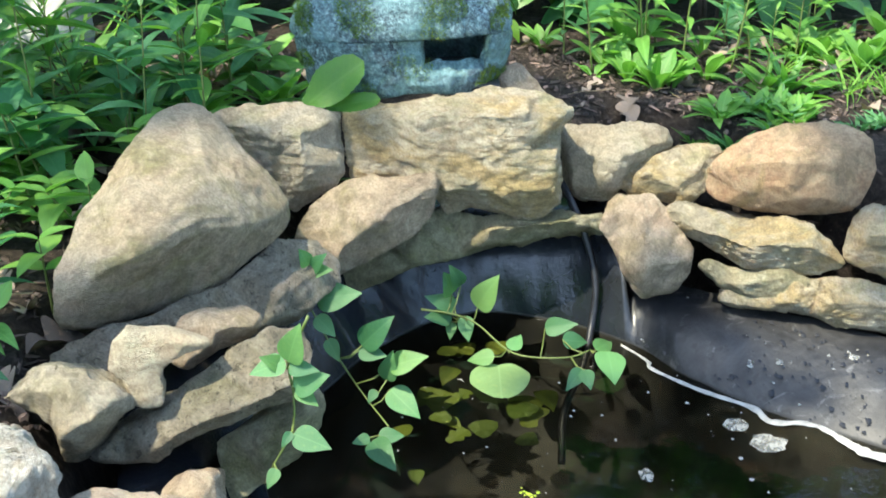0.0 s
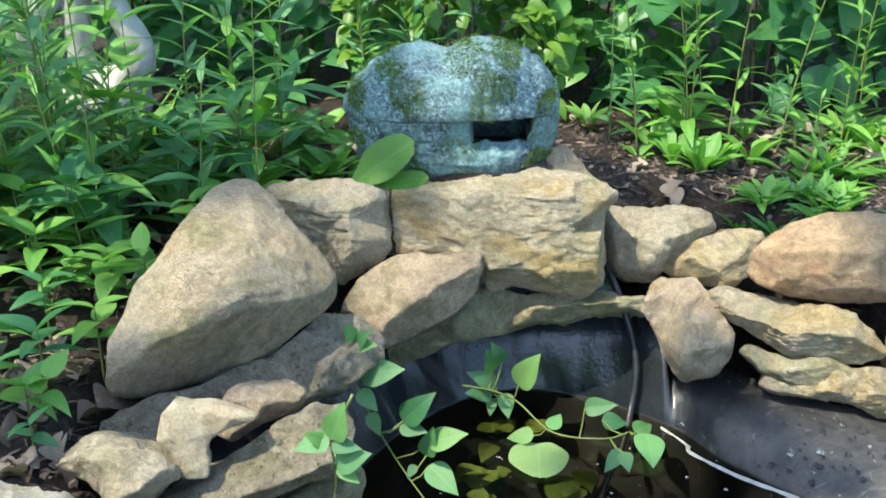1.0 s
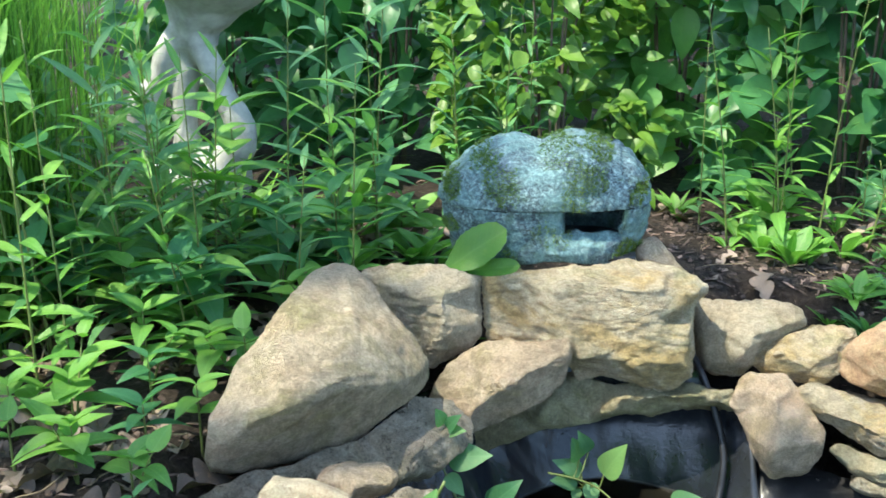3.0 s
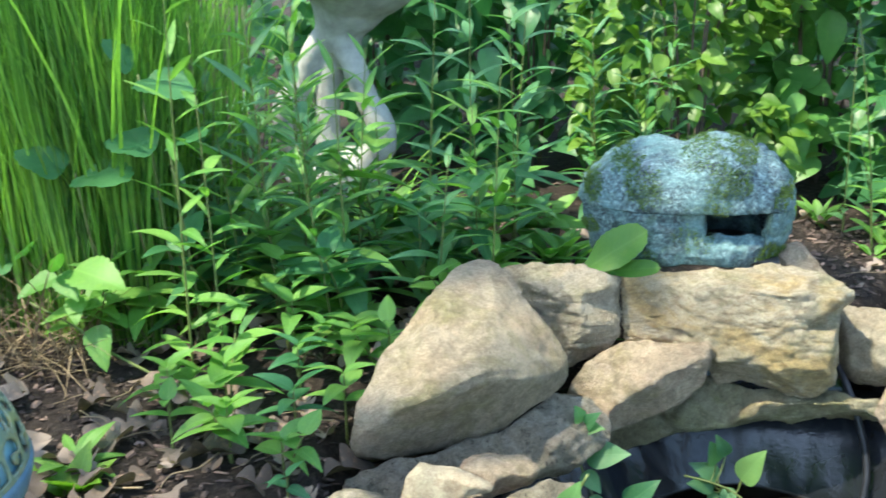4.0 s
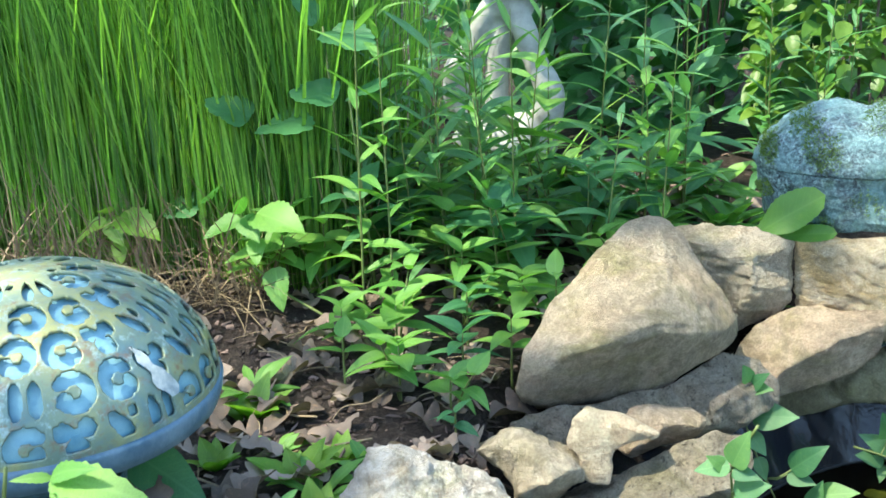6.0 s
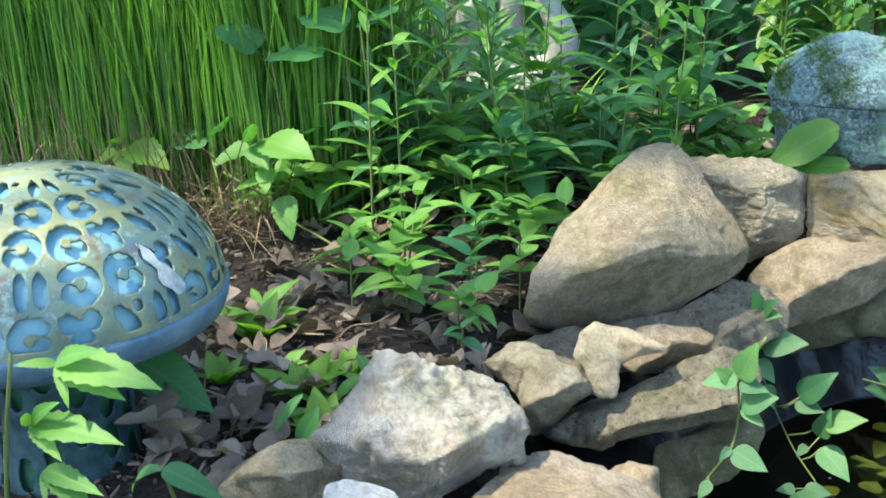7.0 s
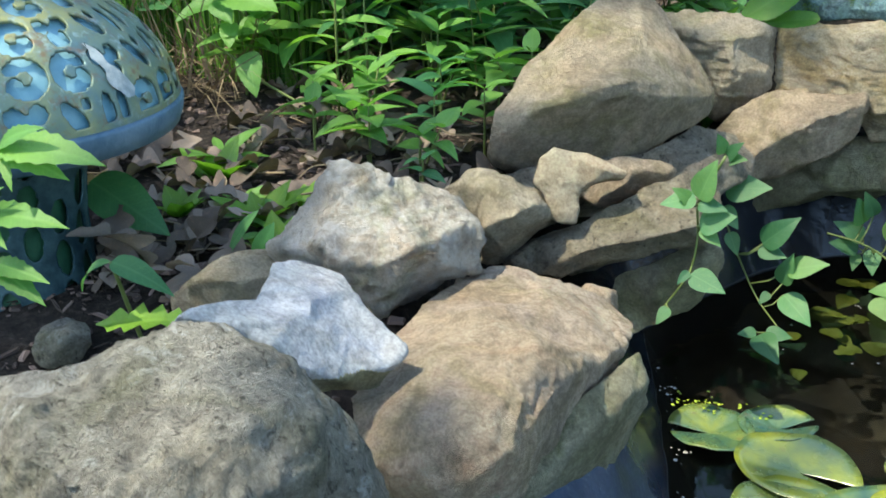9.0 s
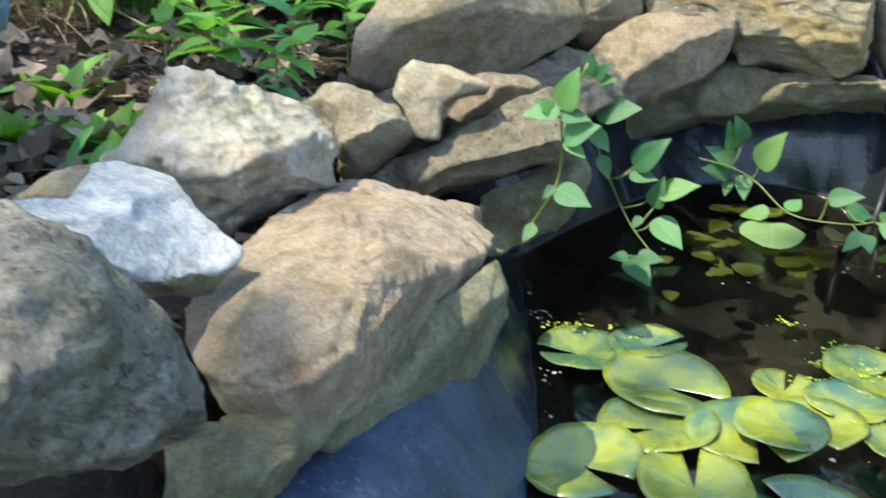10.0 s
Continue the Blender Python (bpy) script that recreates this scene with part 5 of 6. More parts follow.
tagged(new("duckweed", scattered("duckweed", dot, poses, M["duckweed"])), "bright yellow-green duckweed floating between pads", "duckweed", kind="stuff")


# ---- vines in the pond ----
def heart_leaf(name, material, wide=0.85, droop=0.35, fold=0.3, segs=14, profile=acute):
    v, f = blade(1.0, wide, profile, fold, droop, 0.02, segs, 0.0, 3)
    return mesh_from(name, v, f, material)


HEARTS = [heart_leaf("vine_leaf", M[m2], w, d, f2) for m2, w, d, f2 in (("veined_pale", 0.60, 0.35, 0.16), ("veined_blue", 0.66, 0.2, 0.10), ("veined_vine", 0.56, 0.5, 0.20), ("veined_vine", 0.64, 0.3, 0.12))]


def leaf_between(name, me, parent, a, b, up, grow=1.0):
    a, b = Vector(a), Vector(b)
    return part(name, me, parent, m=at(a, toward(b - a, up), (b - a).length * grow))


def vine(label, stem, leaves, radius=0.0020):
    root = new("vine")
    pts = spline(stem, 6)
    v, f = tube(pts, [radius * (1 - 0.4 * i / len(pts)) for i in range(len(pts))], 6)
    part("stem", mesh_from("stem", v, f, M["stem"]), root)
    for i, q in enumerate(leaves):
        a, b = Vector(q[:3]), Vector(q[3:])
        near = min(pts, key=lambda p: (p - a).length)
        up = Vector((0.15 * math.sin(i * 2.3), -0.75, 0.75 + 0.2 * math.sin(i * 1.7)))
        me = HEARTS[i % 4]
        lf = leaf_between("leaf", me, root, a, b, up, 0.88)
        if 0.004 < (near - a).length < 0.12:
            mid = (near + a) / 2 + Vector((0, 0, -0.006))
            v, f = tube([near, mid, a], 0.0013, 5)
            part("leaf_stalk", mesh_from("leaf_stalk", v, f, M["stem"]), root)
    return tagged(root, label, "vine", "vines in the pond")


VINE_NEAR = [
    (-0.186, 1.1, 0.319, -0.168, 1.08, 0.382),
    (-0.19, 1.1, 0.319, -0.236, 1.08, 0.314),
    (-0.186, 1.1, 0.312, -0.146, 1.08, 0.319),
    (-0.183, 1.1, 0.285, -0.134, 1.08, 0.314),
    (-0.18, 1.1, 0.281, -0.149, 1.08, 0.268),
    (-0.189, 1.1, 0.219, -0.136, 1.08, 0.208),
    (-0.192, 1.1, 0.222, -0.204, 1.08, 0.21),
    (-0.214, 1.1, 0.169, -0.228, 1.08, 0.149),
    (-0.194, 1.1, 0.312, -0.215, 1.08, 0.341)]
STEM_NEAR = [(-0.16, 1.11, 0.373), (-0.187, 1.11, 0.313), (-0.186, 1.11, 0.267), (-0.193, 1.11, 0.217), (-0.224, 1.11, 0.16)]
VINE_MID = [
    (-0.216, 1.47, 0.254, -0.173, 1.45, 0.268),
    (-0.215, 1.47, 0.264, -0.222, 1.45, 0.303),
    (-0.212, 1.47, 0.254, -0.188, 1.45, 0.296),
    (-0.207, 1.47, 0.207, -0.128, 1.45, 0.229),
    (-0.221, 1.47, 0.202, -0.275, 1.45, 0.219),
    (-0.21, 1.47, 0.178, -0.176, 1.45, 0.147),
    (-0.144, 1.47, 0.125, -0.09, 1.45, 0.19),
    (-0.149, 1.47, 0.117, -0.099, 1.45, 0.116),
    (-0.103, 1.47, 0.086, -0.037, 1.45, 0.123),
    (-0.105, 1.47, 0.045, -0.05, 1.425, 0.014),
    (-0.109, 1.47, 0.063, -0.1, 1.45, 0.126),
    (-0.127, 1.47, 0.045, -0.142, 1.45, 0.029),
    (-0.196, 1.47, 0.138, -0.174, 1.45, 0.102)]
STEM_MID = [(-0.203, 1.47, 0.263), (-0.222, 1.47, 0.217), (-0.21, 1.47, 0.173), (-0.181, 1.47, 0.103), (-0.146, 1.47, 0.035), (-0.105, 1.406, 0.02)]
VINE_LOW = [
    (-0.132, 1.384, 0.015, -0.162, 1.369, 0.015),
    (-0.127, 1.376, 0.015, -0.089, 1.303, 0.015),
    (-0.119, 1.388, 0.015, -0.072, 1.389, 0.015)]
VINE_FAR = [
    (0.035, 1.69, 0.069, 0.071, 1.66, 0.151),
    (-0.008, 1.69, 0.097, -0.018, 1.66, 0.158),
    (-0.004, 1.69, 0.07, -0.053, 1.66, 0.114),
    (-0.01, 1.69, 0.053, -0.061, 1.66, 0.071),
    (-0.01, 1.69, 0.042, -0.015, 1.66, 0.019),
    (0.012, 1.69, 0.053, 0.019, 1.655, 0.014),
    (0.152, 1.69, 0.025, 0.21, 1.66, 0.053),
    (0.179, 1.649, 0.025, 0.235, 1.66, 0.013),
    (0.232, 1.612, 0.025, 0.274, 1.66, 0.024),
    (0.251, 1.607, 0.025, 0.255, 1.515, 0.014),
    (0.203, 1.55, 0.025, 0.171, 1.505, 0.014),
    (0.207, 1.549, 0.025, 0.214, 1.503, 0.014),
    (0.061, 1.597, 0.025, 0.004, 1.61, 0.014),
    (0.09, 1.618, 0.025, 0.112, 1.66, 0.039),
    (0.007, 1.69, 0.113, -0.006, 1.66, 0.166)]
STEM_FAR = [(-0.061, 1.66, 0.084), (-0.009, 1.66, 0.074), (0.034, 1.66, 0.053), (0.095, 1.615, 0.02), (0.179, 1.598, 0.02), (0.224, 1.621, 0.02)]
FLAT = [
    (0.066, 1.621, 0.006, 0.07, 1.5, 0.006)]
SUNK = [
    (-0.064, 1.352, -0.02, -0.057, 1.291, -0.02),
    (0.11, 1.547, -0.02, 0.116, 1.404, -0.02),
    (-0.011, 1.641, -0.02, -0.039, 1.552, -0.02),
    (0.017, 1.568, -0.02, -0.02, 1.518, -0.02),
    (-0.019, 1.485, -0.02, 0.025, 1.437, -0.02),
    (-0.039, 1.552, -0.02, -0.102, 1.504, -0.02),
    (0.038, 1.677, -0.02, 0.088, 1.695, -0.02),
    (0.017, 1.452, -0.02, -0.044, 1.409, -0.02),
    (0.139, 1.563, -0.02, 0.168, 1.463, -0.02),
    (0.008, 1.679, -0.02, -0.042, 1.7, -0.02)]
CREEPER = [
    (-0.751, 0.58, 0.475, -0.62, 0.55, 0.506),
    (-0.751, 0.58, 0.475, -0.72, 0.55, 0.45),
    (-0.751, 0.58, 0.476, -0.661, 0.55, 0.474),
    (-0.753, 0.58, 0.476, -0.687, 0.55, 0.52),
    (-0.753, 0.58, 0.474, -0.777, 0.55, 0.487),
    (-0.797, 0.58, 0.401, -0.675, 0.55, 0.438),
    (-0.797, 0.58, 0.401, -0.743, 0.55, 0.393),
    (-0.798, 0.58, 0.402, -0.75, 0.55, 0.45),
    (-0.798, 0.58, 0.401, -0.789, 0.55, 0.432),
    (-0.79, 0.58, 0.351, -0.703, 0.55, 0.371),
    (-0.79, 0.58, 0.351, -0.706, 0.55, 0.345),
    (-0.79, 0.58, 0.351, -0.772, 0.55, 0.33)]
BRAMBLE = [
    (-1.135, 1.5, 0.44, -1.198, 1.45, 0.419),
    (-1.098, 1.5, 0.454, -0.971, 1.45, 0.456),
    (-1.125, 1.5, 0.456, -1.113, 1.45, 0.499),
    (-1.126, 1.5, 0.445, -1.07, 1.45, 0.419),
    (-1.103, 1.5, 0.404, -1.079, 1.45, 0.373),
    (-1.069, 1.5, 0.353, -1.036, 1.45, 0.283)]
BRAMBLE_STEM = [(-0.892, 1.5, 0.228), (-0.972, 1.5, 0.269), (-1.055, 1.5, 0.307), (-1.113, 1.5, 0.348), (-1.198, 1.5, 0.387)]
RUNNER = [(-0.856, 0.935, 0.262), (-0.757, 0.911, 0.262), (-0.665, 0.887, 0.262)]
PLANTAIN = [
    (-0.656, 0.86, 0.327, -0.715, 0.84, 0.264),
    (-0.672, 0.86, 0.241, -0.634, 0.84, 0.317)]
vine("vine with pale green pointed leaves hanging over stones", STEM_NEAR, VINE_NEAR)
vine("vine with pale pointed leaves climbing from the water", STEM_MID, VINE_MID + VINE_LOW)
vine("vine with pale pointed leaves trailing over water", STEM_FAR, VINE_FAR)
flat_leaf = new("floating_leaf", heart_leaf("floating_leaf", M["wet_leaf"], 1.0, 0.05, 0.05, 12, lambda s: max(0.03, math.sin(math.pi * min(1, s * 0.9 + 0.08)) ** 0.55)))
flat_leaf.matrix_world = at((0.068, 1.60, 0.007), toward((0.02, -1, 0)), 0.10)
tagged(flat_leaf, "shiny round green leaf floating flat on water", "leaf")
for i, q in enumerate(SUNK):
    a, b = Vector(q[:3]), Vector(q[3:])
    ob = new("sunken_leaf", heart_leaf("sunken_leaf", M["sunk"], 0.7 + 0.2 * (i % 2), 0.3, 0.2, 16, (lambda s: max(0.04, (0.30 + 0.7 * math.sin(math.pi * s ** 0.8)) * (0.5 + 0.5 * abs(math.sin(s * 2.5 * math.pi))))) if i % 2 else heart))
    ob.matrix_world = at(a + Vector((0, 0, -0.02)), toward(b - a, (0.2 * math.sin(i), 0.2, 1)), 0.6 * (b - a).length)
    tagged(ob, "yellowish leaf sunk just under the water", "leaf", "sunken leaves")


# ---- plants near the stones ----
LANCE = [mesh_from("lance_leaf", *blade(1.0, w, lance, 0.3, d, 0.0, 9, 0.0, 2), M["veined_fresh"]) for w, d in ((0.17, 0.5), (0.22, 0.9), (0.15, 0.25))]
LANCE_B = [mesh_from("lance_leaf", *blade(1.0, w, lance, 0.3, d, 0.0, 9, 0.0, 2), M["veined_blue"]) for w, d in ((0.18, 0.5), (0.22, 0.9), (0.15, 0.3))]
OVATE = [mesh_from("ovate_leaf", *blade(1.0, w, ovate, 0.3, d, 0.015, 9, 0.0, 2), M["veined_fresh"]) for w, d in ((0.44, 0.5), (0.54, 0.3), (0.38, 0.8))]
OVATE_D = [mesh_from("ovate_leaf", *blade(1.0, w, ovate, 0.3, d, 0.015, 9, 0.0, 2), M["veined_deep"]) for w, d in ((0.42, 0.5), (0.52, 0.3), (0.36, 0.8))]
OBLONG = [mesh_from("oblong_leaf", *blade(1.0, w, oblong, 0.35, d, 0.03, 11, 0.0, 2), M["veined_fresh"]) for w, d in ((0.26, 0.9), (0.32, 0.6), (0.22, 1.2))]
YELLOW = [mesh_from("light_leaf", *blade(1.0, w, ovate, 0.25, d, 0.015, 12, 0.04, 2), M["veined_yellow"]) for w, d in ((0.50, 0.4), (0.58, 0.25), (0.42, 0.6))]


def stem_part(root, pts, r0, r1):
    v, f = tube(pts, [r0 + (r1 - r0) * i / (len(pts) - 1) for i in range(len(pts))], 6)
    part("stem", mesh_from("stem", v, f, M["stem"]), root)


def tall_weed(x, y, height, lean, leaves, label, meshes, length=0.085, seed=0, first=0.12, name="tall_weed"):
    """A single upright stem with narrow leaves all the way up."""
    r = random.Random(seed)
    root = new(name)
    root.location = (x, y, ground_z(x, y) - 0.01)
    pts = spline([(0, 0, 0), (lean[0] * 0.3, lean[1] * 0.3, height * 0.4), (lean[0], lean[1], height)], 6)
    stem_part(root, pts, 0.0026, 0.0009)
    for i in range(leaves):
        s = first + (1 - first) * (i / leaves) ** 0.9
        k2 = min(len(pts) - 2, int(s * (len(pts) - 1)))
        p = pts[k2].lerp(pts[k2 + 1], s * (len(pts) - 1) - k2)
        a = i * 2.4 + r.uniform(-0.4, 0.4)
        up = 0.25 + 0.75 * s + r.uniform(-0.2, 0.2)
        d = Vector((math.cos(a), math.sin(a), up))
        size = length * (1.45 - 0.75 * s) * r.uniform(0.8, 1.2)
        part("leaf", meshes[r.randrange(3)], root, m=at(p, toward(d, (0, 0, 1), r.uniform(-0.4, 0.4)), size))
    return tagged(root, label, "weed", "tall weeds")


def herb(x, y, height, pairs, label, meshes, length=0.07, seed=0, stems=1, name="herb"):
    """A low leafy plant with opposite leaves."""
    r = random.Random(seed)
    root = new(name)
    root.location = (x, y, ground_z(x, y) - 0.005)
    for st in range(stems):
        b = r.uniform(0, 6.3)
        tip = Vector((math.cos(b) * height * 0.5 * (st > 0), math.sin(b) * height * 0.5 * (st > 0), height * r.uniform(0.75, 1.1)))
        pts = spline([(0, 0, 0), tip * 0.5 + Vector((0, 0, 0.1 * height)), tip], 4)
        stem_part(root, pts, 0.0024, 0.001)
        for i in range(pairs):
            s = 0.3 + 0.7 * (i + 1) / pairs
            k2 = min(len(pts) - 2, int(s * (len(pts) - 1)))
            p = pts[k2].lerp(pts[k2 + 1], s * (len(pts) - 1) - k2)
            a = i * 1.57 + r.uniform(-0.3, 0.3) + b
            for side in (0, math.pi):
                d = Vector((math.cos(a + side), math.sin(a + side), 0.15 + 0.5 * (i == pairs - 1) + r.uniform(-0.15, 0.3)))
                part("leaf", meshes[r.randrange(3)], root, m=at(p, toward(d, (0, 0, 1), r.uniform(-0.3, 0.3)), length * r.uniform(0.75, 1.2) * (0.75 + 0.3 * math.sin(math.pi * s))))
    return tagged(root, label, "plant", "low leafy plants")


def rosette(x, y, size, leaves, label, meshes, seed=0, rise=0.8, name="rosette_plant"):
    r = random.Random(seed)
    root = new(name)
    root.location = (x, y, ground_z(x, y) - 0.004)
    for i in range(leaves):
        a = i * 2.4 + r.uniform(-0.3, 0.3)
        d = Vector((math.cos(a), math.sin(a), rise * r.uniform(0.5, 1.5)))
        part("leaf", meshes[r.randrange(3)], root, m=at((0.004 * math.cos(a), 0.004 * math.sin(a), 0), toward(d, (0, 0, 1), r.uniform(-0.3, 0.3)), size * r.uniform(0.7, 1.15)))
    return tagged(root, label, "plant", "rosette plants")


# the clear single ones
tall_weed(-0.875, 1.47, 0.80, (0.03, -0.02), 26, "tall weed with narrow fresh green leaves and thin stem", LANCE, 0.095, 1, 0.06)
tall_weed(-0.83, 1.50, 0.62, (-0.02, 0.02), 18, "tall weed with narrow fresh green leaves and thin stem", LANCE, 0.09, 2, 0.1)
tall_weed(-0.54, 2.12, 0.85, (0.02, -0.04), 30, "tall weed with bluish narrow leaves behind the boulder", LANCE_B, 0.13, 3, 0.05)
tall_weed(-0.47, 2.22, 0.80, (0.05, 0.02), 26, "tall weed with bluish narrow leaves behind the boulder", LANCE_B, 0.12, 4)
tall_weed(0.30, 2.36, 0.70, (-0.10, -0.06), 26, "leaning tall weed in front of the shrub", LANCE, 0.06, 5)
tall_weed(0.42, 2.42, 0.80, (0.02, 0.0), 28, "tall weed in front of the dark shrub", LANCE, 0.065, 6)
tall_weed(0.50, 2.40, 0.78, (0.09, -0.03), 26, "leaning tall weed in front of the shrub", LANCE, 0.065, 7)
tall_weed(0.60, 2.36, 0.66, (0.16, -0.03), 24, "leaning tall weed in front of the shrub", LANCE, 0.06, 8)
tall_weed(0.78, 2.46, 0.80, (0.10, -0.02), 26, "tall weed in front of the dark shrub", LANCE, 0.07, 9)
r4 = random.Random(21)
for i in range(38):
    x, y = r4.uniform(-1.05, -0.42), r4.uniform(1.75, 2.4)
    if abs(x + 0.62) < 0.14 and y > 2.1 or (abs(x + 0.06 + 0.336 * (y + 0.08)) < 0.15 and i % 5):
        continue
    tall_weed(x, y, r4.uniform(0.28, 0.62), (r4.uniform(-0.08, 0.08), r4.uniform(-0.1, 0.04)), r4.randrange(14, 22), "leafy weed with long narrow leaves in the bed", LANCE_B if i % 2 else LANCE, r4.uniform(0.10, 0.15), 40 + i, 0.05)
for i in range(13):
    x, y = r4.uniform(-1.15, -0.68), r4.uniform(1.65, 2.0)
    tall_weed(x, y, r4.uniform(0.30, 0.65), (r4.uniform(-0.08, 0.08), r4.uniform(-0.1, 0.04)), r4.randrange(14, 24), "leafy weed with fresh narrow leaves beside the grass", LANCE if i % 2 else LANCE_B, r4.uniform(0.09, 0.13), 80 + i, 0.05)
for i in range(7):
    tall_weed(r4.uniform(-0.38, -0.05), r4.uniform(2.45, 2.7), r4.uniform(0.35, 0.6), (r4.uniform(-0.05, 0.05), -0.03), 18, "leafy weed with narrow leaves behind the garden rock", LANCE_B, 0.10, 100 + i, 0.05)

for i, (x, y, h, n2, big) in enumerate(((-0.62, 1.30, 0.12, 3, 0.08), (-0.70, 1.24, 0.10, 3, 0.085), (-0.57, 1.38, 0.13, 3, 0.07), (-0.76, 1.36, 0.14, 3, 0.075), (-0.66, 1.42, 0.12, 3, 0.08), (-0.60, 1.20, 0.09, 2, 0.07),
                                       (-0.80, 1.25, 0.10, 2, 0.06), (-0.86, 1.36, 0.10, 3, 0.06), (-0.56, 1.12, 0.08, 2, 0.05), (-0.72, 1.55, 0.14, 3, 0.08), (-0.62, 1.58, 0.12, 3, 0.07), (-0.54, 1.52, 0.13, 3, 0.065))):
    herb(x, y, h, n2, "low plant with pointed green leaves beside the boulder", OVATE if i % 4 else OVATE_D, big * (0.95 + 0.10 * (i % 4)), 120 + i, 1 + i % 2)
for i in range(32):
    x, y = r4.uniform(-1.15, -0.42), r4.uniform(1.6, 2.35)
    herb(x, y, r4.uniform(0.07, 0.18), 3, "small leafy plant in the garden bed", (OVATE, OVATE_D, OVATE)[i % 3], r4.uniform(0.065, 0.115), 160 + i, 2)
for i, (x, y, s) in enumerate(((-0.73, 0.98, 0.075), (-0.68, 0.95, 0.08), (-0.66, 0.90, 0.06), (-0.80, 1.04, 0.06), (-0.86, 0.98, 0.05), (-0.64, 1.02, 0.065), (-0.70, 1.05, 0.055), (-0.94, 1.20, 0.09), (-0.90, 1.14, 0.08))):
    rosette(x, y, s, 9, "light green rosette plant among dry oak leaves", OBLONG if i % 2 else YELLOW, 210 + i, 1.2)
UPRIGHT = [mesh_from("oblong_leaf", *blade(1.0, w, oblong, 0.3, d, 0.03, 11, 0.0, 2), M["veined_fresh"]) for w, d in ((0.40, 0.5), (0.46, 0.35), (0.34, 0.8))]
for i, (x, y, s, n2, up) in enumerate(((0.42, 2.25, 0.10, 9, 2.2), (0.46, 2.27, 0.08, 6, 1.6), (0.37, 2.32, 0.10, 8, 2.0), (0.30, 2.34, 0.06, 6, 1.2), (0.33, 2.42, 0.09, 7, 1.6), (0.54, 2.32, 0.09, 6, 1.5))):
    rosette(x, y, s, n2, "bright green rosette plant with broad upright leaves", UPRIGHT, 240 + i, up)
for i, (x, y, s, n2) in enumerate(((0.63, 2.21, 0.13, 6), (0.69, 2.19, 0.12, 6), (0.60, 2.28, 0.11, 5), (0.95, 2.30, 0.10, 6), (0.88, 2.45, 0.12, 6), (0.72, 2.48, 0.13, 7), (1.08, 2.22, 0.10, 6))):
    rosette(x, y, s, n2, "rosette plant with long dull green leaves", OBLONG if i % 2 else LANCE_B[1:] + OBLONG[:1], 255 + i, 0.7)
tall_weed(0.64, 2.22, 0.19, (0.01, 0.0), 12, "short weed with a star of leaves on top", LANCE, 0.05, 268, 0.5)
for i in range(22):
    x, y = r4.uniform(0.18, 1.15), r4.uniform(2.22, 2.62)
    rosette(x, y, r4.uniform(0.07, 0.13), r4.randrange(6, 10), "leafy green plant with upright leaves on the mulch", (UPRIGHT, OBLONG, LANCE)[i % 3], 340 + i, r4.uniform(1.4, 2.6))
for i in range(16):
    tall_weed(r4.uniform(0.2, 1.2), r4.uniform(2.35, 2.65), r4.uniform(0.2, 0.5), (r4.uniform(-0.06, 0.06), -0.02), 14, "leafy weed with narrow leaves on the mulch", LANCE if i % 2 else LANCE_B, r4.uniform(0.07, 0.11), 370 + i, 0.05)
for i in range(20):
    x, y = r4.uniform(0.44, 0.68), r4.uniform(1.97, 2.12)
    rosette(x, y, r4.uniform(0.055, 0.085), 13, "small tuft of narrow greyish leaves", (LANCE_B, OBLONG, LANCE)[i % 3], 280 + i, 1.3)
for i in range(5):
    rosette(0.76 + 0.03 * i, 1.99 + 0.012 * i, 0.05, 14, "small tuft of narrow greyish leaves", LANCE_B, 293 + i, 1.4)
STRAW = [mesh_from("grass_blade", *blade(1.0, 0.05, strip, 0.3, d, 0.0, 7), M["grass"]) for d in (0.5, 1.0, 1.5)]
for i, (x, y) in enumerate(((0.80, 2.19), (0.84, 2.21), (0.88, 2.17), (0.70, 2.33), (0.76, 2.40), (1.02, 2.35))):
    rosette(x, y, 0.12, 16, "yellowish clump of grass on the mulch", STRAW, 330 + i, 1.3, name="grass_clump")
for i, (x, y, h, big) in enumerate(((-0.92, 1.72, 0.26, 0.13), (-0.78, 1.66, 0.20, 0.12), (-0.68, 1.72, 0.22, 0.13), (-1.02, 1.60, 0.18, 0.11), (-0.58, 1.86, 0.24, 0.12), (-0.72, 2.05, 0.34, 0.14), (-0.50, 2.0, 0.26, 0.12), (-1.12, 1.56, 0.16, 0.10))):
    herb(x, y, h, 3, "leafy plant with broad soft green leaves in the bed", OVATE if i % 2 else OVATE_D, big, 400 + i, 2)
SEDGE = [mesh_from("sedge_blade", *blade(1.0, 0.022, strip, 0.5, d, 0.0, 12), M["grass"]) for d in (0.8, 1.4, 1.9)]
for i, (x, y, size) in enumerate(((-0.98, 2.36, 0.42), (-0.86, 2.44, 0.46), (-1.12, 2.30, 0.40), (-0.76, 2.28, 0.38), (-1.02, 2.10, 0.36), (-0.92, 1.95, 0.34))):
    rosette(x, y, size, 18, "clump of sedge with long thin arching blades", SEDGE, 420 + i, 1.5, name="grass_clump")
for i in range(10):
    rosette(r4.uniform(-0.62, -0.30), r4.uniform(1.85, 2.2), r4.uniform(0.10, 0.17), 6, "upright dock-like plant with broad leaves", OBLONG, 300 + i, 2.2)


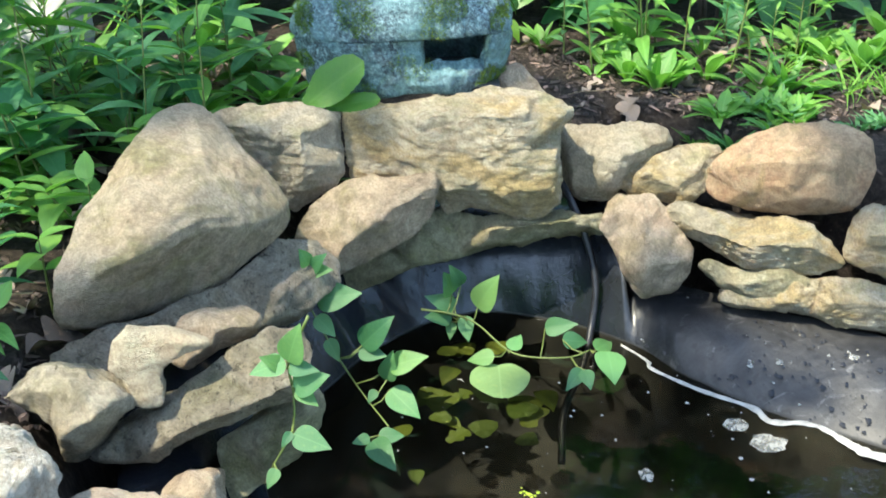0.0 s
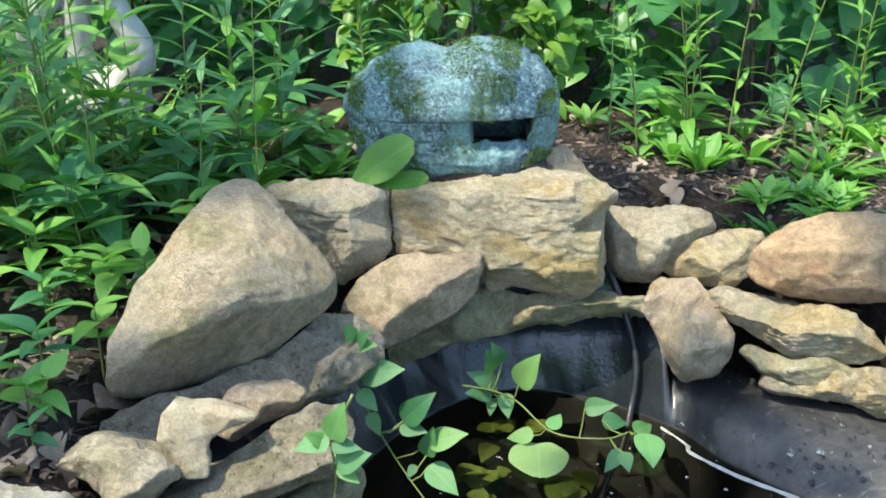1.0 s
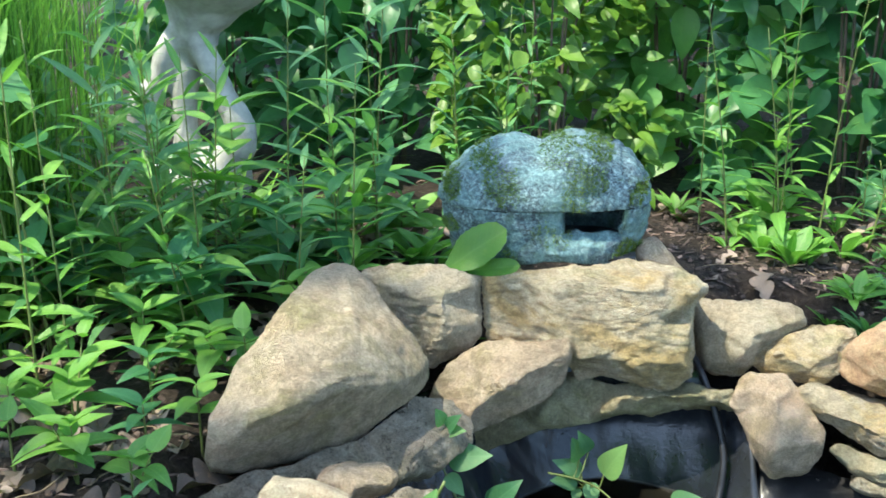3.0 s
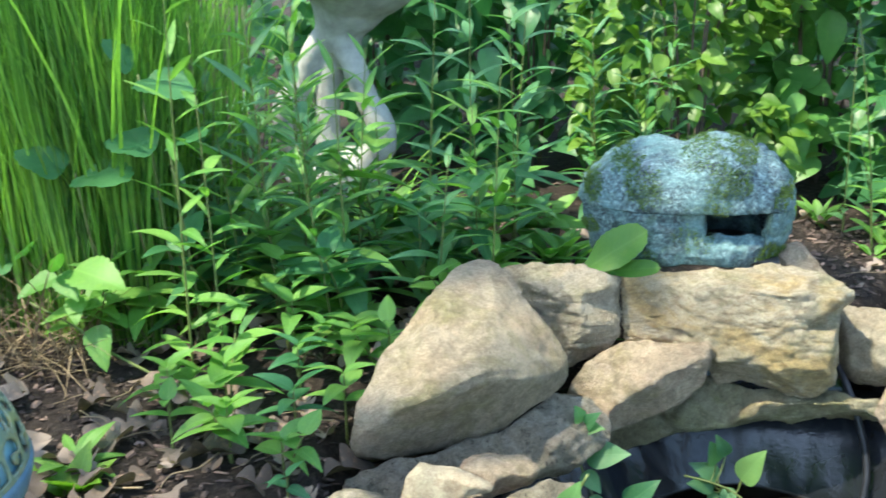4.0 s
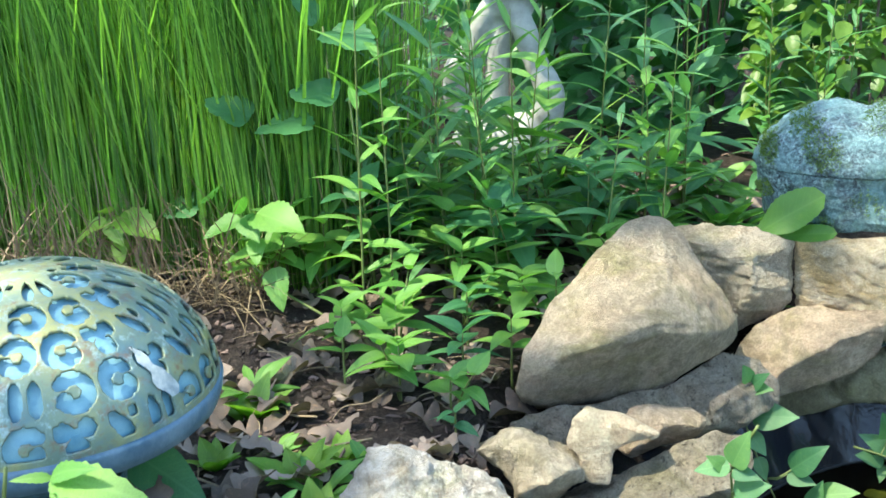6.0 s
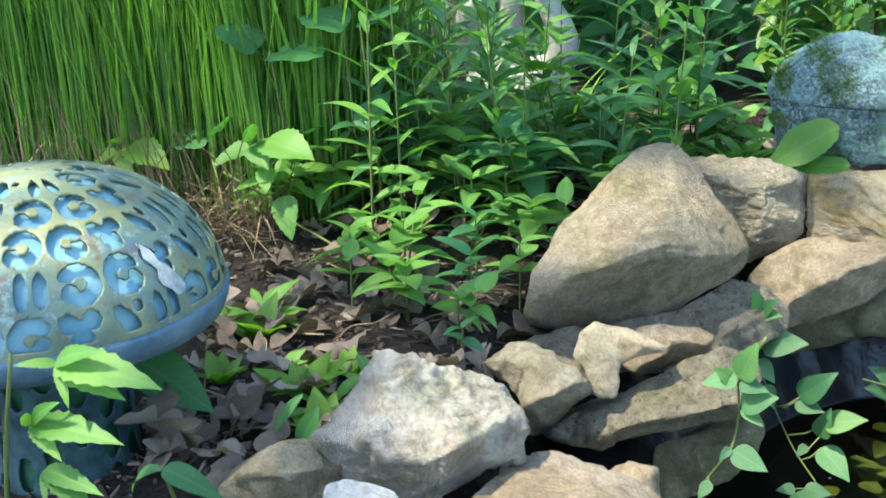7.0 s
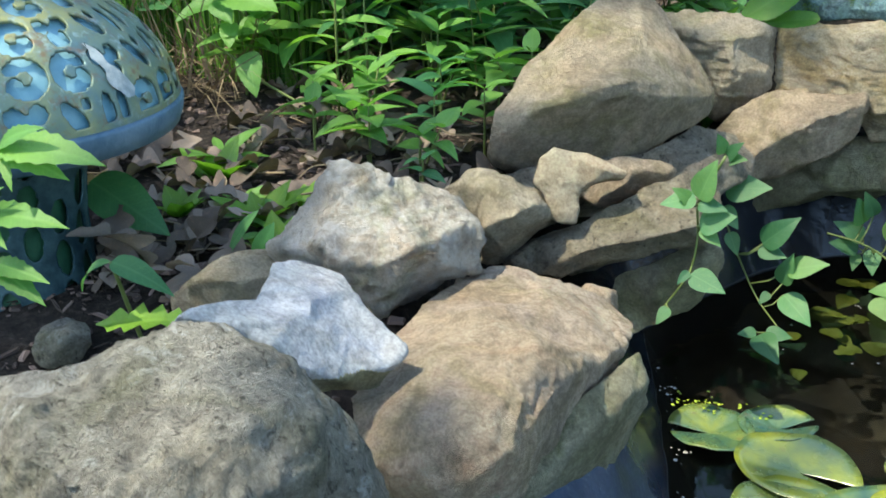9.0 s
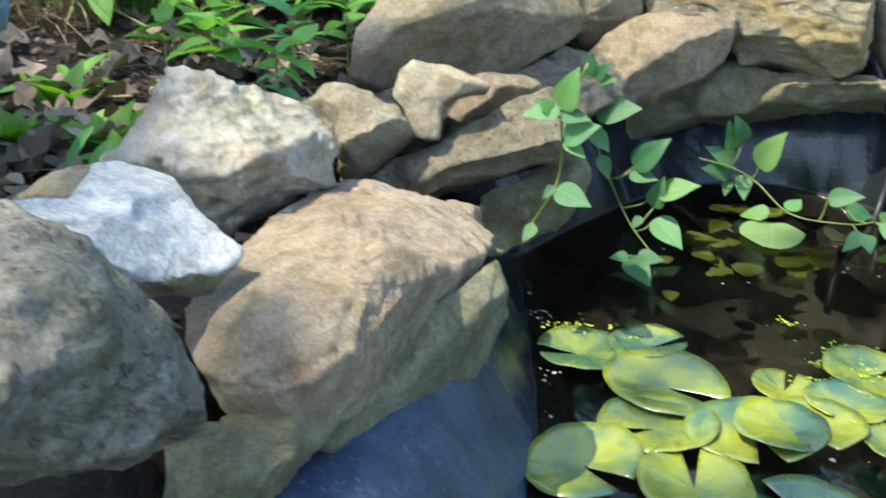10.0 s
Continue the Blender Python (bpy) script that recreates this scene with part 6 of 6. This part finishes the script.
def leafy(name, label, category, leaves, meshes, stem=None, up=(0.1, -0.7, 0.7), grow=1.05):
    """A plant whose leaves are each set from base to tip."""
    root = new(name)
    for i, q in enumerate(leaves):
        leaf_between("leaf", meshes[i % len(meshes)], root, q[:3], q[3:], Vector(up) + Vector((0.2 * math.sin(i * 2.1), 0, 0.2 * math.cos(i * 1.3))), grow)
    if stem:
        stem_part(root, spline(stem, 5), 0.003, 0.002)
    return tagged(root, label, category)


def spoon(s):
    return max(0.05, (0.25 + 0.75 * math.sin(math.pi / 2 * min(1, s / 0.55)) ** 1.2) * (1 - max(0.0, (s - 0.62) / 0.40) ** 2.6) ** 0.5 if s < 1 else 0.05)


DOCK = [mesh_from("dock_leaf", *blade(1.0, 0.50, spoon, 0.22, 0.25, 0.05, 24, 0.03, 3), M["veined_dock"]), mesh_from("dock_leaf", *blade(1.0, 0.34, spoon, 0.2, 0.3, 0.03, 24, 0.03, 3), M["veined_dock"])]
leafy("dock_plant", "broad bright green dock leaf beside the garden rock", "plant",
      [(-0.256, 1.80, 0.400, -0.153, 1.79, 0.485), (-0.215, 1.80, 0.400, -0.125, 1.785, 0.424)], DOCK, [(-0.25, 1.83, 0.25), (-0.255, 1.81, 0.40)], (0.30, -0.65, 0.6))
CREEP = [mesh_from("creeper_leaf", *blade(1.0, w, ovate, 0.14, 0.5, 0.02, 15, 0.09, 3), M["veined_fresh"]) for w in (0.29, 0.25)]
leafy("creeper", "creeper with bright five-part leaves before the mushroom lantern", "creeper", CREEPER, CREEP, [(-0.84, 0.56, 0.22), (-0.83, 0.57, 0.36), (-0.81, 0.58, 0.475)], (0.1, -0.6, 0.8), 1.0)
leafy("bramble", "bramble with light green toothed leaves", "bramble", BRAMBLE, [mesh_from("bramble_leaf", *blade(1.0, 0.6, ovate, 0.2, 0.35, 0.03, 17, 0.06, 2), M["veined_fresh"])], BRAMBLE_STEM, (0.0, -0.55, 0.85), 0.95)
leafy("bramble", "bramble with light green toothed leaves beside tall grass", "bramble", [(a - 0.36, b + 0.06, c - 0.05, d - 0.36, e + 0.06, f2 - 0.06) for a, b, c, d, e, f2 in BRAMBLE[::-1]], [mesh_from("bramble_leaf", *blade(1.0, 0.55, ovate, 0.2, 0.45, 0.03, 17, 0.07, 2), M["veined_yellow"])], [(a - 0.36, b + 0.06, c - 0.05) for a, b, c in BRAMBLE_STEM], (0.0, -0.55, 0.85), 0.95)
leafy("plantain", "long dark green leaves beside the whitish block", "plant", PLANTAIN, LANCE_B[:1] + [mesh_from("plantain_leaf", *blade(1.0, 0.30, oblong, 0.3, 0.4, 0.02, 11, 0.0, 2), M["veined_deep"])], None, (0.2, -0.7, 0.7), 1.0)
v, f = tube(spline(RUNNER, 6), 0.0018, 6)
tagged(new("fallen_stem", mesh_from("fallen_stem", v, f, M["straw"])), "pale fallen stem lying across the soil", "stem")
leafy("dandelion", "light green toothed dandelion leaf over dark soil", "plant", [(-0.545, 0.60, 0.322, -0.69, 0.60, 0.300)], [mesh_from("toothed_leaf", *blade(1.0, 0.19, oblong, 0.3, 0.15, 0.05, 13, 0.40, 2), M["veined_yellow"])], None, (0.1, -0.5, 0.9))
leafy("broad_leaf_plant", "broad dark green leaf lying behind the stalk", "plant", [(-0.90, 0.86, 0.335, -0.76, 0.86, 0.27)], [mesh_from("broad_leaf", *blade(1.0, 0.52, ovate, 0.15, 0.3, 0.03, 12, 0.0, 2), M["veined_deep"])], None, (0.2, -0.7, 0.7), 0.82)
leafy("seedling", "bluish green pair of leaves over dry leaves", "plant", [(-0.675, 0.62, 0.354, -0.746, 0.62, 0.334), (-0.675, 0.62, 0.354, -0.605, 0.62, 0.346)], LANCE_B[1:2] + OVATE_D[2:], [(-0.675, 0.66, 0.22), (-0.675, 0.62, 0.354)], (0.0, -0.5, 0.9))


def lobed_leaf(name, material):
    """A broad three-lobed leaf along +y from its base, gently cupped."""
    verts, faces = [(0, 0.42, 0.0)], []
    n = 60
    for ringi in (1, 2, 3):
        for i in range(n):
            a = 2 * math.pi * i / n
            saw = abs((a * 3 / (2 * math.pi) + 0.5) % 1 - 0.5) * 2
            lobe = 1.0 - 0.30 * saw ** 0.8 + 0.035 * math.sin(a * 19)
            lobe *= 0.80 + 0.20 * math.cos(a) if abs(a - math.pi) > 0.25 else 0.62
            r = 0.56 * lobe * ringi / 3
            x, y = r * math.sin(a), 0.42 + r * math.cos(a)
            verts.append((x, y, 0.10 * abs(x) - 0.16 * max(0, y - 0.3) ** 2 + 0.012 * math.cos(5 * a) * ringi / 3))
    for i in range(n):
        j = (i + 1) % n
        faces.append((0, 1 + j, 1 + i))
        for q in (0, 1):
            faces.append((1 + q * n + i, 1 + q * n + j, 1 + (q + 1) * n + j, 1 + (q + 1) * n + i))
    return mesh_from(name, verts, faces, material)


LOBED = [lobed_leaf("lobed_leaf", M["leaf_deep"]), lobed_leaf("lobed_leaf", M["leaf_deep"])]
YOUNG = [(-1.005, 1.62, 0.775, 0.12), (-1.14, 1.60, 0.60, 0.125), (-0.95, 1.60, 0.655, 0.105), (-1.30, 1.64, 0.42, 0.10)]
for i, (x, y, z, size) in enumerate(YOUNG):
    leafy("maple_seedling", "seedling with broad lobed green leaves", "plant",
          [(x, y, z, x + size * math.cos(0.5 * i - 0.4 + k2 * 2.3), y - 0.03, z + size * 0.55 * math.sin(0.5 * i - 0.4 + k2 * 2.3)) for k2 in range(2)],
          [LOBED[i % 2]], [(x + 0.02, y + 0.03, 0.27), (x, y, z)], (0.1, -0.4, 0.9))


SUNK_LOBED = lobed_leaf("sunken_leaf", M["sunk"])
for i, (x, y) in enumerate(((-0.021, 1.652), (0.038, 1.678), (-0.011, 1.561), (-0.046, 1.487), (0.017, 1.422), (0.115, 1.465), (0.129, 1.411), (0.069, 1.717), (-0.080, 1.546), (-0.097, 1.418))):
    ob = new("sunken_leaf", SUNK_LOBED)
    ob.matrix_world = at((x, y, -0.016 - 0.004 * (i % 3)), pose(0, 0, 0, 6 * math.sin(i * 2.0), 8 * math.cos(i * 1.7), 77 * i), 0.045 + 0.012 * (i % 3))
    tagged(ob, "yellowish lobed leaf sunk just under the water", "leaf", "sunken leaves")


# ---- tall grass ----
def build_grass():
    r = random.Random(31)
    kinds = [blade(1.0, w, strip, 0.5, d, 0.0, 6) for d, w in ((0.08, 0.004), (0.2, 0.0055), (0.4, 0.0065), (0.8, 0.008))]
    poses = []
    for i in range(9500):
        x = r.uniform(-2.6, -1.02)
        edge = 1.62 + 0.25 * (x + 1.1) * 0.25
        y = edge + abs(r.gauss(0, 0.45))
        if x > -1.25:
            y = edge + abs(r.gauss(0, 0.2))
        d = Vector((r.gauss(0, 0.04), r.gauss(0, 0.04), 1))
        poses.append((r.choice((0, 0, 0, 0, 1, 1, 1, 2, 3)), at((x, y, ground_z(x, y) - 0.01), toward(d, (math.cos(i), math.sin(i), 0)), r.uniform(0.55, 1.15))))
    ob = new("tall_grass", scattered("tall_grass", kinds, poses, M["grass"]))
    tagged(ob, "dense stand of tall bright green grass", "grass", kind="stuff")
    poses = []
    for i in range(1300):
        x = r.uniform(-2.2, -0.95)
        y = 1.45 + abs(r.gauss(0, 0.22)) + (0.2 if x > -1.1 else 0)
        d = Vector((r.gauss(0, 0.8), r.gauss(-0.2, 0.6), r.uniform(-0.05, 0.9) if i % 3 else 2.5))
        poses.append((r.choice((1, 2, 3)), at((x, y, ground_z(x, y) + r.uniform(0, 0.04)), toward(d, (0.1, 0.2, 1)), r.uniform(0.10, 0.35))))
    tagged(new("dry_grass", scattered("dry_grass", [blade(1.0, 0.014, strip, 0.4, d, 0.0, 4) for d in (0.1, 0.3, 0.6, 1.0)], poses, M["straw"])), "dry straw-coloured blades at the foot of the grass", "dry grass", kind="stuff")


build_grass()


# ---- shrubs and the woods behind ----
def shrub(x, y, wx, wy, height, count, leaf_size, material, label, seed, narrow=False, gap=0.35):
    r = random.Random(seed)
    z0 = ground_z(x, y)
    root = new("shrub")
    root.location = (x, y, z0)
    for i in range(6):
        a = r.uniform(0, 6.3)
        t2 = Vector((math.cos(a) * wx * 0.4, math.sin(a) * wy * 0.4, height * r.uniform(0.7, 1)))
        v, f = tube(spline([(t2.x * 0.2, t2.y * 0.2, -0.02), t2 * 0.55 + Vector((0, 0, 0.12)), t2], 4), [0.005 - 0.0004 * k2 for k2 in range(9)], 6)
        part("branch", mesh_from("branch", v, f, M["bark"]), root)
    kinds = [blade(1.0, w * (0.5 if narrow else 1), ovate, 0.22, d, 0.02, 8, 0.0, 2) for w, d in ((0.55, 0.4), (0.65, 0.2), (0.48, 0.8))]
    poses = []
    while len(poses) < count:
        p = Vector((r.uniform(-1, 1), r.uniform(-1, 1), r.uniform(0, 1)))
        if noise.noise(Vector((p.x * wx, p.y * wy, p.z * height)) * 5 + Vector((seed, 0, 0))) < -0.25 + gap * r.random():
            continue
        if p.x ** 2 + p.y ** 2 > 1:
            continue
        pos = Vector((p.x * wx, p.y * wy, 0.05 + p.z * height))
        d = Vector((r.gauss(p.x * 0.6, 0.6), r.gauss(-0.45, 0.6), r.gauss(-0.15, 0.4)))
        n3 = Vector((r.gauss(0, 0.35), r.gauss(-0.55, 0.35), 0.8))
        poses.append((r.randrange(3), at(pos, toward(d, n3), leaf_size * r.uniform(0.6, 1.25))))
    crown = part("crown", scattered("crown", kinds, poses, material), root)
    crown["kind"] = "stuff"
    return tagged(root, label, "shrub", "shrubs")


shrub(-0.12, 2.80, 0.30, 0.22, 0.72, 800, 0.058, M["leaf_yellow"], "sunlit yellow-green shrub behind the garden rock", 1)
shrub(0.20, 3.02, 0.28, 0.22, 1.05, 420, 0.125, M["leaf_fresh"], "broad-leaved green shrub behind the garden rock", 9)
shrub(0.66, 2.88, 0.36, 0.26, 1.15, 620, 0.125, M["leaf_deep"], "dark green shrub with broad pointed leaves", 2)
shrub(1.22, 2.9, 0.42, 0.30, 1.1, 800, 0.12, M["leaf_deep"], "dark green shrub with long pointed leaves", 3, True)
shrub(-0.58, 3.05, 0.34, 0.26, 0.95, 620, 0.10, M["leaf_deep"], "deep green shrub behind the weeds", 4)
shrub(-1.12, 3.25, 0.42, 0.28, 1.05, 620, 0.125, M["leaf_blue"], "bluish green shrub behind the pale pedestal", 5)
shrub(0.25, 3.45, 0.6, 0.3, 1.2, 800, 0.09, M["leaf_fresh"], "fresh green shrub in the second row", 6)
shrub(1.0, 3.5, 0.7, 0.35, 1.3, 700, 0.10, M["leaf_blue"], "bluish green shrub in the second row", 7)
shrub(-0.7, 3.6, 0.7, 0.35, 1.3, 700, 0.10, M["leaf_fresh"], "fresh green shrub in the second row", 8)


def build_woods():
    r = random.Random(77)
    kinds = [blade(1.0, w, ovate, 0.3, 0.4, 0.02, 3) for w in (0.55, 0.7)]
    poses = []
    for i in range(4500):
        x = r.uniform(-6, 6)
        y = r.uniform(4.6, 6.6)
        z = 3.6 * r.random() ** 1.4
        if noise.noise(Vector((x, y * 0.5, z)) * 0.9) < -0.12:
            continue
        d = Vector((r.gauss(0, 0.7), r.gauss(-0.4, 0.6), r.gauss(-0.3, 0.4)))
        poses.append((r.randrange(2), at((x, y, z + 0.2), toward(d, (r.gauss(0, 0.4), -0.5, 0.8)), r.uniform(0.16, 0.34))))
    tagged(new("woods", scattered("woods", kinds, poses, M["leaf_deep"])), "dense green woods behind the garden bed", "woods", kind="stuff")


build_woods()


# ---- fallen leaves and bark mulch ----
def oak(s):
    return max(0.04, (0.30 + 0.7 * math.sin(math.pi * s ** 0.8)) * (0.24 + 0.76 * abs(math.sin(s * 3.5 * math.pi)) ** 0.8) * (1 if s < 0.98 else 0.3))


OAK = [mesh_from("oak_leaf", *blade(1.0, 0.52, oak, f2, d, w, 22, 0.0, 2), M["litter"]) for f2, d, w in ((0.4, 0.6, 0.16), (-0.4, -0.6, 0.18), (0.9, 1.2, 0.12), (0.2, 0.4, 0.22))]
r5 = random.Random(51)
done = 0
while done < 290:
    zone = r5.random()
    if zone < 0.5:
        x, y = r5.uniform(-1.25, -0.55), r5.uniform(0.80, 1.45)
    elif zone < 0.52:
        x, y = r5.uniform(-0.84, -0.70), r5.uniform(0.78, 0.90)
    elif zone < 0.94:
        x, y = r5.uniform(-1.1, -0.35), r5.uniform(1.5, 2.5)
    else:
        x, y = r5.uniform(0.15, 1.0), r5.uniform(2.0, 2.6)
    if pond_distance(x, y) < 0.27 or math.hypot(x + 0.94, y - 0.78) < 0.12:
        continue
    ob = new("oak_leaf", OAK[r5.randrange(4)])
    ob.matrix_world = at((x, y, ground_z(x, y) + r5.uniform(0.006, 0.028)), pose(0, 0, 0, r5.gauss(0, 9), r5.gauss(0, 10), r5.uniform(0, 360)), r5.uniform(0.055, 0.12))
    tagged(ob, "dry brown lobed oak leaf lying on the soil", "leaf", "fallen oak leaves")
    done += 1

for i, (x, y, turn, lean, size) in enumerate(((-0.815, 0.80, 40, 55, 0.10), (-0.79, 0.815, 150, 70, 0.11), (-0.765, 0.80, 250, 40, 0.09), (-0.80, 0.76, 20, 35, 0.09), (-0.755, 0.845, 320, 60, 0.10))):
    ob = new("oak_leaf", OAK[2 if i % 2 else 0])
    ob.matrix_world = at((x, y, ground_z(x, y) + 0.012), pose(0, 0, 0, lean, 0, turn), size)
    tagged(ob, "curled dry brown oak leaf standing against the stalk", "leaf", "fallen oak leaves")

chip = [([(-0.6, -0.03, 0), (0.35, -0.12, 0), (0.62, 0.04, 0), (-0.3, 0.10, 0), (-0.45, -0.02, 0.06), (0.3, -0.07, 0.09), (0.48, 0.03, 0.05), (-0.25, 0.06, 0.08)], [(4, 5, 6, 7), (0, 1, 5, 4), (1, 2, 6, 5), (2, 3, 7, 6), (3, 0, 4, 7)])]
chip.append(([(x * 0.62, y * 2.4, z * 1.6) for x, y, z in chip[0][0]], chip[0][1]))
chip.append(([(x * 0.40, y * 1.8 + 0.06 * x, z * 2.2) for x, y, z in chip[0][0]], chip[0][1]))
poses = []
for i in range(14000):
    x, y = r5.uniform(-1.4, 1.3), r5.uniform(0.5, 2.9)
    if i % 3 == 1:
        x, y = r5.uniform(-1.25, -0.5), r5.uniform(0.55, 1.5)
    if i % 4 == 3:
        x, y = r5.uniform(0.12, 1.2), r5.uniform(1.95, 2.6)
    if i % 4 == 0:
        x, y = r5.uniform(-0.85, -0.4), r5.uniform(2.2, 2.65)
    if pond_distance(x, y) < 0.2:
        continue
    poses.append((i % 7 % 3, at((x, y, ground_z(x, y) + 0.003), pose(0, 0, 0, r5.gauss(0, 15), r5.gauss(0, 15), r5.uniform(0, 360)), 0.005 + 0.030 * r5.random() ** 2.5)))
twig_kinds = []
for bend in (0.02, 0.10, -0.06):
    v, f = tube(spline([(-0.5, 0, 0), (-0.1, bend, 0.01), (0.2, -bend * 0.5, 0.02), (0.5, bend, 0.0)], 4), [0.016 - 0.0009 * q for q in range(13)], 5)
    twig_kinds.append(mesh_from("twig", v, f, M["straw"]))
for i in range(64):
    x, y = (r5.uniform(-1.2, -0.6), r5.uniform(0.82, 1.5)) if i % 4 else (r5.uniform(0.2, 1.0), r5.uniform(2.0, 2.5))
    if pond_distance(x, y) < 0.27 or math.hypot(x + 0.94, y - 0.78) < 0.14:
        continue
    ob = new("twig", twig_kinds[i % 3])
    ob.matrix_world = at((x, y, ground_z(x, y) + r5.uniform(0.006, 0.02)), pose(0, 0, 0, 0, r5.gauss(0, 7), r5.uniform(0, 360)), r5.uniform(0.05, 0.13))
    tagged(ob, "thin dry pale twig lying on the soil", "twig", "dry twigs")
k = Nodes("bark_chips")
chip_tone = k.ramp(k.island(), (0.0, (0.028, 0.021, 0.017)), (0.7, (0.105, 0.075, 0.062)), (1.0, (0.27, 0.19, 0.155)))
M["chips"] = k.done(k.surface(chip_tone, 0.9, k.bump(k.noise(120, 4, 0.7), 0.5, 0.003)))
tagged(new("bark_mulch", scattered("bark_mulch", chip, poses, M["chips"], False)), "brown bark mulch chips strewn over the bed", "mulch", kind="stuff")


# ---- the tree overhead, which gives the dappled shade ----
# openings (x, y, z, radius) left in the unseen crown to sunlight chosen spots
GAPS = [(-0.03, 1.70, 0.33, 0.075), (0.0, 1.76, 0.42, 0.09), (0.13, 1.70, 0.30, 0.05), (-0.13, 1.68, 0.31, 0.075), (0.51, 1.73, 0.33, 0.085), (0.27, 1.87, 0.33, 0.08), (0.43, 1.82, 0.30, 0.05), (0.50, 1.64, 0.22, 0.09),
        (0.56, 1.55, 0.13, 0.07), (-0.46, 1.38, 0.41, 0.07), (-0.22, 1.70, 0.40, 0.04), (-0.34, 1.09, 0.33, 0.06), (-0.25, 1.20, 0.32, 0.035), (-0.43, 1.05, 0.32, 0.05), (-0.34, 1.04, 0.24, 0.05),
        (-0.44, 0.86, 0.37, 0.085), (-0.29, 0.80, 0.30, 0.06), (-0.24, 0.62, 0.30, 0.05), (-0.36, 0.66, 0.31, 0.04), (-0.31, 0.20, 0.43, 0.07), (-0.40, 0.24, 0.43, 0.03), (-0.20, 0.50, 0.28, 0.05), (-0.10, 1.66, 0.30, 0.05), (0.06, 1.74, 0.40, 0.06), (-0.50, 0.91, 0.37, 0.06), (-0.40, 0.80, 0.36, 0.05), (-0.42, 1.06, 0.33, 0.06), (-0.30, 1.12, 0.33, 0.05), (-0.08, 1.67, 0.30, 0.06)]
GAPS += [(0.04, 1.00, 0.0, 0.05), (0.18, 1.10, 0.0, 0.05), (-0.10, 1.10, 0.0, 0.04), (-0.17, 1.16, 0.30, 0.06), (-0.09, 1.46, 0.13, 0.08), (0.04, 1.68, 0.08, 0.07), (0.22, 1.60, 0.02, 0.07), (-0.62, 2.45, 0.28, 0.12), (-0.08, 2.75, 0.70, 0.30),
         (-0.30, 2.75, 0.50, 0.2), (-1.2, 1.72, 0.40, 0.09), (-1.55, 1.80, 0.75, 0.14), (-1.1, 1.47, 0.45, 0.12), (-0.70, 1.33, 0.36, 0.06), (-0.85, 1.08, 0.28, 0.04), (-0.90, 1.46, 0.65, 0.12), (0.40, 2.30, 0.33, 0.12)]
GAPS += [(-0.34, 0.58, 0.31, 0.035), (-0.36, 0.9, 0.28, 0.04), (-0.42, 1.42, 0.45, 0.07), (-0.36, 1.30, 0.42, 0.04), (-0.34, 0.29, 0.40, 0.06), (-0.45, 0.22, 0.42, 0.06), (-0.47, 0.80, 0.38, 0.04), (-0.20, 1.10, 0.28, 0.05), (0.30, 1.70, 0.22, 0.05), (0.42, 1.70, 0.20, 0.06)]
GAPS += [(0.80, 2.20, 0.35, 0.15), (1.10, 2.70, 0.45, 0.2), (-0.72, 0.56, 0.46, 0.06), (-0.98, 0.70, 0.58, 0.10), (0.58, 1.33, 0.0, 0.08)]


def build_tree():
    r = random.Random(91)
    e1 = SUN.cross(Vector((0, 0, 1))).normalized()
    e2 = SUN.cross(e1).normalized()
    gaps = [(Vector(g[:3]).dot(e1), Vector(g[:3]).dot(e2), g[3]) for g in GAPS]
    kinds = [blade(1.0, 0.75, oak, 0.2, 0.3, 0.03, 6)]
    poses = []
    for i in range(4300):
        p = Vector((r.uniform(-2.4, 1.9), r.uniform(-0.3, 3.9), 0.3)) + SUN * r.uniform(8.6, 9.8)
        d = Vector((r.gauss(0, 1), r.gauss(0, 1), r.gauss(-0.2, 0.3))).normalized()
        size = r.uniform(0.12, 0.19)
        mid = p + d * size * 0.5
        u, v = mid.dot(e1), mid.dot(e2)
        if any((u - a) ** 2 + (v - b) ** 2 < (q * r.uniform(0.75, 1.15) + 0.042) ** 2 for a, b, q in gaps):
            continue
        g = p - SUN * ((p.z - 0.35) / SUN.z)
        if (g.y > 1.95 and r.random() < 0.64) or (g.x < -0.55 and r.random() < (0.58 if g.y > 1.5 else 0.42)):
            continue
        poses.append((0, at(p, toward(d, SUN + Vector((r.gauss(0, 0.4), r.gauss(0, 0.4), r.gauss(0, 0.4)))), size)))
    root = new("oak_tree")
    root.location = (-5.6, -4.2, 0.2)
    v, f = tube(spline([(0, 0, 0), (0.05, 0.05, 1.5), (0.1, 0.15, 4.5), (0.6, 0.7, 8.6)], 5), [0.2 - 0.009 * k2 for k2 in range(16)], 12)
    part("trunk", mesh_from("trunk", v, f, M["bark"]), root)
    for tip in ((1.6, 2.2, 8.2), (2.3, 3.2, 8.3), (1.2, 3.0, 8.2), (2.6, 1.8, 8.1), (0.6, 1.8, 8.4)):
        v, f = tube(spline([(0.12, 0.16, 4.5), (tip[0] * 0.4, tip[1] * 0.4, 6.6), tip], 5), [0.07 - 0.006 * k2 for k2 in range(11)], 8)
        part("limb", mesh_from("limb", v, f, M["bark"]), root)
    crown = part("crown", scattered("crown", kinds, poses, M["leaf_fresh"]), root, m=Matrix.Translation((5.6, 4.2, -0.2)))
    crown["kind"] = "stuff"
    tagged(root, "oak tree spreading over the pond with dappled shade", "tree")


build_tree()
